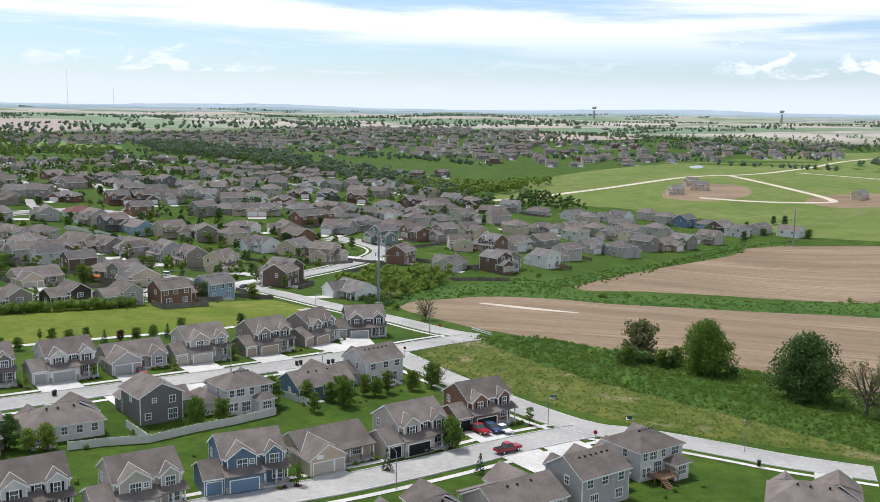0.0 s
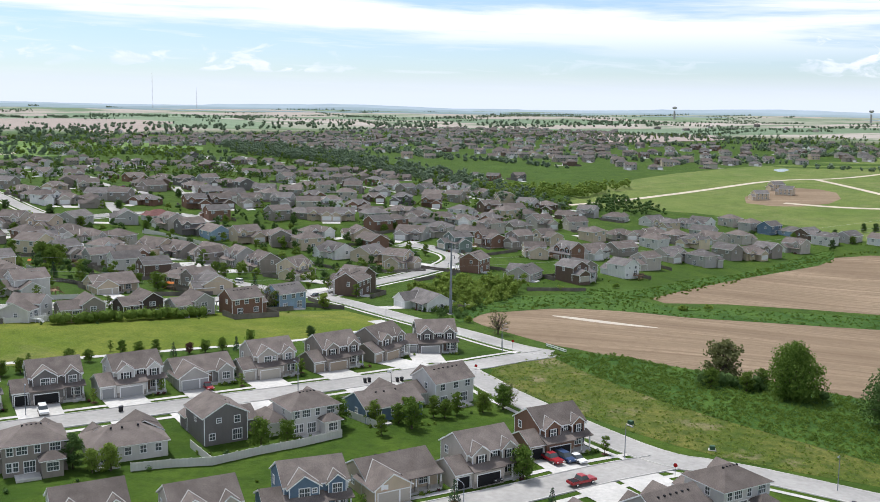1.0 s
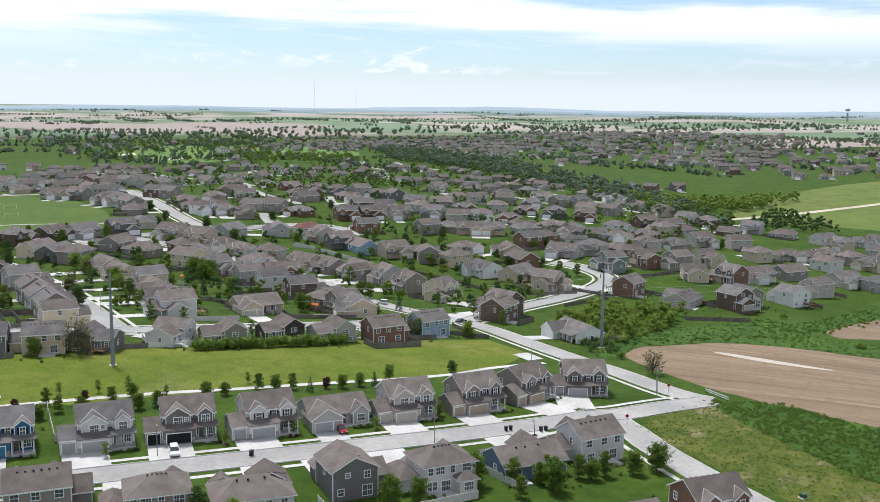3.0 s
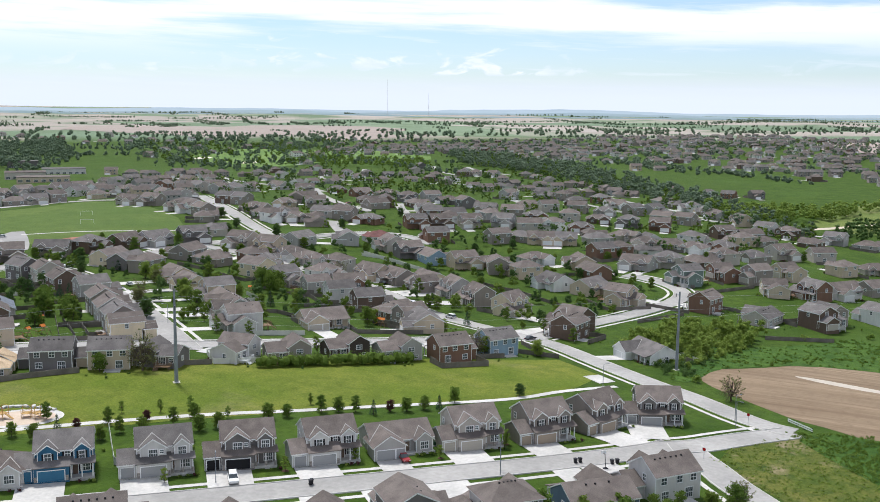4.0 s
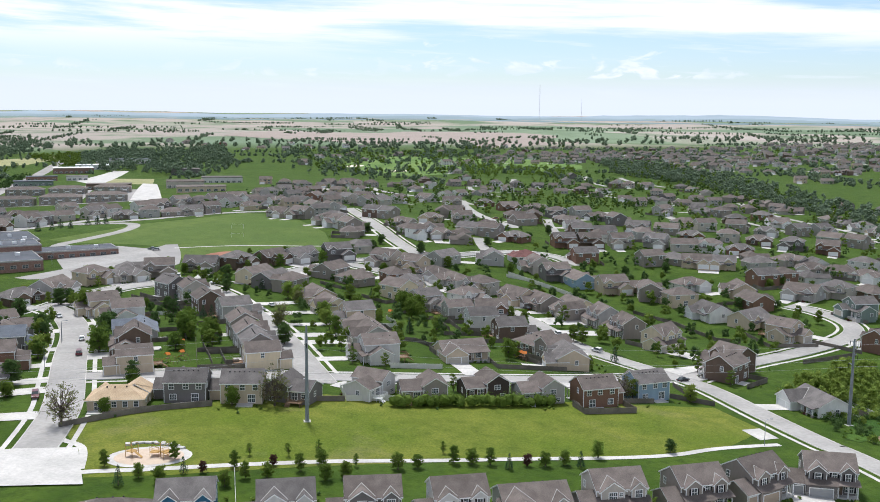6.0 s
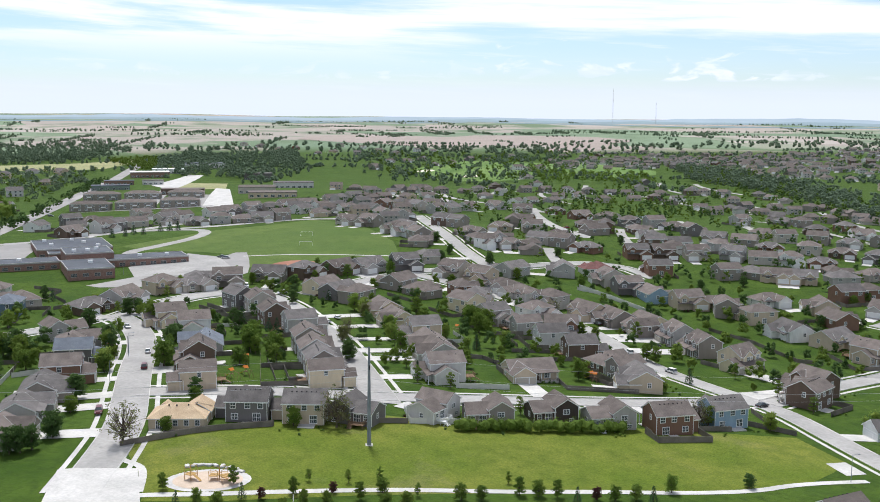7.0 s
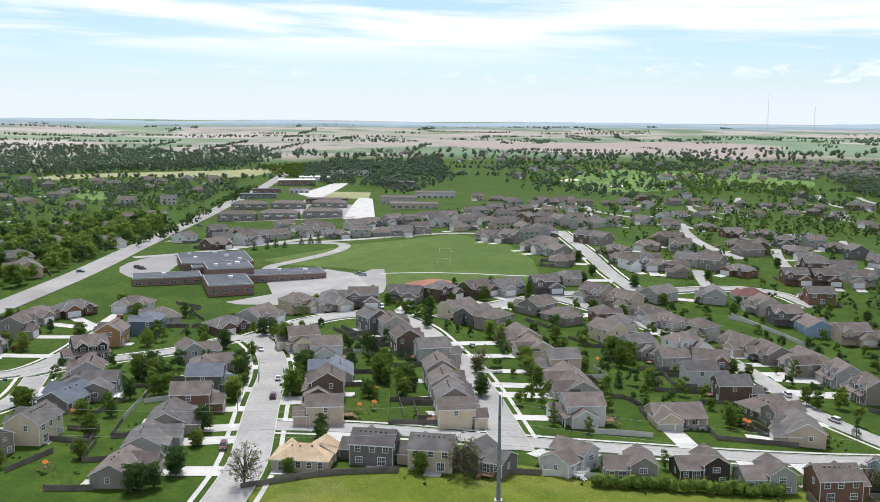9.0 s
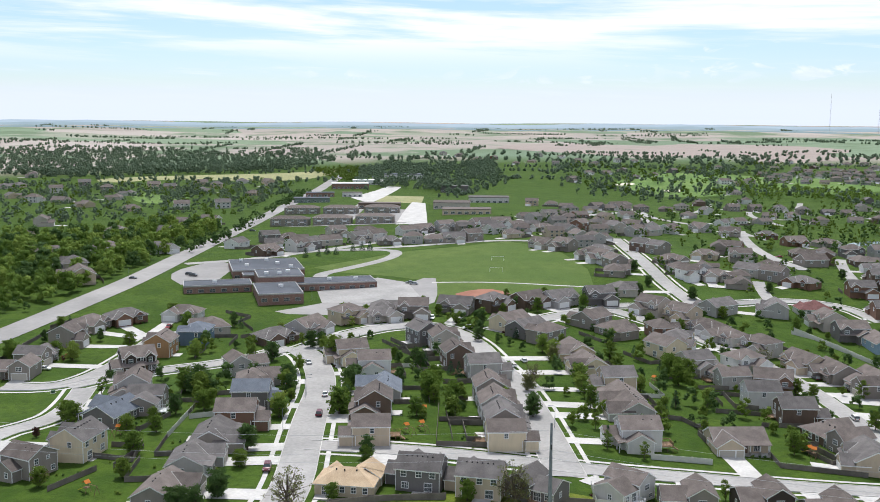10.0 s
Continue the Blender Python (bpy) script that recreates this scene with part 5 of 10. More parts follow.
house("far", 105.8, 694.9, -48, "tan", "grey", 0, -1, size=1.10)
house("far", 98.4, 714.2, 42, "light_grey", "grey", 3, 1, size=1.10)
house("far", 168.6, 724.4, -138, "grey", "brown", 0, 1, size=1.10)
house("far", 179.4, 712.9, -138, "blue", "grey", 2, 1, size=1.10)
driveway("two", -131.3, 195.3, 35, 1, 9.6)
driveway("two", -114.5, 204.7, 36, 1, 7.5)
driveway("two", -100.7, 214.8, 33, 1, 8.1)
driveway("two", -86.1, 223.8, 38, 1, 7.2)
driveway("two", -59.9, 245.0, 38, 1, 7.7)
driveway("two", -45.8, 256.8, 42, 1, 7.8)
driveway("two", -35.5, 270.8, 58, 1, 11.0)
driveway("two", -21.2, 282.7, 15, 1, 11.3)
driveway("ranch", -141.9, 185.3, 35, 1, 6.2)
driveway("ranch", -74.0, 234.3, 38, 1, 6.9)
driveway("two", -107.1, 171.4, -145, 1, 2.7)
driveway("hip", -86.4, 176.2, -147, -1, 10.8)
driveway("gable", -58.4, 197.4, -142, -1, 7.7)
driveway("hip", -41.9, 205.5, -142, -1, 13.1)
driveway("two", -15.0, 230.6, -138, -1, 11.1)
driveway("ranch", -72.9, 185.3, -147, 1, 9.3)
driveway("ranch", -27.4, 217.8, -142, 1, 11.2)
driveway("two", -64.9, 151.4, 33, 1, 3.5)
driveway("two", 8.9, 203.6, 34, 1, 7.0)
driveway("ranch", -20.4, 178.1, 36, 1, 2.2)
driveway("two", 26.0, 161.8, -144, 1, 15.7)
driveway("hip", 38.5, 176.0, -146, -1, 11.2)
driveway("ranch", 63.1, 157.1, 160, 1, 14.5)
driveway("ranch", -193.0, 240.5, -147, 1, 18.0)
driveway("split", -157.4, 269.3, -171, -1, 7.6)
driveway("split", -142.7, 285.1, -93, 1, 8.2)
driveway("split", -128.9, 291.3, -142, 1, 12.2)
driveway("split", -116.7, 305.9, -136, 1, 8.5)
driveway("split", -102.2, 312.2, -136, 1, 14.0)
driveway("two", -181.4, 254.5, -151, -1, 13.6)
driveway("two", -168.2, 261.6, -151, -1, 13.7)
driveway("two", -87.8, 319.3, -136, 1, 17.2)
driveway("two", -77.5, 338.5, -131, -1, 11.9)
driveway("ranch", -29.9, 357.0, -52, 1, 9.6)
driveway("gable", -265.5, 195.4, -75, 1, 18.5)
driveway("two", -267.8, 210.4, -60, 1, 24.7)
driveway("two", -310.0, 253.0, -37, -1, 8.0)
driveway("far", -376.6, 331.0, -22, 1, 12.6)
driveway("ranch", -291.1, 234.1, -66, 1, 8.2)
driveway("split", -292.6, 246.4, -47, 1, 17.1)
driveway("far", -365.0, 315.2, -50, 1, 8.5)
driveway("far", -408.3, 337.7, 38, 1, 25.5)
driveway("far", -420.3, 315.2, 80, 1, 24.1)
driveway("far", -419.4, 297.0, 109, 1, 24.7)
driveway("far", -401.5, 277.5, 130, 1, 21.3)
driveway("split", -381.6, 254.4, 124, 1, 22.3)
driveway("split", -368.3, 240.5, 43, -1, 5.6)
driveway("ranch", -221.6, 207.1, 127, -1, 17.1)
driveway("ranch", -234.2, 223.5, 135, -1, 15.8)
driveway("ranch", -245.4, 239.1, 135, 1, 12.7)
driveway("ranch", -288.0, 285.0, 140, -1, 10.6)
driveway("split", -308.2, 296.9, -112, -1, 7.9)
driveway("gable", -254.1, 253.1, 135, 1, 8.6)
driveway("gable", -269.0, 270.0, 134, 1, 7.4)
driveway("far", -340.2, 336.3, 81, 1, 2.7)
driveway("far", -342.2, 355.0, 104, -1, 5.8)
driveway("far", -346.5, 382.1, 83, -1, 10.1)
driveway("far", -337.4, 394.2, 69, -1, 3.0)
driveway("far", -330.7, 409.4, 41, -1, 8.4)
driveway("far", -323.2, 430.7, 26, -1, 20.6)
driveway("far", -313.2, 445.0, 89, -1, 18.0)
driveway("far", -305.3, 463.3, 83, -1, 10.6)
driveway("far", -296.8, 477.6, 73, 1, 6.3)
driveway("far", -271.2, 416.6, -91, 1, 2.1)
driveway("far", -258.4, 413.2, -91, 1, 15.0)
driveway("two", -293.2, 375.4, 160, 1, 9.2)
driveway("two", -278.8, 371.7, 143, -1, 4.3)
driveway("two", -257.7, 355.3, 143, -1, 4.7)
driveway("two", -204.5, 312.5, 135, -1, 2.3)
driveway("two", -193.0, 301.2, 135, -1, 2.0)
driveway("gable", -270.4, 324.5, -40, 1, 6.9)
driveway("two", -232.6, 288.4, -46, -1, 8.7)
driveway("gable", -214.7, 269.1, -45, -1, 6.1)
driveway("ranch", -245.9, 305.2, -46, 1, 9.4)
driveway("ranch", -237.3, 403.2, -37, -1, 23.3)
driveway("ranch", -221.7, 389.0, -37, -1, 21.5)
driveway("gable", -199.9, 373.2, -41, -1, 21.8)
driveway("ranch", -188.5, 359.1, -44, -1, 19.8)
driveway("ranch", -180.0, 350.3, -44, -1, 19.3)
driveway("gable", -162.1, 323.9, -45, 1, 13.1)
driveway("far", -256.7, 497.9, -8, 1, 2.4)
driveway("far", -245.9, 448.5, 165, -1, 21.0)
driveway("far", -215.3, 435.2, 161, -1, 24.9)
driveway("gable", -196.0, 424.0, 150, -1, 25.2)
driveway("gable", -160.5, 403.9, 130, 1, 16.3)
driveway("gable", -144.0, 393.0, 130, 1, 10.5)
driveway("far", -288.2, 521.5, 138, -1, 19.7)
driveway("far", -263.3, 454.9, -91, -1, 9.3)
driveway("split", -180.2, 419.2, 140, 1, 22.3)
driveway("ranch", -127.6, 381.2, 149, -1, 7.8)
driveway("split", -117.9, 374.2, 149, -1, 11.6)
driveway("ranch", -142.9, 347.2, 44, 1, 18.5)
driveway("far", -239.7, 496.3, -15, -1, 4.3)
driveway("far", -171.4, 468.7, -30, -1, 2.3)
driveway("far", -157.2, 464.6, -40, 1, 7.0)
driveway("split", -142.2, 455.0, -40, -1, 11.3)
driveway("far", -237.0, 525.5, -103, -1, 2.2)
driveway("far", -217.1, 546.2, -62, -1, 26.1)
driveway("far", -142.0, 465.6, -40, 1, 17.4)
driveway("two", -124.3, 450.0, -50, 1, 18.1)
driveway("two", -110.0, 435.9, -50, 1, 20.1)
driveway("two", -93.5, 423.9, 69, 1, 22.8)
driveway("far", -70.3, 485.3, 67, -1, 27.1)
driveway("gable", -53.6, 468.6, 67, -1, 4.0)
driveway("far", -73.7, 521.7, 130, -1, 6.2)
driveway("two", -62.7, 401.2, -31, 1, 20.3)
driveway("split", -12.0, 540.6, -53, 1, 24.6)
driveway("two", -17.5, 466.9, -113, 1, 6.9)
driveway("far", -55.7, 551.7, -14, 1, 8.1)
driveway("far", -41.2, 562.9, -21, 1, 23.6)

# ---- trees and bushes ----
def foliage(name, a, b, light):
    """Leaves: colour changes from leaf clump to leaf clump and from tree to tree; a little light comes through."""
    m, n, l, p = tree_of(name)
    geo = n.new("ShaderNodeNewGeometry")
    col = mixed(n, l, geo.outputs["Random Per Island"], a, b)
    info = n.new("ShaderNodeObjectInfo")
    col = mixed(n, l, info.outputs["Random"], col, mixed(n, l, 0.5, col, light))
    l.new(col, p.inputs["Base Color"])
    p.inputs["Roughness"].default_value = 0.8
    tr = n.new("ShaderNodeBsdfTranslucent")
    l.new(col, tr.inputs[0])
    mix = n.new("ShaderNodeMixShader")
    mix.inputs[0].default_value = 0.34
    l.new(p.outputs[0], mix.inputs[1])
    l.new(tr.outputs[0], mix.inputs[2])
    l.new(mix.outputs[0], n["Material Output"].inputs[0])
    return m


LEAF = {
    "dark": foliage("leaves_dark_green", (0.050, 0.098, 0.028), (0.098, 0.160, 0.048), (0.10, 0.158, 0.045)),
    "mid": foliage("leaves_green", (0.080, 0.145, 0.024), (0.145, 0.22, 0.040), (0.165, 0.215, 0.035)),
    "light": foliage("leaves_spring_green", (0.130, 0.221, 0.039), (0.221, 0.300, 0.058), (0.260, 0.300, 0.065)),
    "pine": foliage("needles_blue_green", (0.029, 0.072, 0.036), (0.058, 0.111, 0.052), (0.065, 0.111, 0.058)),
    "olive": foliage("leaves_olive_buds", (0.120, 0.135, 0.050), (0.195, 0.205, 0.080), (0.175, 0.175, 0.080)),
    # grey green paled so distance haze is put into the far woods' leaves
    "grey": foliage("leaves_hazed_grey_green", (0.115, 0.170, 0.105), (0.175, 0.230, 0.145), (0.175, 0.225, 0.145)),
    "plum": foliage("leaves_plum", (0.065, 0.029, 0.029), (0.111, 0.046, 0.042), (0.091, 0.039, 0.039)),
}


def tube(verts, faces, pts, radii, sides=6):
    """A tapered limb through the given points."""
    base = len(verts)
    for k, (p, r) in enumerate(zip(pts, radii)):
        d = (pts[min(k + 1, len(pts) - 1)] - pts[max(k - 1, 0)]).normalized()
        u = d.orthogonal().normalized()
        v = d.cross(u)
        for s in range(sides):
            q = p + (u * math.cos(2 * math.pi * s / sides) + v * math.sin(2 * math.pi * s / sides)) * r
            verts.append(q[:])
    for k in range(len(pts) - 1):
        for s in range(sides):
            a, b = base + k * sides + s, base + k * sides + (s + 1) % sides
            faces.append((a, b, b + sides, a + sides))


def leaf_cloud(rng, centres, radii, per, size, flat=0.75):
    """Many small leaf sprays round the given centres."""
    c = np.repeat(np.asarray(centres, float), per, 0)
    r = np.repeat(np.asarray(radii, float), per)[:, None]
    d = rng.normal(size=(len(c), 3))
    d /= np.linalg.norm(d, axis=1, keepdims=True)
    d[:, 2] *= flat
    at = c + d * r * rng.uniform(0.45, 1.08, (len(c), 1))
    n = d + rng.normal(scale=0.7, size=d.shape) + (0, 0, 0.35)
    n /= np.linalg.norm(n, axis=1, keepdims=True)
    u = np.cross(n, rng.normal(size=n.shape))
    u /= np.linalg.norm(u, axis=1, keepdims=True)
    v = np.cross(n, u)
    s = size * rng.uniform(0.55, 1.3, (len(c), 1))
    lift = n * s * 0.25
    quad = np.stack([at - u * s - lift, at - v * s * 0.7 + lift * 0.4, at + u * s - lift, at + v * s * 0.7 + lift * 0.4], 1).reshape(-1, 3)
    f = np.arange(len(quad)).reshape(-1, 4)
    return quad, f


def build_tree(kind, seed):
    """A broad tree, a conifer, a young tree or a nearly bare one, about 8 m high."""
    rng = np.random.default_rng(seed)
    tree = new("tree")
    verts, faces, centres, radii = [], [], [], []
    V = Vector
    if kind == "pine":
        tube(verts, faces, [V((0, 0, -0.5)), V((0, 0, 4)), V((0, 0, 7.7))], [0.22, 0.14, 0.03])
        for k in range(9):
            z = 0.8 + k * 0.76
            rad = 2.15 * (1 - k / 9.6)
            m = max(3, int(9 * (1 - k / 10)))
            for a in range(m):
                t = 2 * math.pi * a / m + k * 0.7 + rng.uniform(-0.2, 0.2)
                q = rad * rng.uniform(0.6, 0.85)
                centres.append((q * math.cos(t), q * math.sin(t), z + rng.uniform(-0.2, 0.2)))
                radii.append(0.28 + rad * 0.22)
        quad, f = leaf_cloud(rng, centres, radii, 14, 0.2, 0.8)
        col = "pine"
    else:
        top, spread, low = {"broad": (8.0, 3.0, 1.0), "tall": (8.4, 2.3, 0.8), "young": (7.8, 2.1, 1.3), "bare": (8.0, 3.6, 1.0), "oak": (8.0, 4.3, 0.2)}[kind]
        bend = [V((0, 0, -0.5)), V((rng.uniform(-.15, .15), rng.uniform(-.15, .15), low * 0.8)), V((rng.uniform(-.3, .3), rng.uniform(-.3, .3), top * 0.62))]
        thick = 0.30 if kind in ("broad", "oak", "bare") else 0.18
        tube(verts, faces, bend, [thick, thick * 0.75, thick * 0.3])
        limbs = {"broad": 17, "tall": 15, "young": 11, "bare": 30, "oak": 30}[kind]
        for k in range(limbs):
            t = 2.4 * k + rng.uniform(-0.4, 0.4)
            e = (k + rng.uniform(0, 1)) / limbs
            z = low + (top - low) * (0.05 + 0.85 * e)
            wide = spread * (1.0 - 0.75 * abs(e - 0.38) ** 1.2) * rng.uniform(0.55, 0.9)
            if kind == "oak":
                wide *= 1.15 * math.sqrt(max(0.08, 1 - 0.95 * (1.9 * e - 0.85) ** 2))
            tip = V((wide * math.cos(t), wide * math.sin(t), z))
            start = bend[1].lerp(bend[2], rng.uniform(0.0, 0.75))
            mid = start.lerp(tip, 0.55) + V((0, 0, -0.25))
            tube(verts, faces, [start, mid, tip], [thick * 0.4, thick * 0.22, 0.03], 5)
            if kind == "bare":
                for _ in range(3):
                    tw = tip + V(rng.normal(scale=0.7, size=3).tolist())
                    tube(verts, faces, [mid, mid.lerp(tw, 0.6), tw], [0.05, 0.035, 0.012], 4)
                    centres.append(tw[:])
                    radii.append(0.45)
            centres.append(tip[:])
            radii.append(rng.uniform(0.75, 1.2) * spread / 2.6)
            if kind != "bare":
                centres.append((tip * 0.55 + V((0, 0, z * 0.42)))[:])
                radii.append(rng.uniform(0.8, 1.1) * spread / 2.7)
        if kind in ("broad", "tall", "young", "oak"):
            centres.append((0, 0, top - 0.9))
            radii.append(spread * 0.36)
        per, size = {"broad": (48, 0.29), "tall": (44, 0.27), "young": (30, 0.25), "bare": (12, 0.15), "oak": (260, 0.155)}[kind]
        quad, f = leaf_cloud(rng, centres, radii, per, size)
        col = {"broad": "mid", "tall": "mid", "young": "mid", "bare": "olive", "oak": "dark"}[kind]
    trunk = new("trunk", mesh_from("trunk", verts, faces, [BARK], None, True))
    trunk.parent = tree
    crown = new("crown", mesh_from("crown", quad.tolist(), f.tolist(), [LEAF[col]]))
    crown.parent = tree
    return tree


tree_kinds, tree_rng = {}, random.Random(11)
TREE_SAY = {"broad": "broad leafy green tree on a lawn", "tall": "upright leafy green tree beside a house", "young": "slender young tree with a thin crown", "bare": "half-bare spring tree with many thin branches",
            "oak": "large dark spreading tree at a field's edge", "pine": "dark conical evergreen tree on grass"}


def tree(kind, x, y, height=7.0, leaf="", wide=1.0, sink=0.0):
    v = tree_rng.randrange(3 if kind != "oak" else 2)
    key = (kind, v)
    s = height / 8.0
    m = pose(x, y, lie1(x, y) - sink, 0, 0, tree_rng.uniform(0, 360)) @ Matrix.Diagonal((s * wide, s * wide, s, 1))
    if key in tree_kinds:
        t = copy_thing(tree_kinds[key][0], m)
        t.matrix_basis = m
    else:
        t = build_tree(kind, 31 * v + len(kind))
        tree_kinds[key] = (t,)
        t.matrix_basis = m
    if leaf:
        for o in t.children:
            if o.name.startswith("crown"):
                paint(o, 0, LEAF[leaf])
    return tagged(t, TREE_SAY[kind], "tree", "trees")


bush_kinds = {}


def bush(x, y, size=1.0, leaf="mid"):
    v = tree_rng.randrange(3)
    m = pose(x, y, lie1(x, y), 0, 0, tree_rng.uniform(0, 360)) @ Matrix.Diagonal((size, size, size, 1))
    if v not in bush_kinds:
        rng = np.random.default_rng(70 + v)
        cs = [(rng.uniform(-0.6, 0.6), rng.uniform(-0.6, 0.6), rng.uniform(0.3, 0.9)) for _ in range(7)]
        quad, f = leaf_cloud(rng, cs, [0.5] * 7, 34, 0.15)
        b = new("bush", mesh_from("bush", quad.tolist(), f.tolist(), [LEAF["mid"]]))
        bush_kinds[v] = b
    else:
        b = copy_thing(bush_kinds[v], m)
    b.matrix_basis = m
    paint(b, 0, LEAF[leaf])
    return tagged(b, "rounded leafy garden bush", "bush", "bushes")


def lumps(rng, centres, radii, flat=0.85):
    """Rough leafy masses: jagged twenty-sided lumps."""
    g = (1 + 5 ** 0.5) / 2
    v = np.array([(-1, g, 0), (1, g, 0), (-1, -g, 0), (1, -g, 0), (0, -1, g), (0, 1, g), (0, -1, -g), (0, 1, -g), (g, 0, -1), (g, 0, 1), (-g, 0, -1), (-g, 0, 1)]) / math.hypot(1, g)
    f = np.array([(0, 11, 5), (0, 5, 1), (0, 1, 7), (0, 7, 10), (0, 10, 11), (1, 5, 9), (5, 11, 4), (11, 10, 2), (10, 7, 6), (7, 1, 8), (3, 9, 4), (3, 4, 2), (3, 2, 6), (3, 6, 8), (3, 8, 9), (4, 9, 5), (2, 4, 11), (6, 2, 10), (8, 6, 7), (9, 8, 1)])
    c, r = np.asarray(centres, float), np.asarray(radii, float)
    k = rng.uniform(0.62, 1.0, (len(c), 12, 1))
    a = rng.uniform(0, 6.28, len(c))
    rot = np.stack([np.stack([np.cos(a), -np.sin(a), 0 * a], -1), np.stack([np.sin(a), np.cos(a), 0 * a], -1), np.stack([0 * a, 0 * a, 0 * a + flat], -1)], 1)
    pts = c[:, None] + r[:, None, None] * np.einsum("nij,vj->nvi", rot, v) * k
    faces = f[None] + 12 * np.arange(len(c))[:, None, None]
    return pts.reshape(-1, 3), faces.reshape(-1, 3)


def mass(name, cs, rs, rng, mat, per, size, flat, core=0.88):
    """Leafy lumps with loose sprays round them, in one mesh."""
    cs, rs = np.asarray(cs, float), np.asarray(rs, float)
    v1, f1 = lumps(rng, cs, rs * core, flat)
    v2, f2 = leaf_cloud(rng, cs, rs, per, size, flat)
    me = mesh_from(name, np.concatenate([v1, v2]).tolist(), f1.tolist() + (f2 + len(v1)).tolist(), [mat])
    return new(name, me)


def thicket(name, spots, label, leaf="mid", high=2.2, wide=1.7, per=90, seed=1, size=0.22, core=0.7):
    """A hedge or thicket too dense to count: one mass of leaf sprays."""
    rng = np.random.default_rng(seed)
    cs, rs = [], []
    for x, y in spots:
        h = high * rng.uniform(0.6, 1.15)
        cs.append((x, y, lie1(x, y) + h * 0.5))
        rs.append(max(h * 0.6, wide * rng.uniform(0.6, 1.0)))
    return tagged(mass(name, cs, rs, rng, LEAF[leaf], per, size, min(1.0, high * 0.6 / wide), core), label, name.replace("_", " "), kind="stuff")


def along(pts, step, jitter, seed):
    r = random.Random(seed)
    return [(p.x + r.uniform(-jitter, jitter), p.y + r.uniform(-jitter, jitter)) for p in smooth_line(pts, step, 1)]


def inside(poly, x, y):
    c, n = False, len(poly)
    for i in range(n):
        (x0, y0), (x1, y1) = poly[i], poly[i - 1]
        if (y0 > y) != (y1 > y) and x < (x1 - x0) * (y - y0) / (y1 - y0) + x0:
            c = not c
    return c


def scatter(poly, n, seed, apart=0.0):
    r = random.Random(seed)
    xs, ys = [p[0] for p in poly], [p[1] for p in poly]
    got = []
    for _ in range(n * 40):
        if len(got) >= n:
            break
        q = (r.uniform(min(xs), max(xs)), r.uniform(min(ys), max(ys)))
        if inside(poly, *q) and (not apart or all((q[0] - a) ** 2 + (q[1] - b) ** 2 > apart ** 2 for a, b in got)):
            got.append(q)
    return got


# trees that stand by themselves
tree("young", -133.4, 232.3, 3.4, "mid", 1.00)
tree("young", -128.2, 237.1, 3.6, "mid", 1.00)
tree("young", -141.2, 228.0, 3.2, "mid", 1.00)
tree("young", -116.8, 235.0, 3.3, "mid", 1.00)
tree("young", -103.9, 253.4, 3.2, "mid", 1.00)
tree("tall", -139.5, 220.5, 4.1, "mid", 1.10)
tree("tall", -133.7, 216.6, 4.0, "mid", 1.10)
tree("tall", -125.9, 226.2, 4.2, "mid", 1.10)
tree("tall", -154.0, 217.4, 4.3, "mid", 1.10)
tree("tall", -98.9, 248.8, 4.4, "mid", 1.10)
tree("tall", -91.4, 252.8, 4.2, "mid", 1.10)
tree("tall", -164.7, 206.8, 3.9, "mid", 1.10)
tree("broad", -134.9, 211.2, 3.7, "mid", 1.15)
tree("broad", -129.9, 219.5, 3.5, "mid", 1.15)
tree("broad", -124.1, 232.1, 3.8, "mid", 1.15)
tree("broad", -115.3, 228.2, 3.9, "mid", 1.15)
tree("broad", -118.3, 224.7, 4.0, "mid", 1.15)
tree("broad", -108.0, 238.6, 4.0, "mid", 1.15)
tree("broad", -104.6, 241.7, 3.4, "mid", 1.15)
tree("broad", -95.2, 250.8, 3.9, "mid", 1.15)
tree("broad", -80.3, 258.9, 3.6, "mid", 1.15)
tree("broad", -147.9, 205.7, 3.9, "mid", 1.15)
tree("broad", -153.6, 205.6, 3.6, "light", 1.00)
tree("broad", -76.7, 262.4, 3.9, "light", 1.00)
tree("broad", -71.6, 271.6, 4.4, "light", 1.00)
tree("broad", -57.7, 286.6, 3.6, "dark", 1.20)
tree("broad", -132.8, 225.7, 2.7, "plum", 1.00)
tree("broad", -143.6, 214.6, 2.8, "plum", 1.00)
tree("broad", -83.9, 256.9, 3.1, "plum", 1.00)
tree("pine", -154.6, 200.6, 4.9, "", 0.95)
tree("pine", -147.0, 212.3, 4.2, "", 0.95)
tree("pine", -86.7, 252.6, 4.2, "", 0.95)
tree("pine", -73.0, 262.9, 4.5, "", 0.95)
tree("young", -62.6, 231.0, 3.3, "light", 1.00)
tree("young", -51.5, 245.6, 3.8, "light", 1.00)
tree("young", -78.7, 221.6, 3.6, "light", 1.00)
tree("young", -90.1, 211.4, 3.5, "light", 1.00)
tree("young", -109.3, 196.6, 3.5, "light", 1.00)
tree("broad", 3.4, 183.5, 6.5, "mid", 1.00)
tree("broad", -19.8, 208.3, 7.0, "mid", 1.00)
tree("broad", -35.3, 206.4, 6.8, "mid", 1.00)
tree("broad", -47.8, 191.5, 6.3, "mid", 1.00)
tree("tall", -15.9, 216.4, 5.0, "mid", 1.10)
tree("tall", -11.0, 219.3, 5.2, "mid", 1.10)
tree("tall", -25.6, 203.0, 4.5, "mid", 1.10)
tree("tall", -22.2, 215.6, 4.6, "mid", 1.10)
tree("broad", -28.4, 210.5, 5.0, "mid", 1.10)
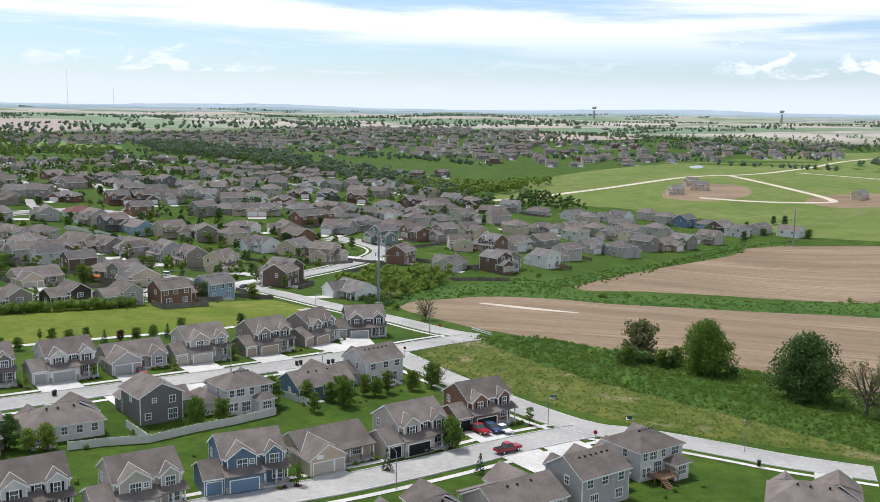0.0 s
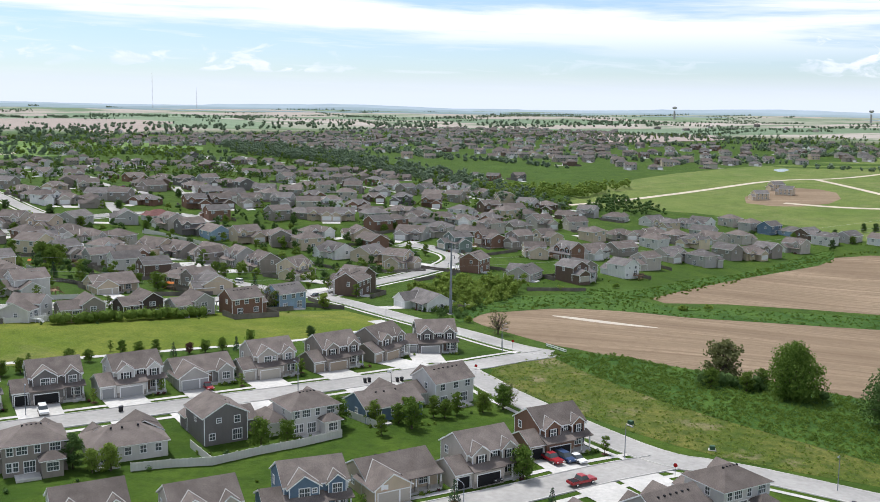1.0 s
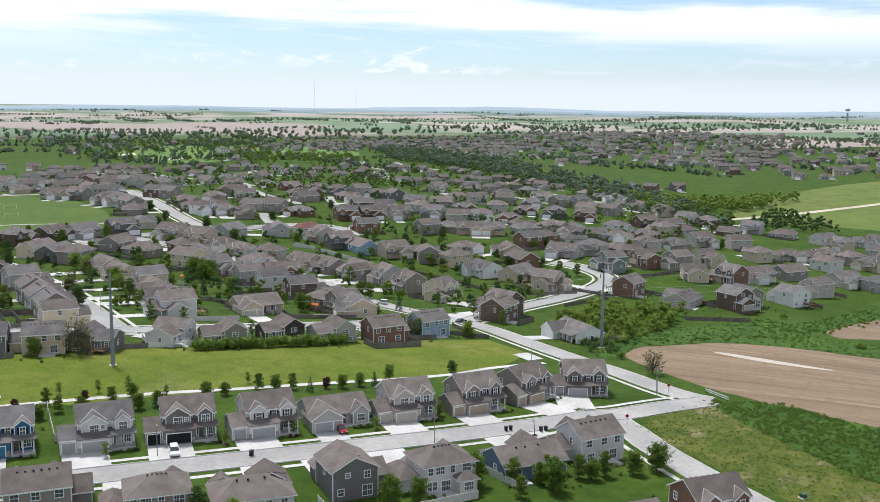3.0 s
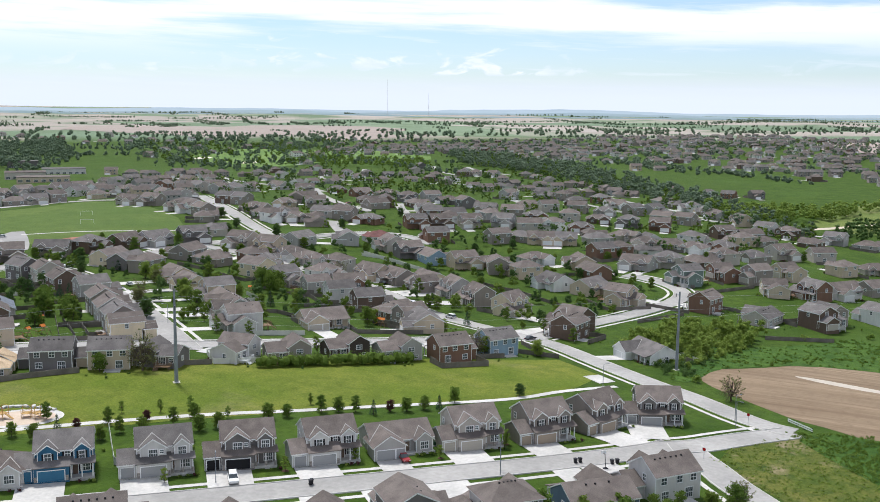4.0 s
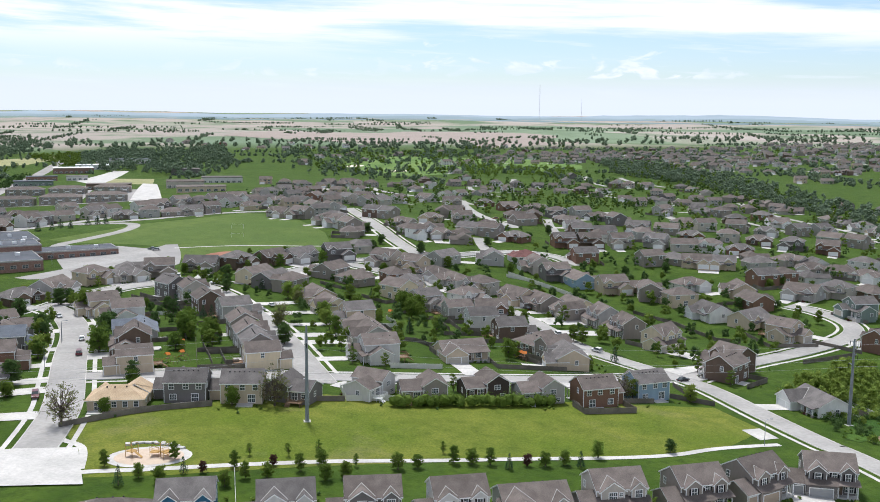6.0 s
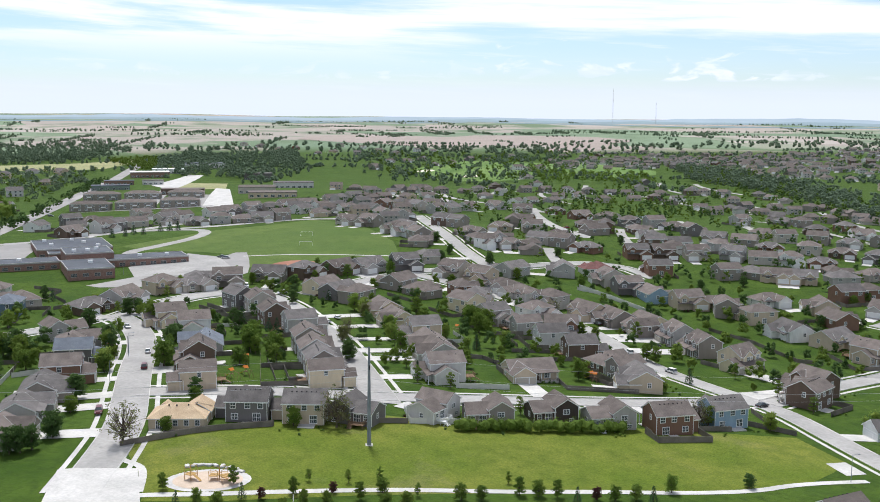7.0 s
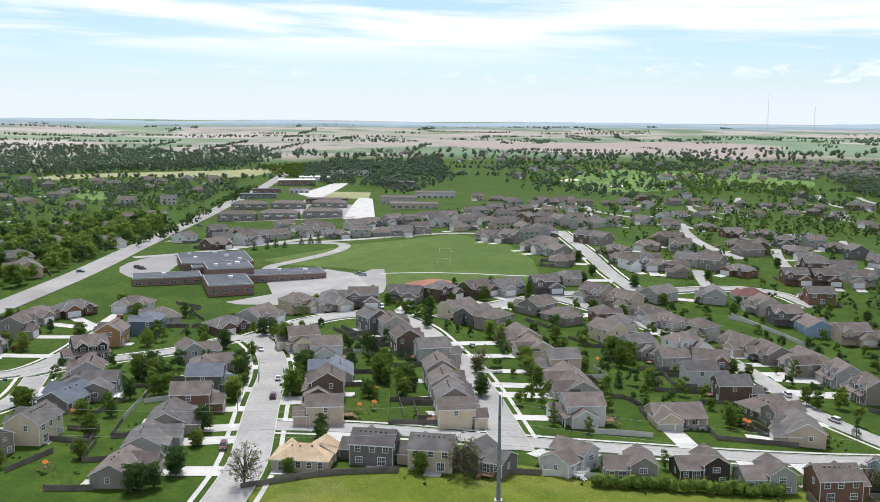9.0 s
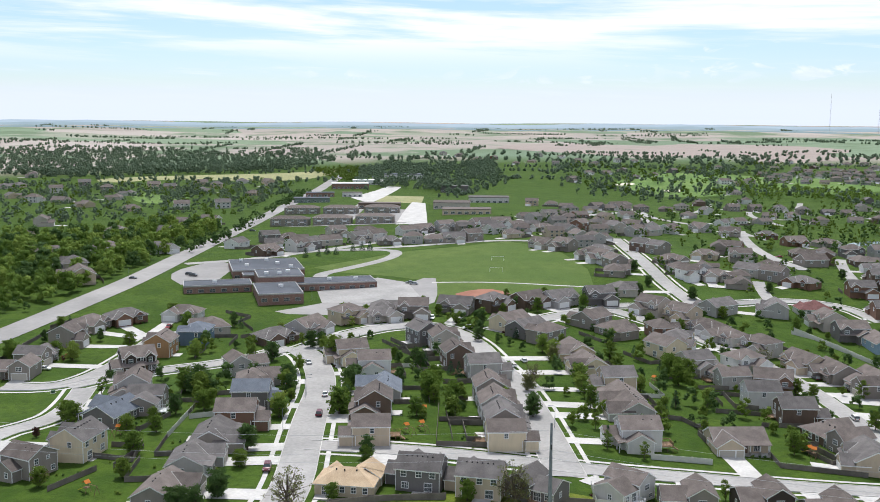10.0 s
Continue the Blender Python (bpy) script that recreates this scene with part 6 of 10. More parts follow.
tree("broad", -43.5, 195.4, 4.9, "mid", 1.10)
tree("broad", -22.9, 211.2, 4.5, "mid", 1.10)
tree("broad", -13.4, 216.7, 4.4, "mid", 1.10)
tree("broad", -5.3, 222.4, 5.0, "mid", 1.10)
tree("bare", -0.1, 228.0, 5.9, "olive", 1.00)
tree("broad", -0.8, 225.4, 6.0, "mid", 1.00)
tree("young", 19.8, 199.8, 4.2, "mid", 1.00)
tree("young", -23.5, 163.5, 4.2, "mid", 1.00)
tree("young", -51.2, 243.4, 4.4, "mid", 1.00)
tree("pine", 8.3, 170.9, 4.3, "", 0.90)
tree("pine", -8.5, 171.5, 4.7, "", 0.90)
tree("broad", -74.4, 174.6, 4.7, "light", 1.00)
tree("broad", -71.5, 175.8, 5.5, "light", 1.00)
tree("tall", -78.6, 175.5, 6.7, "dark", 1.20)
tree("oak", 89.6, 232.7, 16.8, "dark", 0.95)
tree("oak", 71.3, 254.9, 14.4, "mid", 0.90)
tree("broad", 56.7, 267.5, 11.6, "olive", 1.25)
tree("bare", 99.7, 220.3, 13.2, "olive", 1.05)
tree("bare", -3.5, 310.7, 7.4, "olive", 1.10)
tree("broad", 65.8, 263.3, 5.4, "mid", 1.10)
tree("broad", 60.8, 258.3, 5.3, "mid", 1.10)
tree("broad", 51.9, 259.0, 5.4, "mid", 1.10)
tree("bare", -193.9, 222.0, 10.4, "olive", 1.00)
tree("bare", -157.8, 260.9, 10.2, "olive", 1.00)
tree("broad", -212.3, 216.1, 6.7, "dark", 1.00)
tree("broad", -266.3, 310.4, 6.5, "dark", 1.00)
tree("broad", -199.5, 324.4, 7.4, "dark", 1.00)
tree("broad", -280.7, 249.3, 6.7, "dark", 1.00)
tree("broad", -210.3, 205.1, 7.1, "dark", 1.00)
tree("broad", -211.9, 203.3, 7.1, "dark", 1.00)
tree("broad", -209.5, 207.8, 6.4, "dark", 1.00)
tree("broad", -190.4, 232.8, 4.7, "mid", 1.10)
tree("broad", -167.3, 255.1, 5.4, "mid", 1.10)
tree("broad", -321.5, 320.5, 5.2, "mid", 1.10)
tree("broad", -203.8, 256.9, 4.7, "mid", 1.10)
tree("broad", -226.5, 233.5, 4.5, "mid", 1.10)
tree("tall", -234.4, 241.6, 7.3, "dark", 1.25)
tree("tall", -273.0, 288.2, 6.4, "dark", 1.25)
tree("tall", -320.1, 338.9, 7.0, "dark", 1.25)
tree("tall", -316.5, 340.9, 6.5, "dark", 1.25)
tree("tall", -284.2, 401.2, 6.7, "dark", 1.25)
tree("tall", -273.1, 410.8, 6.3, "dark", 1.25)
tree("broad", -295.1, 327.9, 9.4, "mid", 1.10)
tree("broad", -293.1, 267.6, 8.5, "mid", 1.10)
tree("broad", -302.6, 267.3, 8.8, "mid", 1.10)
tree("broad", -233.2, 313.7, 9.3, "mid", 1.10)
tree("broad", -198.5, 408.7, 9.3, "mid", 1.10)
tree("broad", -190.2, 400.5, 8.6, "mid", 1.10)
tree("broad", -243.8, 284.1, 7.6, "light", 1.20)
tree("broad", -253.6, 268.2, 7.6, "light", 1.20)
tree("broad", -213.1, 370.9, 7.4, "light", 1.20)
tree("broad", -241.2, 393.7, 7.7, "light", 1.20)
tree("bare", -221.2, 353.4, 8.2, "olive", 1.00)
tree("pine", -196.4, 352.2, 6.5, "", 1.00)
tree("pine", -159.0, 322.9, 6.3, "", 1.00)
tree("pine", -168.5, 318.6, 6.0, "", 1.00)
tree("pine", -100.2, 383.4, 6.2, "", 1.00)
tree("young", -183.2, 334.7, 5.9, "mid", 1.00)
tree("young", -177.7, 389.3, 5.5, "mid", 1.00)
tree("young", -167.2, 377.0, 5.9, "mid", 1.00)
tree("young", -176.3, 373.3, 6.3, "mid", 1.00)
tree("young", -125.2, 303.8, 5.7, "mid", 1.00)
tree("young", -71.8, 387.1, 6.5, "mid", 1.00)
tree("young", -90.0, 404.7, 6.4, "mid", 1.00)
tree("tall", -129.7, 357.1, 7.1, "mid", 1.20)
tree("tall", -124.0, 409.1, 6.7, "mid", 1.20)
tree("tall", -119.5, 406.8, 6.7, "mid", 1.20)
tree("tall", -141.1, 447.0, 6.8, "mid", 1.20)
tree("tall", -228.5, 310.9, 6.2, "mid", 1.20)
tree("tall", -259.9, 543.5, 6.3, "mid", 1.20)
tree("tall", -243.9, 473.2, 7.0, "mid", 1.20)
tree("broad", -103.3, 363.7, 5.0, "light", 1.10)
tree("broad", -64.5, 340.7, 5.6, "light", 1.10)
tree("bare", -81.7, 329.4, 8.2, "olive", 0.90)
tree("young", -79.6, 331.6, 6.9, "mid", 1.10)
tree("young", -58.3, 373.1, 5.9, "mid", 1.10)
tree("broad", -238.1, 587.4, 5.7, "dark", 1.20)
tree("broad", -146.5, 560.9, 5.6, "dark", 1.20)
tree("broad", -129.5, 581.1, 5.5, "dark", 1.20)
tree("broad", -80.3, 517.3, 5.5, "dark", 1.20)
tree("broad", -377.3, 291.1, 6.8, "mid", 1.20)
tree("broad", -383.6, 263.3, 7.0, "mid", 1.20)
tree("broad", -302.3, 224.8, 6.7, "mid", 1.20)
tree("broad", -297.2, 224.3, 7.1, "mid", 1.20)
tree("broad", -391.4, 327.9, 6.8, "mid", 1.20)
tree("broad", -412.2, 334.1, 7.3, "mid", 1.20)
tree("broad", -257.0, 220.4, 6.8, "mid", 1.20)
tree("broad", -274.6, 228.7, 6.1, "mid", 1.20)
tree("broad", -252.4, 267.1, 6.2, "mid", 1.20)
tree("broad", -314.1, 313.6, 7.8, "dark", 1.15)
tree("broad", -278.1, 292.1, 8.7, "dark", 1.15)
tree("broad", -297.1, 271.9, 7.2, "dark", 1.15)
tree("broad", -302.8, 273.1, 8.4, "dark", 1.15)
tree("broad", -298.0, 267.6, 7.5, "dark", 1.15)
tree("broad", -234.4, 241.6, 7.6, "dark", 1.15)
tree("broad", -212.8, 216.4, 7.2, "dark", 1.15)
tree("broad", -258.8, 302.4, 8.4, "dark", 1.15)
tree("broad", -429.7, 289.0, 5.2, "mid", 1.10)
tree("broad", -268.9, 235.0, 5.4, "mid", 1.10)
tree("broad", -242.6, 208.9, 5.5, "mid", 1.10)
tree("broad", -225.4, 232.1, 5.0, "mid", 1.10)
tree("broad", -253.3, 192.3, 5.5, "mid", 1.10)
tree("broad", -282.1, 347.6, 4.6, "mid", 1.10)
tree("broad", -304.5, 409.6, 5.5, "mid", 1.10)
tree("broad", -293.2, 210.9, 3.2, "plum", 1.00)
tree("broad", -248.8, 256.8, 3.0, "plum", 1.00)
tree("pine", -501.6, 501.1, 6.0, "", 1.30)
tree("pine", -503.8, 510.3, 7.1, "", 1.30)
tree("pine", -499.4, 514.2, 6.2, "", 1.30)
tree("pine", -503.9, 533.4, 6.3, "", 1.30)
tree("pine", -501.3, 539.3, 6.9, "", 1.30)
tree("pine", -497.1, 542.5, 7.1, "", 1.30)
tree("pine", -503.4, 491.8, 6.6, "", 1.30)
tree("tall", -320.4, 338.0, 6.8, "dark", 1.25)
tree("tall", -316.7, 341.0, 6.7, "dark", 1.25)
tree("tall", -278.1, 392.7, 6.2, "dark", 1.25)
tree("tall", -264.6, 343.1, 6.2, "dark", 1.25)
tree("tall", -269.5, 345.6, 6.5, "dark", 1.25)
tree("tall", -197.4, 322.0, 7.1, "dark", 1.25)
tree("tall", -205.0, 258.4, 6.6, "dark", 1.25)
tree("broad", -299.8, 332.2, 9.2, "mid", 1.10)
tree("broad", -236.5, 317.6, 8.7, "mid", 1.10)
tree("broad", -241.3, 325.3, 8.2, "mid", 1.10)
tree("broad", -241.2, 281.3, 8.8, "mid", 1.10)
tree("broad", -195.9, 409.9, 8.4, "mid", 1.10)
tree("broad", -201.3, 412.7, 7.9, "mid", 1.10)
tree("broad", -191.3, 409.0, 8.7, "mid", 1.10)
tree("broad", -237.8, 389.3, 6.1, "olive", 1.10)
tree("broad", -217.6, 346.4, 6.1, "olive", 1.10)
tree("broad", -206.0, 361.3, 6.3, "light", 1.10)
tree("broad", -171.3, 386.0, 6.3, "light", 1.10)
tree("pine", -194.4, 349.3, 6.2, "", 1.00)
tree("pine", -175.7, 371.4, 6.6, "", 1.00)
tree("young", -178.3, 327.5, 5.7, "mid", 1.10)
tree("young", -154.2, 314.7, 5.5, "mid", 1.10)
tree("young", -165.5, 313.7, 5.8, "mid", 1.10)
tree("young", -213.2, 303.5, 6.4, "mid", 1.10)
tree("young", -132.3, 362.5, 6.4, "mid", 1.10)
tree("bare", -183.0, 455.7, 8.2, "olive", 1.00)
tree("broad", -158.6, 429.6, 6.4, "mid", 1.10)
tree("broad", -152.9, 430.9, 5.4, "mid", 1.10)
tree("broad", -195.7, 472.0, 5.8, "mid", 1.10)
tree("broad", -233.1, 481.2, 5.5, "mid", 1.10)
tree("broad", -230.5, 518.0, 6.1, "mid", 1.10)
tree("broad", -198.6, 527.1, 6.0, "mid", 1.10)
tree("broad", -244.7, 474.4, 6.5, "dark", 1.20)
tree("broad", -258.0, 539.6, 6.5, "dark", 1.20)
tree("broad", -284.1, 507.0, 6.4, "dark", 1.20)
tree("broad", -289.3, 490.1, 6.2, "dark", 1.20)
tree("broad", -288.4, 548.1, 6.0, "dark", 1.20)
tree("broad", -281.4, 527.0, 6.3, "dark", 1.20)
tree("broad", -315.3, 578.5, 6.4, "dark", 1.20)
tree("broad", -223.4, 652.5, 6.0, "dark", 1.20)
tree("tall", -43.9, 503.0, 6.2, "mid", 1.20)
tree("tall", -53.2, 568.0, 5.8, "mid", 1.20)
tree("tall", -80.4, 572.1, 6.8, "mid", 1.20)
tree("tall", -22.7, 583.8, 6.1, "mid", 1.20)
tree("tall", 29.3, 624.7, 6.2, "mid", 1.20)
tree("tall", -71.2, 412.5, 5.9, "mid", 1.20)
tree("broad", -97.6, 521.0, 4.8, "mid", 1.30)
tree("broad", -69.0, 576.8, 5.1, "mid", 1.30)
tree("broad", -73.6, 567.0, 5.1, "mid", 1.30)
tree("tall", 158.4, 675.3, 6.9, "dark", 1.20)
tree("tall", 218.9, 695.8, 6.8, "dark", 1.20)
tree("tall", 247.6, 724.8, 6.4, "dark", 1.20)
tree("tall", 254.0, 719.4, 7.4, "dark", 1.20)
tree("tall", 203.5, 651.4, 6.8, "dark", 1.20)
tree("broad", 224.8, 677.1, 5.5, "mid", 1.20)
tree("broad", 251.6, 665.5, 6.5, "mid", 1.20)
tree("broad", 188.0, 684.4, 5.6, "mid", 1.20)
# garden trees behind and before the houses
tree("young", -321.3, 247.2, 6.5, "mid", 1.12)
tree("young", -300.7, 258.5, 7.3, "dark", 1.16)
tree("young", -329.6, 274.7, 4.7, "mid", 1.02)
bush(-333.5, 273.5, 1.1, "plum")
bush(-332.8, 275.4, 0.6, "light")
tree("broad", -343.1, 298.8, 7.2, "light", 1.18)
tree("young", -353.2, 306.5, 5.5, "light", 1.22)
tree("pine", -375.8, 318.3, 4.2, "", 1.08)
tree("tall", -377.2, 342.6, 6.9, "dark", 1.03)
tree("pine", -373.1, 343.4, 5.7, "", 1.00)
tree("broad", -281.1, 241.8, 4.1, "mid", 1.24)
bush(-297.4, 228.1, 1.1, "dark")
bush(-296.5, 238.6, 0.8, "mid")
bush(-295.1, 237.2, 0.9, "mid")
tree("pine", -370.2, 303.6, 7.7, "", 1.06)
bush(-368.0, 306.1, 1.0, "light")
tree("tall", -396.8, 332.1, 5.9, "light", 0.95)
bush(-399.3, 334.4, 0.9, "mid")
bush(-411.6, 316.7, 0.7, "plum")
tree("tall", -427.8, 288.1, 4.6, "mid", 1.04)
tree("pine", -428.5, 292.6, 5.5, "", 1.06)
tree("tall", -396.2, 289.1, 5.5, "dark", 1.09)
tree("tall", -409.9, 271.8, 5.7, "dark", 1.19)
bush(-397.1, 285.0, 0.9, "mid")
tree("broad", -375.2, 265.4, 7.7, "light", 1.12)
tree("broad", -395.7, 250.5, 7.7, "mid", 1.25)
tree("tall", -391.1, 249.2, 6.4, "mid", 1.14)
bush(-376.5, 261.5, 0.7, "mid")
bush(-377.6, 263.1, 1.1, "plum")
tree("broad", -364.6, 228.3, 6.3, "dark", 1.12)
tree("tall", -373.5, 251.8, 4.4, "light", 1.22)
bush(-365.0, 232.5, 1.0, "light")
tree("tall", -276.4, 290.3, 7.2, "light", 1.13)
tree("tall", -316.8, 306.3, 7.3, "mid", 1.15)
tree("pine", -298.5, 295.6, 4.5, "", 1.17)
tree("broad", -264.5, 281.9, 4.2, "mid", 1.04)
tree("broad", -277.4, 257.4, 6.9, "mid", 1.24)
bush(-265.2, 277.8, 0.8, "plum")
bush(-266.5, 279.3, 0.7, "mid")
tree("tall", -327.9, 339.9, 4.9, "light", 1.04)
bush(-331.6, 337.9, 1.1, "light")
bush(-331.3, 339.9, 0.9, "light")
tree("broad", -351.6, 348.5, 4.6, "light", 1.12)
bush(-333.0, 352.2, 0.7, "dark")
tree("young", -335.8, 375.3, 5.7, "light", 1.10)
tree("broad", -355.9, 388.7, 6.8, "mid", 1.05)
bush(-338.7, 378.1, 0.9, "mid")
bush(-339.0, 376.2, 1.0, "mid")
tree("broad", -350.2, 397.6, 5.2, "light", 1.17)
bush(-331.6, 386.6, 0.8, "dark")
tree("pine", -327.3, 397.1, 5.7, "", 1.02)
tree("broad", -341.8, 413.6, 6.2, "mid", 1.15)
tree("young", -336.3, 421.5, 7.8, "mid", 1.06)
bush(-327.6, 401.2, 0.7, "mid")
tree("broad", -323.0, 418.0, 5.8, "mid", 0.96)
bush(-322.3, 422.1, 0.9, "dark")
tree("tall", -301.8, 439.2, 5.9, "mid", 1.12)
bush(-305.1, 441.8, 0.7, "plum")
tree("tall", -294.6, 456.3, 7.1, "mid", 1.25)
tree("tall", -318.9, 463.9, 6.6, "mid", 1.03)
tree("broad", -284.2, 479.6, 6.9, "mid", 1.01)
tree("broad", -307.9, 480.7, 6.4, "mid", 1.21)
bush(-279.5, 413.8, 1.1, "mid")
bush(-279.5, 411.8, 1.1, "plum")
tree("pine", -270.0, 407.9, 5.4, "", 1.17)
tree("tall", -246.4, 407.4, 6.8, "mid", 1.00)
bush(-266.7, 410.4, 1.0, "light")
tree("tall", -295.6, 416.1, 7.4, "dark", 1.15)
tree("broad", -271.3, 426.6, 5.5, "dark", 1.14)
bush(-292.3, 418.5, 0.7, "mid")
tree("broad", -294.5, 388.1, 6.2, "mid", 1.19)
bush(-295.2, 384.8, 0.8, "light")
bush(-269.8, 375.2, 1.0, "mid")
tree("pine", -266.4, 347.0, 8.0, "", 1.01)
bush(-250.4, 360.0, 0.8, "mid")
tree("pine", -249.8, 343.2, 5.6, "", 1.18)
tree("pine", -243.8, 340.7, 6.8, "", 1.02)
bush(-237.0, 357.3, 0.8, "light")
tree("broad", -225.1, 315.6, 7.5, "mid", 1.19)
tree("tall", -217.4, 306.2, 7.5, "mid", 1.01)
bush(-195.2, 314.7, 0.6, "mid")
tree("young", -261.6, 335.6, 4.0, "mid", 1.17)
bush(-271.8, 315.0, 0.9, "plum")
tree("broad", -244.7, 284.4, 4.9, "light", 0.98)
tree("broad", -222.5, 296.2, 5.9, "mid", 1.15)
bush(-240.6, 284.9, 1.0, "light")
bush(-242.0, 286.3, 0.8, "mid")
tree("tall", -250.4, 293.3, 7.5, "mid", 0.96)
tree("pine", -237.8, 316.1, 4.9, "", 1.04)
tree("broad", -248.6, 397.3, 7.7, "light", 1.07)
tree("tall", -225.3, 409.9, 7.8, "mid", 1.25)
bush(-244.7, 398.5, 0.7, "plum")
bush(-246.3, 399.7, 1.0, "plum")
tree("young", -233.0, 383.2, 5.2, "mid", 1.20)
tree("young", -217.1, 404.2, 6.1, "mid", 1.20)
tree("broad", -211.6, 368.2, 5.2, "light", 1.08)
tree("broad", -194.5, 381.2, 5.8, "light", 0.96)
bush(-207.5, 369.0, 1.0, "mid")
bush(-209.0, 370.3, 0.6, "plum")
tree("young", -200.4, 354.6, 6.1, "mid", 1.20)
bush(-196.4, 355.2, 0.8, "plum")
tree("tall", -192.0, 345.8, 7.8, "mid", 1.07)
tree("young", -175.2, 362.5, 4.5, "mid", 1.06)
tree("pine", -173.9, 361.9, 4.0, "", 1.16)
bush(-187.9, 346.4, 0.7, "dark")
bush(-189.3, 347.8, 0.9, "light")
bush(-282.0, 485.4, 0.7, "mid")
tree("pine", -257.3, 509.8, 4.1, "", 1.09)
tree("tall", -253.5, 507.2, 8.0, "light", 1.19)
bush(-254.8, 489.3, 0.8, "mid")
tree("pine", -223.8, 425.7, 4.7, "", 1.17)
bush(-209.8, 442.1, 0.8, "dark")
tree("broad", -185.5, 431.2, 4.4, "mid", 0.96)
tree("pine", -205.1, 413.5, 4.6, "", 1.17)
bush(-189.3, 429.6, 0.7, "mid")
tree("young", -155.2, 415.5, 5.1, "dark", 1.21)
bush(-156.1, 411.4, 0.6, "plum")
bush(-157.4, 413.0, 0.7, "light")
bush(-139.6, 400.5, 0.7, "light")
bush(-279.0, 524.2, 0.7, "light")
bush(-271.4, 460.0, 0.9, "dark")
bush(-177.3, 427.4, 0.7, "light")
bush(-178.8, 428.7, 1.1, "light")
bush(-120.8, 386.7, 0.9, "plum")
bush(-119.0, 385.7, 0.9, "plum")
bush(-111.1, 379.7, 0.8, "mid")
bush(-210.5, 473.6, 0.7, "dark")
bush(-208.6, 472.9, 0.6, "light")
bush(-178.1, 463.1, 1.1, "mid")
bush(-179.8, 464.1, 0.9, "light")
bush(-149.8, 450.6, 1.1, "mid")
bush(-151.3, 451.9, 0.7, "mid")
bush(-225.8, 545.0, 0.9, "light")
bush(-212.3, 565.4, 1.1, "light")
bush(-193.3, 535.0, 0.7, "plum")
bush(-155.6, 532.7, 0.6, "plum")
bush(-138.7, 512.7, 0.8, "plum")
bush(-140.2, 511.4, 0.7, "plum")
bush(-129.4, 519.8, 0.8, "dark")
bush(-143.4, 456.1, 0.9, "dark")
bush(-84.0, 425.6, 0.7, "mid")
bush(-64.8, 477.5, 0.6, "mid")
bush(-48.0, 460.8, 0.7, "light")
bush(-65.5, 524.8, 0.9, "mid")
bush(-64.2, 523.3, 1.0, "mid")
bush(-64.3, 392.7, 0.6, "mid")
bush(-62.6, 391.6, 1.0, "dark")
bush(-33.4, 516.5, 1.0, "mid")
bush(-32.2, 514.9, 1.0, "plum")
bush(15.5, 552.8, 0.8, "mid")
bush(-27.0, 465.6, 0.8, "plum")
bush(36.7, 451.7, 1.1, "mid")
bush(-54.8, 543.0, 1.0, "plum")
bush(-52.9, 542.5, 1.0, "dark")
bush(-23.8, 579.6, 0.9, "mid")
bush(-16.1, 579.6, 0.8, "plum")
bush(-6.2, 602.7, 1.1, "mid")
bush(-7.6, 604.2, 0.7, "mid")
bush(19.7, 617.3, 1.0, "mid")
bush(18.2, 616.0, 1.1, "plum")
bush(30.3, 475.8, 0.7, "light")
bush(49.6, 488.0, 0.8, "light")
bush(59.4, 506.9, 1.0, "light")
bush(94.4, 545.5, 1.0, "dark")
bush(4.9, 511.5, 1.1, "mid")
bush(25.4, 510.3, 0.7, "mid")
bush(49.7, 526.3, 1.0, "light")
bush(51.2, 527.6, 0.8, "plum")
bush(57.1, 558.6, 0.9, "mid")
bush(91.0, 594.8, 0.7, "light")
bush(104.0, 552.0, 0.9, "mid")
bush(132.3, 582.4, 0.7, "plum")
bush(172.4, 628.0, 1.0, "dark")
bush(173.8, 626.5, 1.1, "plum")
bush(215.0, 674.9, 1.1, "mid")
bush(221.8, 695.5, 0.7, "dark")
bush(251.7, 678.6, 0.8, "plum")
bush(197.9, 715.2, 0.8, "dark")
bush(106.7, 607.1, 0.8, "plum")
bush(108.1, 605.6, 0.6, "dark")
bush(119.1, 643.8, 1.0, "dark")
bush(148.8, 667.8, 0.8, "plum")
bush(117.6, 714.1, 0.6, "plum")
bush(97.7, 691.6, 0.8, "dark")
bush(106.1, 710.1, 0.6, "light")
bush(159.4, 727.1, 0.9, "dark")
thicket("hedge", along([(-131, 279), (-122, 287), (-112, 294), (-103, 302), (-96, 309)], 0.9, 0.9, 3) * 2, "long dense green hedge behind the gardens", "mid", 3.6, 2.1, 70, 3, 0.2, 0.78)
thicket("thicket", scatter([(-45, 375), (-32, 424), (-14, 434), (3, 428), (-1, 388), (-13, 361), (-23, 344), (-35, 355)], 300, 4), "scrubby thicket of young willows and weeds", "light", 2.4, 1.3, 120, 4, 0.2, 0.72)
thicket("thicket", scatter([(-31, 368), (-17, 388), (-9, 365), (-16, 336), (-26, 334), (-32, 347)], 80, 5), "dark scrub round the foot of a pole", "dark", 2.2, 1.5, 130, 5, 0.18, 0.6)
thicket("weeds", scatter([(10, 285), (22, 262), (41, 236), (68, 212), (88, 192), (104, 176), (142, 236), (113, 244), (82, 267), (45, 281), (31, 292)], 3600, 51), "knee-high green weeds on the field side", "mid", 0.8, 0.7, 22, 51, 0.16, 0.4)
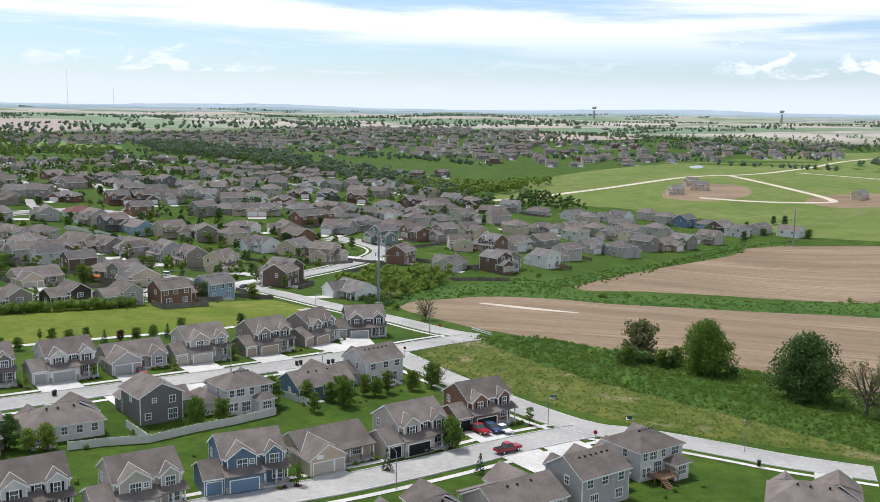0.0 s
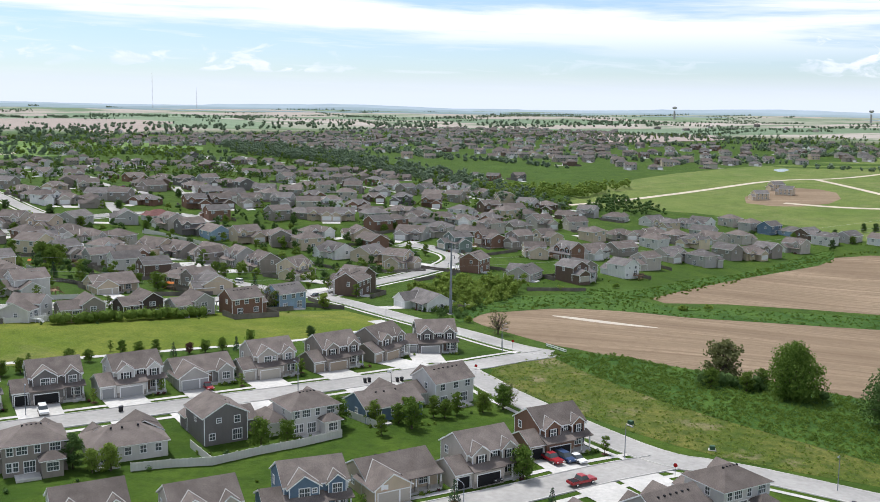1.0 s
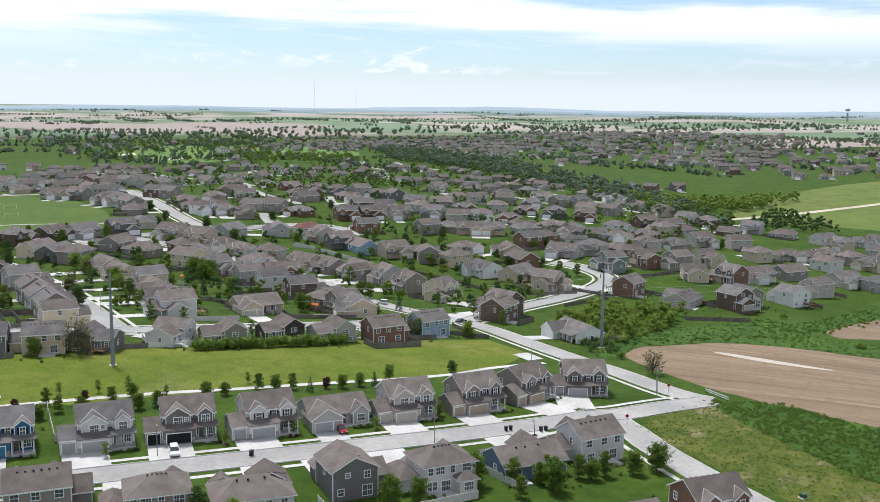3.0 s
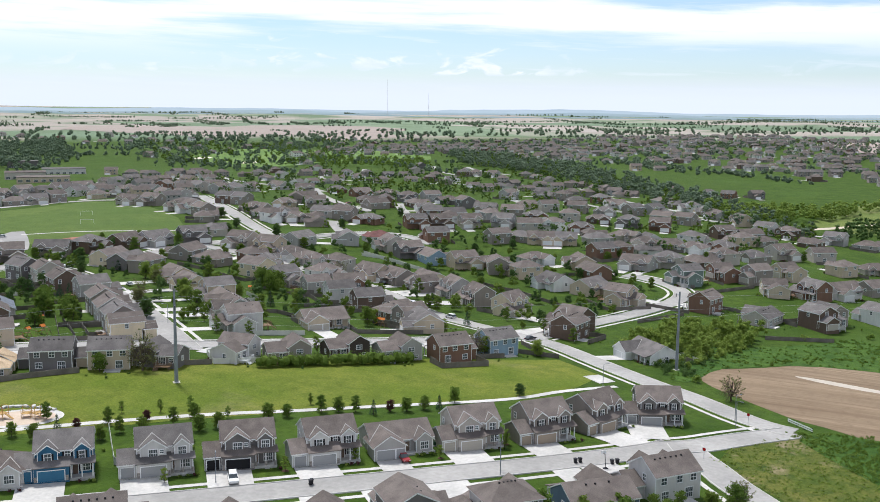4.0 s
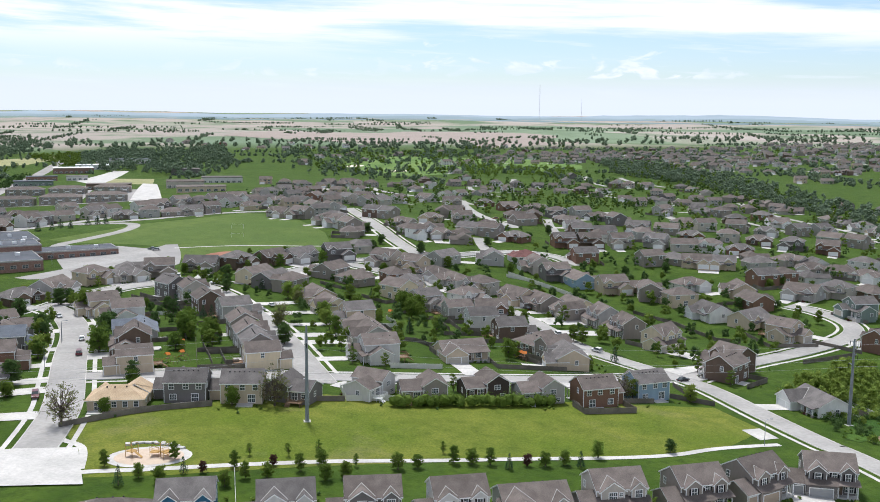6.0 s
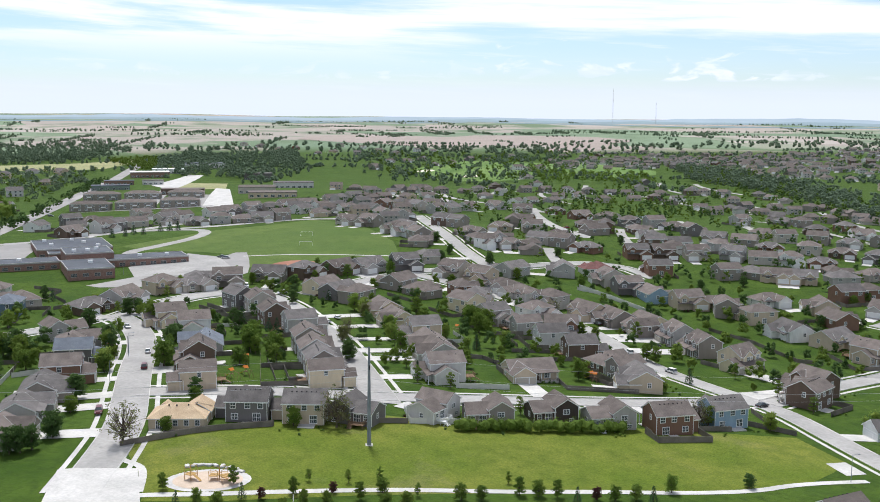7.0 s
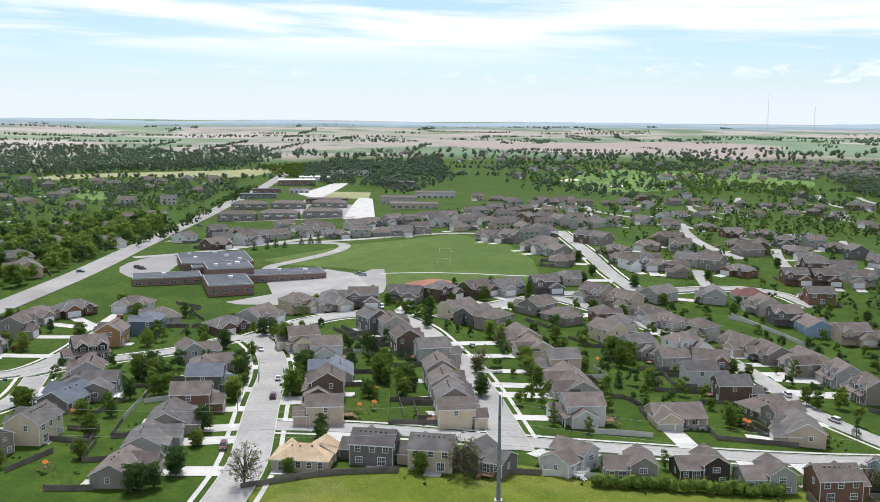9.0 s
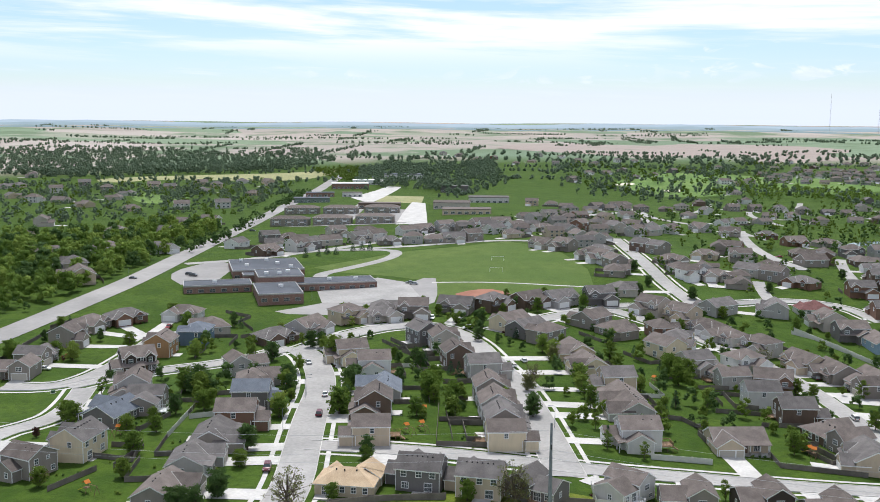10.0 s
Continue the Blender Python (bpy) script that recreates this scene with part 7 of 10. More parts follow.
thicket("weeds", scatter([(-8, 257), (12, 286), (36, 276), (74, 240), (104, 222), (121, 200), (97, 176), (88, 186), (63, 194), (41, 203), (20, 221), (3, 242)], 2400, 52), "low weeds on a vacant lot", "light", 0.32, 0.45, 14, 52, 0.14, 0.2)
thicket("weeds", scatter([(-22, 330), (-15, 394), (5, 401), (27, 424), (42, 442), (49, 429), (52, 417), (63, 405), (95, 416), (208, 456), (263, 444), (233, 393), (190, 415), (89, 386), (67, 380), (47, 383), (18, 378), (1, 363), (-9, 354), (-15, 327)], 900, 53), "rank green weeds between the fields", "mid", 0.7, 0.8, 14, 53, 0.22, 0.5)
thicket("weeds", scatter([(27, 435), (48, 431), (86, 489), (121, 530), (171, 610), (207, 659), (190, 603), (137, 539), (98, 486), (51, 414), (39, 412)], 700, 54), "rank green weeds on a field margin", "mid", 0.7, 0.9, 12, 54, 0.25, 0.5)
thicket("thicket", along([(49, 261), (57, 260), (66, 260), (78, 255)], 2.0, 2.0, 6), "dense scrub under the field-side trees", "dark", 4.5, 2.4, 110, 6, 0.24)
bush(67.5, 398.1, 2.0, "light")
bush(80.1, 408.4, 2.0, "light")
bush(190.8, 447.4, 2.0, "light")
bush(46.3, 443.5, 2.0, "light")
bush(21.4, 426.4, 2.0, "light")
bush(67.9, 399.5, 2.0, "light")
bush(-14.1, 329.3, 2.0, "light")
bush(-17.9, 348.8, 2.0, "light")
thicket("field_margin", along([(-2, 366), (27, 391), (48, 404), (86, 464), (146, 563), (198, 628), (240, 655)], 3.0, 3.0, 8), "weedy green margin along the field", "mid", 1.0, 1.0, 40, 8, 0.25, 0.5)


# ---- things along the streets ----
def street_lamp_parts(height=7.0, arm=1.6):
    lamp = new("street_lamp")
    v, f = [], []
    tube(v, f, [Vector((0, 0, -0.3)), Vector((0, 0, height * 0.6)), Vector((0, 0, height - 0.25)), Vector((arm * 0.35, 0, height)), Vector((arm, 0, height + 0.05))], [0.10, 0.08, 0.06, 0.05, 0.04], 7)
    o = new("pole", mesh_from("pole", v, f, [STEEL], None, True))
    o.parent = lamp
    bm = boxed(arm - 0.15, arm + 0.45, -0.14, 0.14, height - 0.05, height + 0.10)
    part("lamp_head", bm, STEEL, lamp)
    return lamp


lamp_store = []


def street_lamp(x, y, turn=0.0):
    m = pose(x, y, lie1(x, y), 0, 0, turn)
    if lamp_store:
        o = copy_thing(lamp_store[0], m)
    else:
        o = street_lamp_parts()
        lamp_store.append(o)
        o.matrix_basis = m
    return tagged(o, "slender grey street lamp with a curved arm", "street lamp", "street lamps")


def utility_pole(x, y, turn=0.0, height=25.0):
    """A tall weathered-steel transmission pole with three stand-off arms."""
    p = new("utility_pole")
    p.matrix_basis = pose(x, y, lie1(x, y), 0, 0, turn)
    v, f = [], []
    tube(v, f, [Vector((0, 0, -0.5)), Vector((0, 0, height * 0.5)), Vector((0, 0, height))], [0.55, 0.42, 0.26], 12)
    o = new("pole", mesh_from("pole", v, f, [STEEL], None, True))
    o.parent = p
    part("base_plate", boxed(-0.9, 0.9, -0.9, 0.9, -0.3, 0.15), CONCRETE, p)
    for k, (z, s) in enumerate(((height - 1.2, 1), (height - 4.4, -1), (height - 7.6, 1))):
        v, f = [], []
        tube(v, f, [Vector((0, 0, z)), Vector((s * 1.0, 0, z + 0.25)), Vector((s * 2.0, 0, z + 0.3))], [0.13, 0.10, 0.07], 6)
        o = new("arm", mesh_from("arm", v, f, [STEEL], None, True))
        o.parent = p
        v, f = [], []
        tube(v, f, [Vector((s * 2.0, 0, z + 0.25)), Vector((s * 2.0, 0, z - 0.9))], [0.10, 0.10], 6)
        o = new("insulator", mesh_from("insulator", v, f, [DARK], None, True))
        o.parent = p
    return tagged(p, "tall blue-grey steel power pole with arms", "utility pole", "utility poles")


def wire(a, b, sag, r=0.028):
    """One power line hanging between two points."""
    pts = []
    for k in range(25):
        t = k / 24
        q = Vector(a).lerp(Vector(b), t)
        q.z -= sag * 4 * t * (1 - t)
        pts.append(q)
    v, f = [], []
    tube(v, f, pts, [r] * 25, 4)
    return tagged(new("power_line", mesh_from("power_line", v, f, [WIRE], None, True)), "thin grey overhead power line between poles", "cable", "power lines")


WIRE = plain("aluminium_wire", (0.42, 0.43, 0.44), 0.5)
fence_pieces = {}


def hoop(x, y, turn):
    """A free-standing basketball hoop beside a driveway."""
    top = new("basketball_hoop")
    top.matrix_basis = pose(x, y, lie1(x, y) + 0.1, 0, 0, turn)
    bm = boxed(-0.5, 0.5, -0.1, 0.7, 0, 0.18)
    part("base", bm, BIN, top)
    bm = bmesh.new()
    hexa(bm, [(-0.05, 0.3, 0.15), (0.05, 0.3, 0.15), (0.05, 0.4, 0.15), (-0.05, 0.4, 0.15), (-0.05, -0.1, 3.3), (0.05, -0.1, 3.3), (0.05, 0.0, 3.3), (-0.05, 0.0, 3.3)])
    part("pole", bm, BIN, top)
    part("backboard", boxed(-0.65, 0.65, -0.62, -0.58, 2.9, 3.75), TRIM, top, "pale backboard")
    bm = bmesh.new()
    box(bm, -0.06, 0.06, -0.58, -0.05, 3.1, 3.2)
    part("arm", bm, BIN, top)
    bm = bmesh.new()
    outer = [(0.24 * math.cos(k * math.pi / 6), -0.88 + 0.24 * math.sin(k * math.pi / 6)) for k in range(12)]
    lo = [bm.verts.new((*p, 3.03)) for p in outer]
    hi = [bm.verts.new((*p, 3.08)) for p in outer]
    for k in range(12):
        bm.faces.new((lo[k], lo[(k + 1) % 12], hi[(k + 1) % 12], hi[k]))
    part("rim", bm, PAINT_ORANGE, top, "orange metal rim")
    tagged(top, "portable basketball hoop with a pale backboard beside a driveway", "basketball hoop", "basketball hoops")


def cabinet(x, y, turn):
    """A low green utility cabinet on a slab."""
    top = new("utility_cabinet")
    top.matrix_basis = pose(x, y, lie1(x, y), 0, 0, turn)
    part("slab", boxed(-0.75, 0.75, -0.75, 0.75, -0.3, 0.14), CONCRETE, top)
    bm = boxed(-0.55, 0.55, -0.5, 0.5, 0.14, 0.95)
    bmesh.ops.bevel(bm, geom=bm.edges[:], offset=0.05, segments=1, affect="EDGES")
    part("casing", bm, PAINT_GREEN, top)
    tagged(top, "low green metal utility cabinet on a concrete slab", "utility cabinet", "utility cabinets")


def mulch_ring(x, y, r):
    """A low heap of bark round the foot of a young tree."""
    verts, faces = [(x, y, lie1(x, y) + 0.2)], []
    for j, (u, h) in enumerate(((0.6, 0.17), (1.0, 0.04))):
        for k in range(14):
            a = 2 * math.pi * k / 14
            w = r * u * (1 + 0.08 * math.sin(3 * k + j))
            verts.append((x + w * math.cos(a), y + w * math.sin(a), lie1(x, y) + h))
    for k in range(14):
        n = (k + 1) % 14
        faces += [(0, 1 + k, 1 + n), (1 + k, 15 + k, 15 + n, 1 + n)]
    tagged(new("mulch_bed", mesh_from("mulch_bed", verts, faces, [MULCH], None, True)), "low ring of dark bark mulch under a young tree", "mulch bed", "mulch beds")


PAINT_ORANGE = plain("orange_metal", (0.55, 0.13, 0.03), 0.5)
PAINT_GREEN = plain("cabinet_green", (0.05, 0.10, 0.06), 0.5)


def fence(pts, kind="wood", high=1.5, panel=4.8):
    """Panels between posts; each panel a mesh of boards, shared between panels of one length."""
    line = []
    for a, b in zip(pts, pts[1:]):
        a, b = Vector((*a, 0)), Vector((*b, 0))
        n = max(1, round((b - a).length / panel))
        line += [(a.lerp(b, k / n), a.lerp(b, (k + 1) / n)) for k in range(n)]
    top = new("fence")
    x0, y0 = pts[0]
    top.matrix_basis = pose(x0, y0, lie1(x0, y0))
    mat = FENCE_WOOD if kind == "wood" else VINYL
    for a, b in line:
        za, zb = lie1(a.x, a.y), lie1(b.x, b.y)
        d = b - a
        key = (kind, high, round(d.length, 1), round(zb - za, 1))
        if key not in fence_pieces:
            L, dz = d.length, zb - za
            n = max(4, int(L / 0.3))
            rng = random.Random(int(L * 100))
            v, f = [], []
            for k in range(n + 1):
                u = L * k / n
                y = 0.03 + 0.018 * (k % 2)
                h = high + (rng.uniform(-0.06, 0.03) if kind == "wood" else 0.10 * (k % 8 == 0))
                z = dz * k / n
                v += [(u, -y, z - 0.2), (u, -y, z + h), (u, y, z + h), (u, y, z - 0.2)]
            for k in range(n):
                q = 4 * k
                f += [(q, q + 4, q + 5, q + 1), (q + 1, q + 5, q + 6, q + 2), (q + 2, q + 6, q + 7, q + 3)]
            f += [(0, 1, 2, 3), (4 * n, 4 * n + 3, 4 * n + 2, 4 * n + 1)]
            fence_pieces[key] = mesh_from("panel", v, f, [mat])
        o = new("panel", fence_pieces[key])
        o.parent = top
        if kind == "vinyl":
            fitted("post", ("fence_post", high), lambda: boxed(-0.09, 0.09, -0.09, 0.09, -0.3, high + 0.16), (VINYL,), top, (a.x - x0, a.y - y0, za - lie1(x0, y0)), math.degrees(math.atan2(d.y, d.x)))
        o.matrix_basis = pose(a.x - x0, a.y - y0, za - lie1(x0, y0), 0, 0, math.degrees(math.atan2(d.y, d.x)))
    return tagged(top, {"wood": "weathered grey wooden board fence round a garden", "vinyl": "white vinyl panel fence round a garden"}[kind], "fence", "fences")


# ---- vehicles ----
CAR_COL = {"red": plain("paint_red", (0.28, 0.012, 0.018), 0.3), "white": plain("paint_white", (0.70, 0.70, 0.69), 0.3), "black": plain("paint_black", (0.012, 0.012, 0.015), 0.3),
           "silver": plain("paint_silver", (0.36, 0.37, 0.38), 0.35), "grey": plain("paint_grey", (0.10, 0.105, 0.115), 0.3), "blue": plain("paint_blue", (0.03, 0.06, 0.14), 0.3), "maroon": plain("paint_maroon", (0.10, 0.012, 0.02), 0.3)}
for m_ in CAR_COL.values():
    m_.node_tree.nodes["Principled BSDF"].inputs["Specular IOR Level"].default_value = 0.5
LIGHT_RED, LIGHT_CLEAR = plain("tail_light", (0.30, 0.01, 0.01), 0.3), plain("headlight", (0.6, 0.6, 0.6), 0.2)
car_store = {}


def build_car(kind):
    """Body swept from a side outline, with a glasshouse, wheels and lights. Nose to -y."""
    car = new("car")
    L, W, H = {"saloon": (4.7, 1.82, 1.45), "suv": (4.9, 1.95, 1.78), "pickup": (5.8, 2.0, 1.85), "van": (5.1, 2.0, 1.78)}[kind]
    h = L / 2
    belt = H * 0.56
    bm = bmesh.new()
    side = [(-h, 0.35), (-h + 0.05, belt * 0.78), (-h + 0.25, belt * 0.9), (-h * 0.42, belt), (h - 0.1, belt), (h, belt * 0.8), (h, 0.35)]
    if kind == "pickup":
        side = [(-h, 0.45), (-h + 0.05, belt * 0.85), (-h + 0.2, belt * 0.97), (-h * 0.42, belt), (h, belt), (h, 0.45)]
    rows = [[bm.verts.new((x, y, z)) for y, z in side] for x in (-W / 2, W / 2)]
    n = len(side)
    bm.faces.new(rows[0])
    bm.faces.new(rows[1][::-1])
    for k in range(n):
        bm.faces.new((rows[0][k], rows[1][k], rows[1][(k + 1) % n], rows[0][(k + 1) % n]))
    bmesh.ops.recalc_face_normals(bm, faces=bm.faces[:])
    bmesh.ops.bevel(bm, geom=bm.edges[:], offset=0.09, segments=2, affect="EDGES")
    part("body", bm, CAR_COL["red"], car)
    a, b, c, d = {"saloon": (-0.95, -0.25, 1.1, 1.9), "suv": (-1.15, -0.55, 2.0, 2.35), "pickup": (-1.0, -0.45, 0.75, 1.05), "van": (-1.5, -0.75, 2.2, 2.45)}[kind]
    bm = bmesh.new()
    lo, hi = W / 2 - 0.07, W / 2 - 0.24
    hexa(bm, [(-lo, a, belt - 0.03), (lo, a, belt - 0.03), (lo, d, belt - 0.03), (-lo, d, belt - 0.03), (-hi, b, H - 0.06), (hi, b, H - 0.06), (hi, c, H - 0.06), (-hi, c, H - 0.06)])
    part("window_glass", bm, GLASS, car, "dark car windows")
    bm = bmesh.new()
    hexa(bm, [(-hi - 0.03, b - 0.03, H - 0.08), (hi + 0.03, b - 0.03, H - 0.08), (hi + 0.03, c + 0.03, H - 0.08), (-hi - 0.03, c + 0.03, H - 0.08), (-hi + 0.08, b + 0.1, H), (hi - 0.08, b + 0.1, H), (hi - 0.08, c - 0.1, H), (-hi + 0.08, c - 0.1, H)])
    part("car_roof", bm, CAR_COL["red"], car)
    if kind == "pickup":
        part("load_bed", boxed(-W / 2 + 0.14, W / 2 - 0.14, 1.15, h - 0.12, belt - 0.02, belt + 0.012), DARK, car, "dark open load bed")
    for x in (-W / 2 + 0.1, W / 2 - 0.1):
        for y in (-h * 0.62, h * 0.60):
            bm = bmesh.new()
            bmesh.ops.create_cone(bm, cap_ends=True, segments=14, radius1=0.35, radius2=0.35, depth=0.24, matrix=pose(x, y, 0.35, 0, 90, 0))
            wheel = part("wheel", bm, RUBBER, car)
            bm = bmesh.new()
            bmesh.ops.create_cone(bm, cap_ends=True, segments=12, radius1=0.2, radius2=0.2, depth=0.26, matrix=pose(x, y, 0.35, 0, 90, 0))
            part("rim", bm, CHROME, wheel)
    for x in (-W / 2 + 0.3, W / 2 - 0.3):
        part("headlight", boxed(x - 0.2, x + 0.2, -h - 0.015, -h + 0.1, belt * 0.66, belt * 0.8), LIGHT_CLEAR, car)
        part("tail_light", boxed(x - 0.12, x + 0.12, h - 0.1, h + 0.015, belt * 0.62, belt * 0.82), LIGHT_RED, car)
    return car


def car(kind, x, y, turn, colour, rise=0.16):
    m = pose(x, y, lie1(x, y) + rise, 0, 0, turn)
    if kind in car_store:
        c = copy_thing(car_store[kind], m)
    else:
        c = car_store[kind] = build_car(kind)
        c.matrix_basis = m
    for o in c.children:
        if o.name.startswith("body") or o.name.startswith("car_roof"):
            paint(o, 0, CAR_COL[colour])
    return tagged(c, "parked " + colour + " " + {"saloon": "saloon car", "suv": "sport utility car", "pickup": "pickup truck", "van": "passenger van"}[kind] + " on pale concrete", "car", "cars")


bin_store = []


def bin_(x, y, turn=0.0):
    m = pose(x, y, lie1(x, y) + 0.16, 0, 0, turn)
    if bin_store:
        b = copy_thing(bin_store[0], m)
    else:
        b = new("wheelie_bin")
        b.matrix_basis = m
        bm = bmesh.new()
        hexa(bm, [(-0.24, -0.28, 0.05), (0.24, -0.28, 0.05), (0.24, 0.28, 0.05), (-0.24, 0.28, 0.05), (-0.31, -0.36, 1.0), (0.31, -0.36, 1.0), (0.31, 0.36, 1.0), (-0.31, 0.36, 1.0)])
        part("body", bm, BIN, b)
        bm = boxed(-0.34, 0.34, -0.40, 0.40, 1.0, 1.1)
        part("lid", bm, BIN, b)
        for x_ in (-0.28, 0.28):
            bm = bmesh.new()
            bmesh.ops.create_cone(bm, cap_ends=True, segments=10, radius1=0.13, radius2=0.13, depth=0.06, matrix=pose(x_, 0.3, 0.13, 0, 90, 0))
            part("wheel", bm, RUBBER, b)
        bin_store.append(b)
    return tagged(b, "black plastic wheeled rubbish bin by the kerb", "bin", "bins")


def slide_set(x, y, turn):
    """A small garden swing set with a slide, in wood and bright plastic."""
    s = new("play_set")
    s.matrix_basis = pose(x, y, lie1(x, y), 0, 0, turn)
    for y0 in (-1.6, 1.6):
        for sx in (-1, 1):
            v, f = [], []
            tube(v, f, [Vector((sx * 0.9, y0, 0)), Vector((0, y0, 2.3))], [0.07, 0.06], 6)
            o = new("leg", mesh_from("leg", v, f, [WOOD]))
            o.parent = s
    v, f = [], []
    tube(v, f, [Vector((0, -1.9, 2.3)), Vector((0, 2.4, 2.3))], [0.07, 0.07], 6)
    o = new("beam", mesh_from("beam", v, f, [WOOD]))
    o.parent = s
    part("platform", boxed(-0.6, 0.6, 1.6, 2.8, 1.2, 1.3), WOOD, s)
    bm = bmesh.new()
    hexa(bm, [(-0.3, 2.8, 1.15), (0.3, 2.8, 1.15), (0.3, 5.0, 0.1), (-0.3, 5.0, 0.1), (-0.3, 2.8, 1.28), (0.3, 2.8, 1.28), (0.3, 5.0, 0.22), (-0.3, 5.0, 0.22)])
    part("slide", bm, PLASTIC_YELLOW, s, "yellow plastic slide")
    bm = bmesh.new()
    gabled_roof(bm, -0.7, 0.7, 1.5, 2.9, 2.5, 0.6, "x", 0.1, 0.05)
    part("canopy", bm, [PLASTIC_ORANGE, PLASTIC_ORANGE], s, "orange canopy")
    return tagged(s, "wooden garden swing set with a yellow slide", "play set", "play sets")


PLASTIC_YELLOW, PLASTIC_ORANGE = plain("yellow_plastic", (0.6, 0.42, 0.03), 0.45), plain("orange_plastic", (0.5, 0.16, 0.03), 0.5)
SAND = surface("play_sand", (0.50, 0.40, 0.31), (0.58, 0.47, 0.37), 0.4, 0.95, 3.0)


def playground(x, y):
    """A round soft-fall area with a pale ring path and ochre climbing frames."""
    ring = [(x + 9.6 * math.cos(a), y + 6.4 * math.sin(a)) for a in np.linspace(0, 2 * math.pi, 24, endpoint=False)]
    ring = [(x + (px - x) * math.cos(radians(38)) - (py - y) * math.sin(radians(38)), y + (px - x) * math.sin(radians(38)) + (py - y) * math.cos(radians(38))) for px, py in ring]
    inner = [(x + (px - x) * 0.82, y + (py - y) * 0.80) for px, py in ring]
    patch("pavement", ring, 0.10, CONCRETE, "pale concrete ring path round the playground", 6.0, 0)
    patch("play_surface", inner, 0.14, SAND, "sandy soft-fall surface of the playground", 6.0, 0)
    for k, (dx, dy, h) in enumerate(((-3.6, -1.6, 2.8), (0.8, 1.2, 2.2), (3.6, 1.6, 3.0))):
        f = new("climbing_frame")
        f.matrix_basis = pose(x + dx, y + dy, lie1(x + dx, y + dy) + 0.14, 0, 0, 30 * k)
        for ax in (-1, 1):
            for ay in (-1, 1):
                vv, ff = [], []
                tube(vv, ff, [Vector((ax, ay, 0)), Vector((ax, ay, h))], [0.07, 0.07], 6)
                o = new("post", mesh_from("post", vv, ff, [OCHRE]))
                o.parent = f
        for a in (-1, 1):
            for q in (0.55, 1.0):
                vv, ff = [], []
                tube(vv, ff, [Vector((-1, a, h * q)), Vector((0, a, h * q + 0.3)), Vector((1, a, h * q))], [0.05, 0.05, 0.05], 6)
                o = new("rail", mesh_from("rail", vv, ff, [OCHRE]))
                o.parent = f
        part("deck", boxed(-1, 1, -1, 1, h * 0.42, h * 0.46), OCHRE, f)
        bm = bmesh.new()
        hexa(bm, [(1, -0.3, h * 0.4), (1, 0.3, h * 0.4), (3.0, 0.3, 0.1), (3.0, -0.3, 0.1), (1, -0.3, h * 0.44), (1, 0.3, h * 0.44), (3.0, 0.3, 0.16), (3.0, -0.3, 0.16)])
        part("slide", bm, OCHRE, f)
        tagged(f, "ochre metal climbing frame on the playground", "climbing frame", "playground frames")
    for k in range(9):
        a = radians(75 + 10 * k)
        bx, by = x + 10.6 * math.cos(a), y + 8.0 * math.sin(a)
        o = new("boulder_seat", boulder_mesh(k))
        o.matrix_basis = pose(bx, by, lie1(bx, by), 0, 0, 40 * k)
        tagged(o, "pale limestone block edging the playground", "stone block", "stone blocks")


def boulder_mesh(seed):
    r = random.Random(seed)
    bm = boxed(-0.9, 0.9, -0.5, 0.5, -0.2, 0.45)
    bmesh.ops.bevel(bm, geom=bm.edges[:], offset=0.12, segments=1, affect="EDGES")
    for v in bm.verts:
        v.co += Vector((r.uniform(-.08, .08), r.uniform(-.08, .08), r.uniform(-.05, .05)))
    me = bpy.data.meshes.new("boulder_seat")
    bm.to_mesh(me)
    bm.free()
    me.materials.append(CONCRETE)
    return me


OCHRE = plain("ochre_paint", (0.42, 0.26, 0.09), 0.5)


def barrier(x, y, turn):
    """The white board barrier with dark posts at the road's end."""
    b = new("road_barrier")
    b.matrix_basis = pose(x, y, lie1(x, y), 0, 0, turn)
    for k in range(4):
        part("post", boxed(-4.2 + 2.8 * k - 0.1, -4.2 + 2.8 * k + 0.1, 0.05, 0.2, -0.2, 1.3), DARK, b)
    for z in (0.35, 0.85):
        part("board", boxed(-4.6, 4.6, -0.03, 0.05, z, z + 0.28), TRIM, b)
    return tagged(b, "white board barrier with dark posts at the street's end", "barrier")


def sign_post(x, y, turn, red=True):
    s = new("road_sign")
    s.matrix_basis = pose(x, y, lie1(x, y), 0, 0, turn)
    part("post", boxed(-0.04, 0.04, -0.04, 0.04, -0.2, 2.2), STEEL, s)
    bm = bmesh.new()
    bmesh.ops.create_cone(bm, cap_ends=True, segments=8, radius1=0.42, radius2=0.42, depth=0.05, matrix=pose(0, -0.07, 2.35, 90, 22.5, 0))
    part("sign_plate", bm, LIGHT_RED if red else TRIM, s, "red eight-sided sign plate")
    return tagged(s, "red stop sign on a thin steel post", "road sign", "road signs")


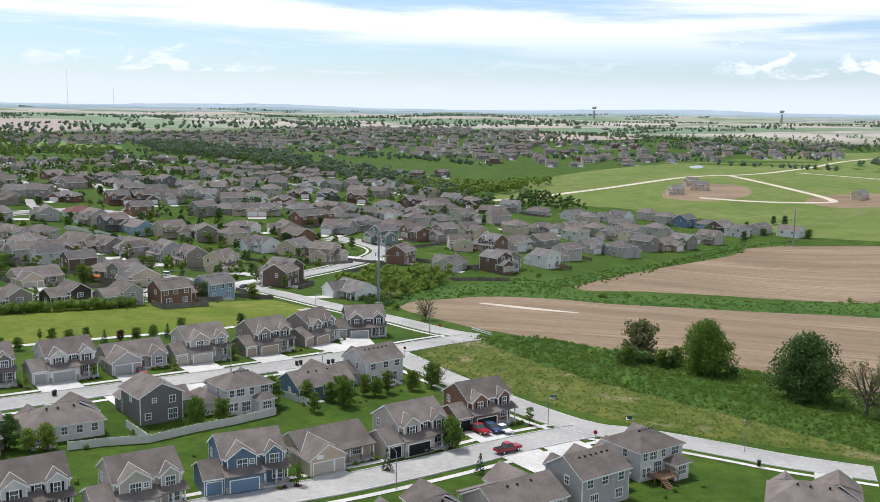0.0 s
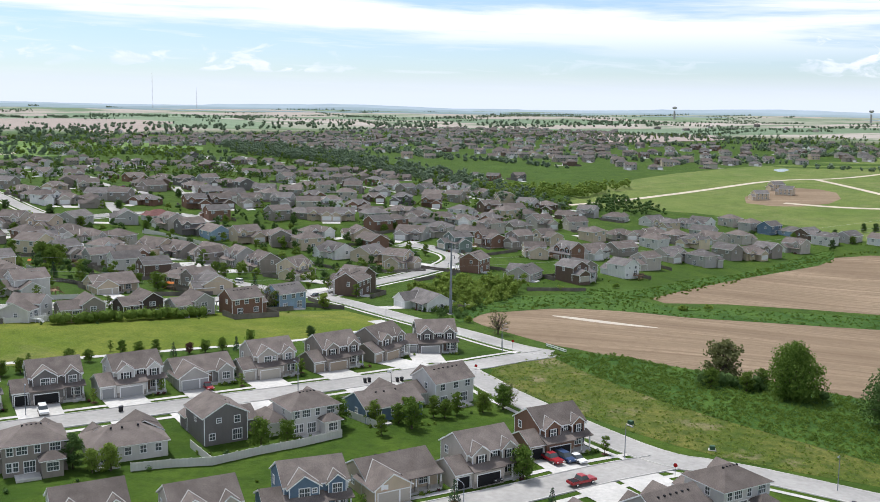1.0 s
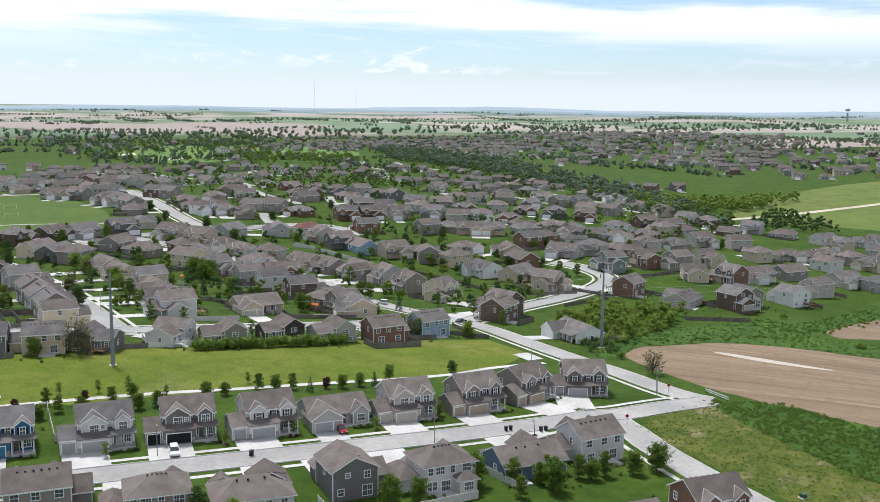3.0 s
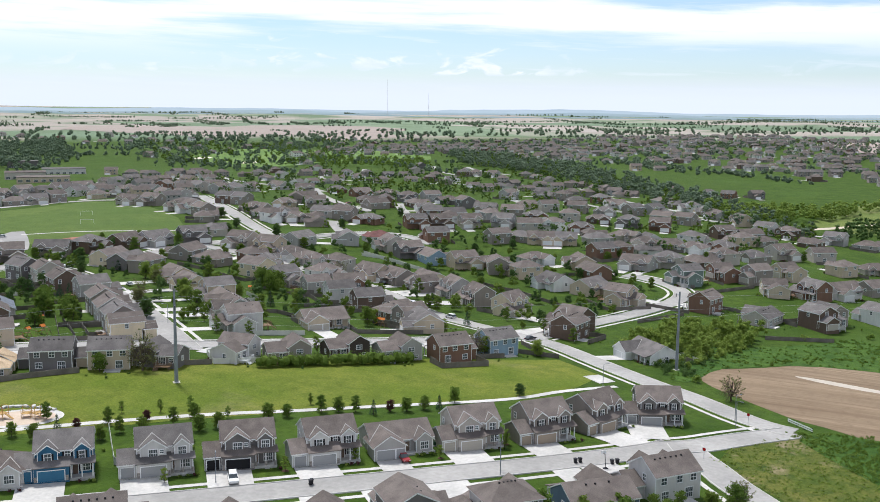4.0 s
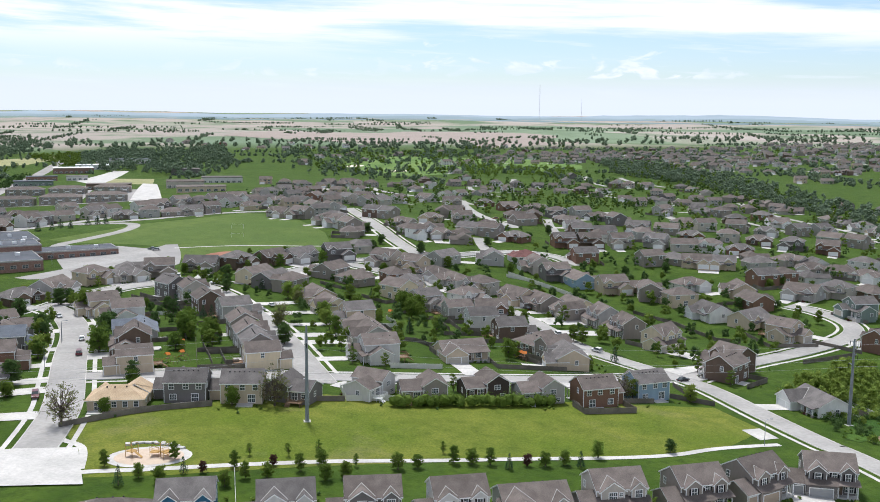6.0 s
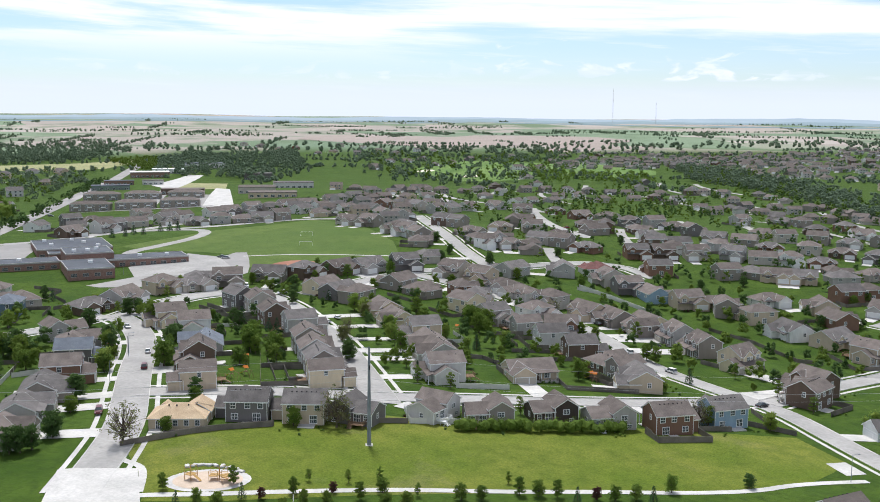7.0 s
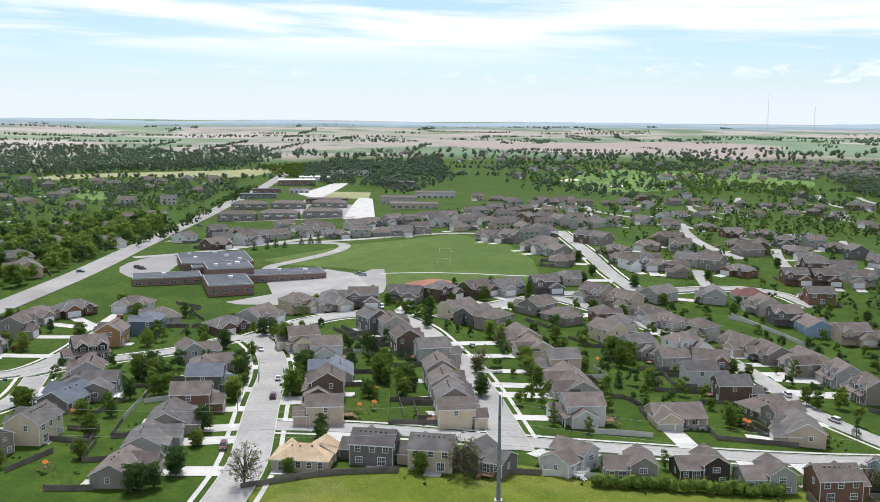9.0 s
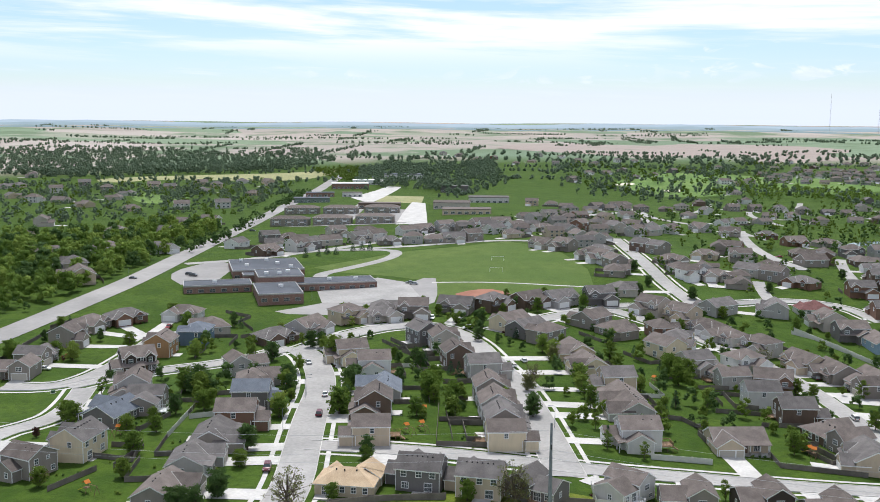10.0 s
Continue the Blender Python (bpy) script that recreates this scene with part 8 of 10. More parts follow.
def trampoline(x, y):
    t = new("trampoline")
    t.matrix_basis = pose(x, y, lie1(x, y))
    bm = bmesh.new()
    bmesh.ops.create_cone(bm, cap_ends=True, segments=20, radius1=2.1, radius2=2.1, depth=0.08, matrix=pose(0, 0, 0.85))
    part("mat", bm, DARK, t)
    for k in range(6):
        a = k * math.pi / 3
        v, f = [], []
        tube(v, f, [Vector((2.15 * math.cos(a), 2.15 * math.sin(a), 0)), Vector((2.15 * math.cos(a), 2.15 * math.sin(a), 2.5))], [0.04, 0.04], 5)
        o = new("post", mesh_from("post", v, f, [DARK]))
        o.parent = t
    v, f = [], []
    ringp = [Vector((2.15 * math.cos(a), 2.15 * math.sin(a), 2.5)) for a in np.linspace(0, 2 * math.pi, 19)]
    tube(v, f, ringp, [0.04] * 19, 5)
    o = new("hoop", mesh_from("hoop", v, f, [DARK]))
    o.parent = t
    return tagged(t, "black round trampoline with safety posts on a lawn", "trampoline")


car("pickup", 14.1, 182.6, 126, "red", 0.26)
car("suv", -2.4, 182.4, 36, "black")
car("pickup", 9.0, 193.6, 36, "red")
car("suv", 11.6, 194.6, 36, "blue")
car("saloon", 14.0, 194.5, 34, "white")
car("suv", -97.2, 202.4, 33, "white")
car("saloon", -69.5, 226.6, 38, "red")
car("suv", -217.9, 235.3, 45, "maroon", 0.26)
car("suv", -244.3, 276.1, -136, "maroon", 0.26)
car("saloon", -260.2, 292.6, -136, "white", 0.26)
car("saloon", -299.7, 319.3, 58, "silver", 0.26)
car("pickup", -241.7, 367.0, -37, "white")
car("saloon", -243.7, 378.6, -127, "white", 0.26)
car("pickup", -281.9, 416.2, -91, "white")
car("van", -295.5, 406.8, -20, "white")
car("suv", -132.8, 415.7, -140, "white", 0.26)
car("suv", -110.3, 395.6, -121, "white", 0.26)
car("saloon", -129.1, 436.0, -50, "black")
car("saloon", -162.1, 457.5, -130, "black", 0.26)
car("saloon", -379.6, 265.8, 130, "red")
car("saloon", -369.3, 251.4, 124, "white")
car("pickup", -395.4, 321.1, 39, "red")
car("saloon", -504.0, 368.9, 123, "black")
car("saloon", -383.6, 465.3, -49, "silver", 0.26)
car("suv", -677.3, 582.8, 123, "grey")
car("suv", -490.0, 398.4, 123, "black")
car("suv", -494.3, 398.8, 123, "black")
car("saloon", -387.9, 466.6, -49, "grey", 0.26)
car("saloon", -279.2, 696.0, -49, "red")
car("saloon", -251.9, 650.5, -49, "grey")
car("suv", -180.8, 565.2, -152, "white", 0.26)
car("van", -320.3, 410.7, 41, "white")
car("saloon", -72.9, 369.5, 149, "black")
street_lamp(-1.8, 283.7, -44)
street_lamp(-6.5, 162.9, 126)
street_lamp(61.3, 187.7, -118)
street_lamp(23.5, 198.0, -56)
street_lamp(-48.2, 226.8, 128)
street_lamp(-2.1, 288.8, 49)
street_lamp(-38.4, 307.5, 43)
street_lamp(-265.9, 289.3, 44)
street_lamp(-240.0, 258.5, 45)
street_lamp(-48.8, 229.3, 128)
street_lamp(-100.0, 200.5, -57)
street_lamp(-262.6, 286.1, 44)
street_lamp(-395.2, 403.5, -11)
street_lamp(-186.3, 317.7, -135)
street_lamp(-237.3, 393.2, -127)
street_lamp(-172.5, 448.5, 50)
street_lamp(-225.5, 476.3, 75)
street_lamp(-501.0, 364.8, -26)
bin_(-16.3, 234.1, 118)
bin_(-15.5, 234.7, 118)
bin_(-14.3, 235.4, 118)
bin_(-82.2, 206.5, 33)
bin_(-27.0, 242.4, 222)
bin_(-26.0, 243.2, 222)
bin_(-82.1, 207.0, 33)
bin_(61.5, 179.5, 152)
bin_(-34.6, 239.8, 222)
bin_(-33.7, 240.6, 222)
fence([(-192.8, 220.0), (-183.7, 238.9), (-171.5, 251.9)], "wood", 1.5)
fence([(-159.2, 264.9), (-144.7, 275.4)], "wood", 1.5)
fence([(-151.7, 284.5), (-144.4, 275.7), (-132.7, 284.4), (-133.6, 291.3)], "vinyl", 1.6)
fence([(-94.3, 325.1), (-87.8, 318.8), (-73.1, 331.9)], "wood", 1.5)
fence([(-74.0, 359.2), (-64.7, 345.0)], "wood", 1.5)
fence([(-137.5, 354.1), (-127.0, 341.2), (-108.0, 355.0)], "wood", 1.5)
fence([(-148.5, 377.4), (-139.7, 389.1)], "wood", 1.5)
fence([(-120.5, 482.2), (-99.6, 470.9), (-77.1, 448.9), (-67.9, 450.2)], "wood", 1.5)
fence([(-198.6, 525.0), (-174.1, 512.4), (-152.5, 498.5)], "vinyl", 1.6)
fence([(-213.9, 296.8), (-203.2, 306.9)], "wood", 1.5)
fence([(-198.9, 279.0), (-187.4, 289.2)], "wood", 1.5)
fence([(-224.5, 308.7), (-201.2, 281.6)], "wood", 1.5)
fence([(-236.8, 300.9), (-232.9, 304.7)], "wood", 1.5)
fence([(-243.5, 331.9), (-237.0, 336.8)], "wood", 1.5)
fence([(-227.6, 315.1), (-223.4, 321.6)], "wood", 1.5)
fence([(-286.8, 356.2), (-273.8, 352.9), (-272.9, 360.3)], "wood", 1.5)
fence([(-272.8, 248.9), (-268.5, 256.7)], "vinyl", 1.6)
fence([(-261.9, 234.4), (-280.0, 255.0)], "vinyl", 1.6)
fence([(-274.2, 207.4), (-250.8, 216.6), (-262.7, 226.8)], "wood", 1.5)
fence([(-403.8, 357.4), (-386.4, 358.8), (-379.3, 343.5)], "wood", 1.5)
fence([(-409.3, 261.9), (-421.1, 276.5), (-434.0, 293.6)], "wood", 1.5)
fence([(-268.2, 321.0), (-319.5, 364.2)], "wood", 1.5)
fence([(-67.9, 176.2), (-61.6, 179.2), (-54.4, 181.5), (-46.9, 188.6), (-40.6, 193.6), (-33.3, 200.6)], "vinyl", 1.6)
fence([(-54.4, 181.5), (-61.3, 189.5)], "vinyl", 1.6)
fence([(-50.3, 202.6), (-46.3, 199.0)], "vinyl", 1.6)
fence([(-34.4, 213.5), (-27.2, 207.4)], "vinyl", 1.6)
fence([(-136.8, 217.0), (-123.7, 200.6), (-121.2, 201.1)], "vinyl", 1.6)
fence([(-76.2, 342.5), (-57.3, 341.2)], "wood", 1.5)
fence([(-72.4, 471.5), (-56.9, 449.5), (-39.7, 460.6)], "wood", 1.5)
fence([(-41.9, 427.9), (-25.5, 453.4)], "wood", 1.5)
fence([(-42.6, 466.5), (-23.5, 457.9)], "wood", 1.5)
fence([(6.7, 419.3), (31.8, 428.5)], "wood", 1.5)
fence([(-189.0, 230.6), (-179.3, 243.9), (-171.8, 252.6)], "wood", 1.5)
fence([(-40.6, 523.7), (-24.4, 514.2)], "wood", 1.5)
fence([(-21.2, 500.7), (2.8, 528.1)], "wood", 1.5)
fence([(-178.5, 351.7), (-166.7, 359.2), (-156.4, 354.1)], "wood", 1.5)
fence([(-153.0, 316.2), (-140.0, 326.7)], "vinyl", 1.6)
fence([(-165.1, 379.1), (-152.3, 391.9), (-140.5, 390.6)], "wood", 1.5)
fence([(-197.3, 518.9), (-186.7, 518.1), (-151.1, 497.2)], "vinyl", 1.6)
fence([(-208.1, 438.7), (-198.5, 439.1)], "wood", 1.5)
fence([(-30.9, 366.4), (-23.0, 372.5), (-13.2, 359.9)], "vinyl", 1.5, 8.5)
fence([(-252.6, 207.2), (-248.5, 191.8)], "wood", 1.5, 8.5)
fence([(-267.4, 219.9), (-258.7, 224.8), (-250.8, 210.9)], "wood", 1.5, 8.5)
fence([(-300.6, 252.2), (-294.6, 260.2), (-307.3, 269.8)], "wood", 1.5, 8.5)
fence([(-351.3, 309.7), (-341.0, 297.4)], "wood", 1.5, 8.5)
fence([(-378.2, 348.4), (-363.3, 342.4)], "wood", 1.5, 8.5)
fence([(-283.3, 228.8), (-274.1, 232.8), (-280.5, 247.4)], "wood", 1.5, 8.5)
fence([(-294.4, 255.7), (-287.1, 262.5), (-276.2, 250.9)], "wood", 1.5, 8.5)
fence([(-366.3, 324.5), (-358.7, 331.0), (-348.3, 318.8)], "wood", 1.5, 8.5)
fence([(-426.8, 302.9), (-436.2, 299.6), (-430.9, 284.5)], "wood", 1.5, 8.5)
fence([(-408.1, 261.3), (-418.5, 273.6)], "wood", 1.5, 8.5)
fence([(-390.0, 239.1), (-399.0, 252.4)], "wood", 1.5, 8.5)
fence([(-219.9, 198.3), (-229.5, 191.1)], "wood", 1.5, 8.5)
fence([(-232.1, 214.3), (-239.2, 207.2), (-250.5, 218.6)], "wood", 1.5, 8.5)
fence([(-243.3, 229.9), (-250.3, 222.8), (-261.6, 234.1)], "wood", 1.5, 8.5)
fence([(-284.5, 276.8), (-292.1, 267.6)], "wood", 1.5, 8.5)
fence([(-356.7, 330.8), (-354.2, 346.6)], "wood", 1.5, 8.5)
fence([(-344.1, 346.2), (-355.7, 343.3)], "wood", 1.5, 8.5)
fence([(-351.5, 374.7), (-363.4, 376.2)], "wood", 1.5, 8.5)
fence([(-339.2, 403.4), (-348.6, 407.0), (-354.3, 392.1)], "wood", 1.5, 8.5)
fence([(-339.4, 407.1), (-347.3, 416.2)], "wood", 1.5, 8.5)
fence([(-332.1, 430.8), (-337.4, 441.6)], "wood", 1.5, 8.5)
fence([(-287.4, 368.0), (-290.7, 358.6), (-305.8, 364.0)], "wood", 1.5, 8.5)
fence([(-275.4, 362.9), (-281.4, 354.9), (-294.2, 364.5)], "wood", 1.5, 8.5)
fence([(-254.4, 346.4), (-260.5, 338.5), (-273.2, 348.2)], "wood", 1.5, 8.5)
fence([(-235.6, 340.9), (-242.9, 331.4)], "wood", 1.5, 8.5)
fence([(-202.5, 303.3), (-209.6, 296.3), (-220.8, 307.6)], "wood", 1.5, 8.5)
fence([(-202.2, 303.4), (-209.3, 296.4), (-198.1, 285.0)], "wood", 1.5, 8.5)
fence([(-295.1, 339.6), (-288.7, 349.8)], "wood", 1.5, 8.5)
fence([(-274.0, 332.7), (-266.3, 341.9)], "vinyl", 1.5, 8.5)
fence([(-247.8, 314.5), (-240.6, 321.4), (-229.5, 309.8)], "wood", 1.5, 8.5)
fence([(-190.6, 371.8), (-184.0, 379.3), (-196.1, 389.8)], "vinyl", 1.5, 8.5)
fence([(-239.5, 441.6), (-242.1, 431.9), (-257.5, 436.1)], "wood", 1.5, 8.5)
fence([(-209.3, 428.0), (-212.5, 418.5), (-227.6, 423.6)], "wood", 1.5, 8.5)
fence([(-191.0, 416.5), (-197.0, 406.1)], "wood", 1.5, 8.5)
fence([(-169.5, 406.9), (-177.2, 400.5), (-167.0, 388.2)], "wood", 1.5, 8.5)
fence([(-176.7, 411.0), (-184.4, 401.8)], "wood", 1.5, 8.5)
fence([(-113.6, 365.8), (-118.8, 357.3), (-132.5, 365.5)], "wood", 1.5, 8.5)
fence([(-230.6, 494.7), (-227.5, 506.3)], "wood", 1.5, 8.5)
fence([(-201.6, 484.5), (-198.4, 494.0), (-213.6, 499.1)], "wood", 1.5, 8.5)
fence([(-198.8, 483.8), (-195.6, 493.3), (-180.4, 488.2)], "wood", 1.5, 8.5)
fence([(-175.9, 477.0), (-170.9, 485.7), (-157.0, 477.7)], "wood", 1.5, 8.5)
fence([(-145.5, 473.8), (-137.8, 483.0)], "wood", 1.5, 8.5)
fence([(-117.5, 466.1), (-107.3, 453.8)], "wood", 1.5, 8.5)
fence([(-82.7, 524.6), (-90.3, 518.1), (-79.9, 505.9)], "wood", 1.5, 8.5)
fence([(-21.0, 539.5), (-11.5, 526.6)], "wood", 1.5, 8.5)
fence([(-10.7, 472.7), (0.3, 468.0)], "wood", 1.5, 8.5)
hoop(-20.5, 168.5, 29)
hoop(-28.2, 239.4, 222)
hoop(-317.3, 305.5, -87)
hoop(-273.7, 286.2, 134)
cabinet(27.2, 220.3, -50)
cabinet(42.2, 206.7, -9)
cabinet(-66.2, 238.3, 38)
cabinet(-213.9, 271.3, 33)
cabinet(-336.8, 238.1, 205)
mulch_ring(-23.5, 163.2, 0.9)
mulch_ring(19.8, 199.8, 0.7)
mulch_ring(-8.5, 171.5, 0.9)
mulch_ring(-78.7, 221.6, 0.8)
mulch_ring(-90.1, 211.4, 0.8)
mulch_ring(-62.6, 231.0, 0.7)
mulch_ring(-51.5, 245.6, 0.7)
utility_pole(-143.3, 254.9, 126, 25.0)
utility_pole(-20.7, 345.2, 126, 25.0)
utility_pole(-265.8, 164.6, 126, 25.0)
utility_pole(229.6, 632.3, 139, 25.0)
wire((-267.0, 166.2, 27.7), (-144.4, 256.5, 29.3), 3.0)
wire((-264.6, 163.0, 24.5), (-142.1, 253.3, 26.1), 3.0)
wire((-267.0, 166.2, 21.3), (-144.4, 256.5, 22.9), 3.0)
wire((-144.4, 256.5, 29.3), (-21.9, 346.8, 20.9), 3.0)
wire((-142.1, 253.3, 26.1), (-19.5, 343.6, 17.7), 3.0)
wire((-144.4, 256.5, 22.9), (-21.9, 346.8, 14.5), 3.0)
wire((-21.9, 346.8, 20.9), (228.1, 633.6, 4.7), 3.0)
wire((-19.5, 343.6, 17.7), (231.1, 631.0, 1.5), 3.0)
wire((-21.9, 346.8, 14.5), (228.1, 633.6, -1.7), 3.0)
playground(-160.0, 215.8)
barrier(13.7, 291.7, -52)
sign_post(-8.2, 254.7, -20)
sign_post(32.0, 189.5, -20)
sign_post(1.1, 289.0, -20)
slide_set(-124.4, 358.2, 20)
slide_set(-209.3, 285.7, 70)
slide_set(-220.2, 297.0, 40)
slide_set(-238.2, 198.1, 100)
slide_set(-274.8, 225.3, 30)
slide_set(-196.6, 392.0, 0)
slide_set(-125.0, 360.0, 60)
slide_set(-210.7, 281.2, 80)
trampoline(-229.0, 303.1)
trampoline(-159.2, 357.0)


# ---- the school and the larger buildings ----
ROOF_FLAT = surface("flat_roof_membrane", (0.078, 0.085, 0.098), (0.115, 0.124, 0.14), 0.06, 0.8, 0.5, 0.4, 0.7)


def flat_block(parent, u0, u1, v0, v1, h, bands=True):
    part("wall", boxed(u0, u1, v0, v1, -2.0, h), BRICK, parent)
    part("flat_roof", boxed(u0 + 0.35, u1 - 0.35, v0 + 0.35, v1 - 0.35, h - 0.3, h + 0.06), ROOF_FLAT, parent, "grey membrane flat roof")
    for k, a in enumerate(((u0 - 0.1, u1 + 0.1, v0 - 0.1, v0 + 0.3), (u0 - 0.1, u1 + 0.1, v1 - 0.3, v1 + 0.1), (u0 - 0.1, u0 + 0.3, v0 + 0.3, v1 - 0.3), (u1 - 0.3, u1 + 0.1, v0 + 0.3, v1 - 0.3))):
        part("parapet", boxed(*a, h - 0.4, h + 0.35), FLASHING, parent)
    n = max(2, int((u1 - u0) / 5))
    for k in range(n):
        c = u0 + (u1 - u0) * (k + 0.5) / n
        fitted("window", ("school_window",), lambda: window_mesh(2.6, 1.5), (FLASHING, GLASS, DARK), parent, (c, v0 - 0.02, h * 0.45))


def roof_unit(parent, u, v, h):
    part("roof_unit", boxed(u - 1.1, u + 1.1, v - 0.9, v + 0.9, h, h + 1.5), TRIM, parent, "white rooftop ventilation unit")


def school(x, y, turn):
    s = new("school")
    s.matrix_basis = pose(x, y, lie1(x, y) + 0.2, 0, 0, turn)
    flat_block(s, -11, 11, 0, 34, 5.2)
    flat_block(s, -46, -11.2, 35, 53, 4.6)
    flat_block(s, 11.2, 54, 30, 49, 4.6)
    flat_block(s, -8, 16, 36, 62, 8.0)
    flat_block(s, -19, 21, 73, 117, 6.0)
    flat_block(s, -14, 10, 62.2, 72.8, 5.0)
    for u, v, h in ((-3, 45, 8), (4, 45, 8), (9, 50, 8), (-10, 90, 6), (8, 95, 6), (14, 80, 6), (-12, 110, 6), (3, 110, 6), (-30, 44, 4.6), (30, 40, 4.6), (44, 38, 4.6), (2, 20, 5.2)):
        roof_unit(s, u, v, h)
    return tagged(s, "low red-brick school with grey flat roofs", "school")


def apartment(x, y, turn, w=27.0):
    b = new("apartment_building")
    b.matrix_basis = pose(x, y, lie1(x, y), 0, 0, turn)
    part("wall", boxed(-w / 2, w / 2, -6.5, 6.5, -2, 6.2), WALLS["taupe"], b)
    r = bmesh.new()
    hipped_roof(r, -w / 2, w / 2, -6.5, 6.5, 6.2, 2.4)
    part("roof", r, [ROOFS["brown"], TRIM], b)
    for k in range(6):
        c = -w / 2 + w * (k + 0.5) / 6
        for z in (1.6, 4.5):
            fitted("window", ("window", 1.7, 1.4, False), lambda: window_mesh(1.7, 1.4), (TRIM, GLASS, DARK), b, (c, -6.52, z))
    for k in range(3):
        c = -w / 2 + w * (k + 0.5) / 3
        part("balcony", boxed(c - 1.8, c + 1.8, -8.0, -6.5, 2.9, 3.9), TRIM, b)
    return tagged(b, "two-storey taupe apartment building with balconies", "apartments", "apartment buildings")


def shed_block(x, y, turn, w, d, h, wall, roof, label, cat="building"):
    b = new("commercial_building")
    b.matrix_basis = pose(x, y, lie1(x, y), 0, 0, turn)
    part("wall", boxed(-w / 2, w / 2, -d / 2, d / 2, -2, h), wall, b)
    part("flat_roof", boxed(-w / 2 - 0.3, w / 2 + 0.3, -d / 2 - 0.3, d / 2 + 0.3, h, h + 0.5), roof, b)
    n = int(w / 6)
    for k in range(n):
        fitted("window", ("shop",), lambda: window_mesh(3.4, 2.0), (TRIM, GLASS, DARK), b, (-w / 2 + w * (k + 0.5) / n, -d / 2 - 0.02, 1.6))
    return tagged(b, label, cat, "shops and offices")


def goal(x, y, turn):
    g = new("goal")
    g.matrix_basis = pose(x, y, lie1(x, y), 0, 0, turn)
    for a in (-3.66, 3.66):
        part("post", boxed(a - 0.06, a + 0.06, -0.06, 0.06, 0, 2.44), TRIM, g)
        vv, ff = [], []
        tube(vv, ff, [Vector((a, 0, 2.4)), Vector((a, 1.8, 0.0))], [0.04, 0.04], 5)
        o = new("stay", mesh_from("stay", vv, ff, [TRIM]))
        o.parent = g
    part("crossbar", boxed(-3.72, 3.72, -0.06, 0.06, 2.44, 2.56), TRIM, g)
    return tagged(g, "white football goal frame on the sports field", "goal", "goals")


def mast(x, y, h, label="thin lattice radio mast on the horizon"):
    m = new("radio_mast")
    m.matrix_basis = pose(x, y, lie1(x, y))
    for k in range(3):
        a = k * 2 * math.pi / 3
        vv, ff = [], []
        tube(vv, ff, [Vector((1.6 * math.cos(a), 1.6 * math.sin(a), 0)), Vector((0.8 * math.cos(a), 0.8 * math.sin(a), h))], [0.20, 0.14], 4)
        o = new("leg", mesh_from("leg", vv, ff, [FLASHING]))
        o.parent = m
    return tagged(m, label, "mast")


def water_tower(x, y, h=42.0):
    w = new("water_tower")
    w.matrix_basis = pose(x, y, lie1(x, y))
    bm = bmesh.new()
    bmesh.ops.create_cone(bm, cap_ends=True, segments=16, radius1=5.0, radius2=3.0, depth=h * 0.75, matrix=pose(0, 0, h * 0.375))
    part("stem", bm, FLASHING, w)
    bm = bmesh.new()
    bmesh.ops.create_uvsphere(bm, u_segments=20, v_segments=10, radius=9.0, matrix=pose(0, 0, h) @ Matrix.Diagonal((1, 1, 0.6, 1)))
    part("tank", bm, FLASHING, w)
    return tagged(w, "pale bulb-shaped water tower on the horizon", "water tower")


def building_shell(x, y, turn):
    """A house under construction: sheathed walls, no cladding, raw earth about it."""
    h = new("unfinished_house")
    h.matrix_basis = pose(x, y, lie1(x, y), 0, 0, turn)
    shell(h, -6, 6, -5, 5, -1, 5.4, 2.6, "x")
    shell(h, -9, -6, -5, 3, -1, 3.0, 1.8, "x", "garage_")
    for o in h.children:
        if "wall" in o.name:
            paint(o, 0, WALLS["tan"])
    for x_ in (-3.5, 0, 3.5):
        window(h, "front", x_, -5.02, 4.2, 1.2, 1.4)
        window(h, "front", x_, -5.02, 1.5, 1.2, 1.4)
    return tagged(h, "unfinished house with bare sheathing on raw earth", "house", "houses being built")


school(-399, 387, 57)
for x, y in ((-688, 632), (-659, 655), (-630, 678), (-763, 709), (-725, 725), (-688, 744)):
    apartment(x, y, 40, 33.0)
shed_block(-1018, 1010, 48, 50, 26, 7, BRICK, TRIM, "brick shop building with a white flat roof")
shed_block(-1050, 1075, 48, 44, 24, 6, WALLS["white"], TRIM, "pale flat-roofed shop building")
shed_block(-935, 883, 48, 34, 16, 5, BRICK, ROOF_FLAT, "low brick shop with a flat roof")
shed_block(-872, 815, 48, 40, 16, 5, WALLS["green"], ROOF_FLAT, "long grey-green shop with a flat roof")
shed_block(-906, 909, 48, 24, 14, 5, WALLS["light_grey"], ROOFS["grey"], "small pale shop beside the yard")
shed_block(-738, 790, 40, 42, 16, 5, WALLS["brown"], ROOFS["brown"], "long brown shop row with a shallow roof")
shed_block(-604, 769, 40, 44, 22, 4.5, WALLS["tan"], ROOFS["brown"], "long tan hall with a low roof")
shed_block(-663, 816, 40, 36, 30, 6, WALLS["greige"], ROOFS["brown"], "broad pale hall with a brown roof")
shed_block(-709, 930, 40, 44, 26, 6, WALLS["light_grey"], ROOFS["grey"], "broad pale hall with a grey roof")
shed_block(-874, 1062, 40, 36, 20, 8, WALLS["slate"], ROOFS["grey"], "dark hall with a grey roof")
shed_block(-1084, 1185, 48, 60, 30, 7, WALLS["white"], ROOF_FLAT, "long white store with a flat roof")
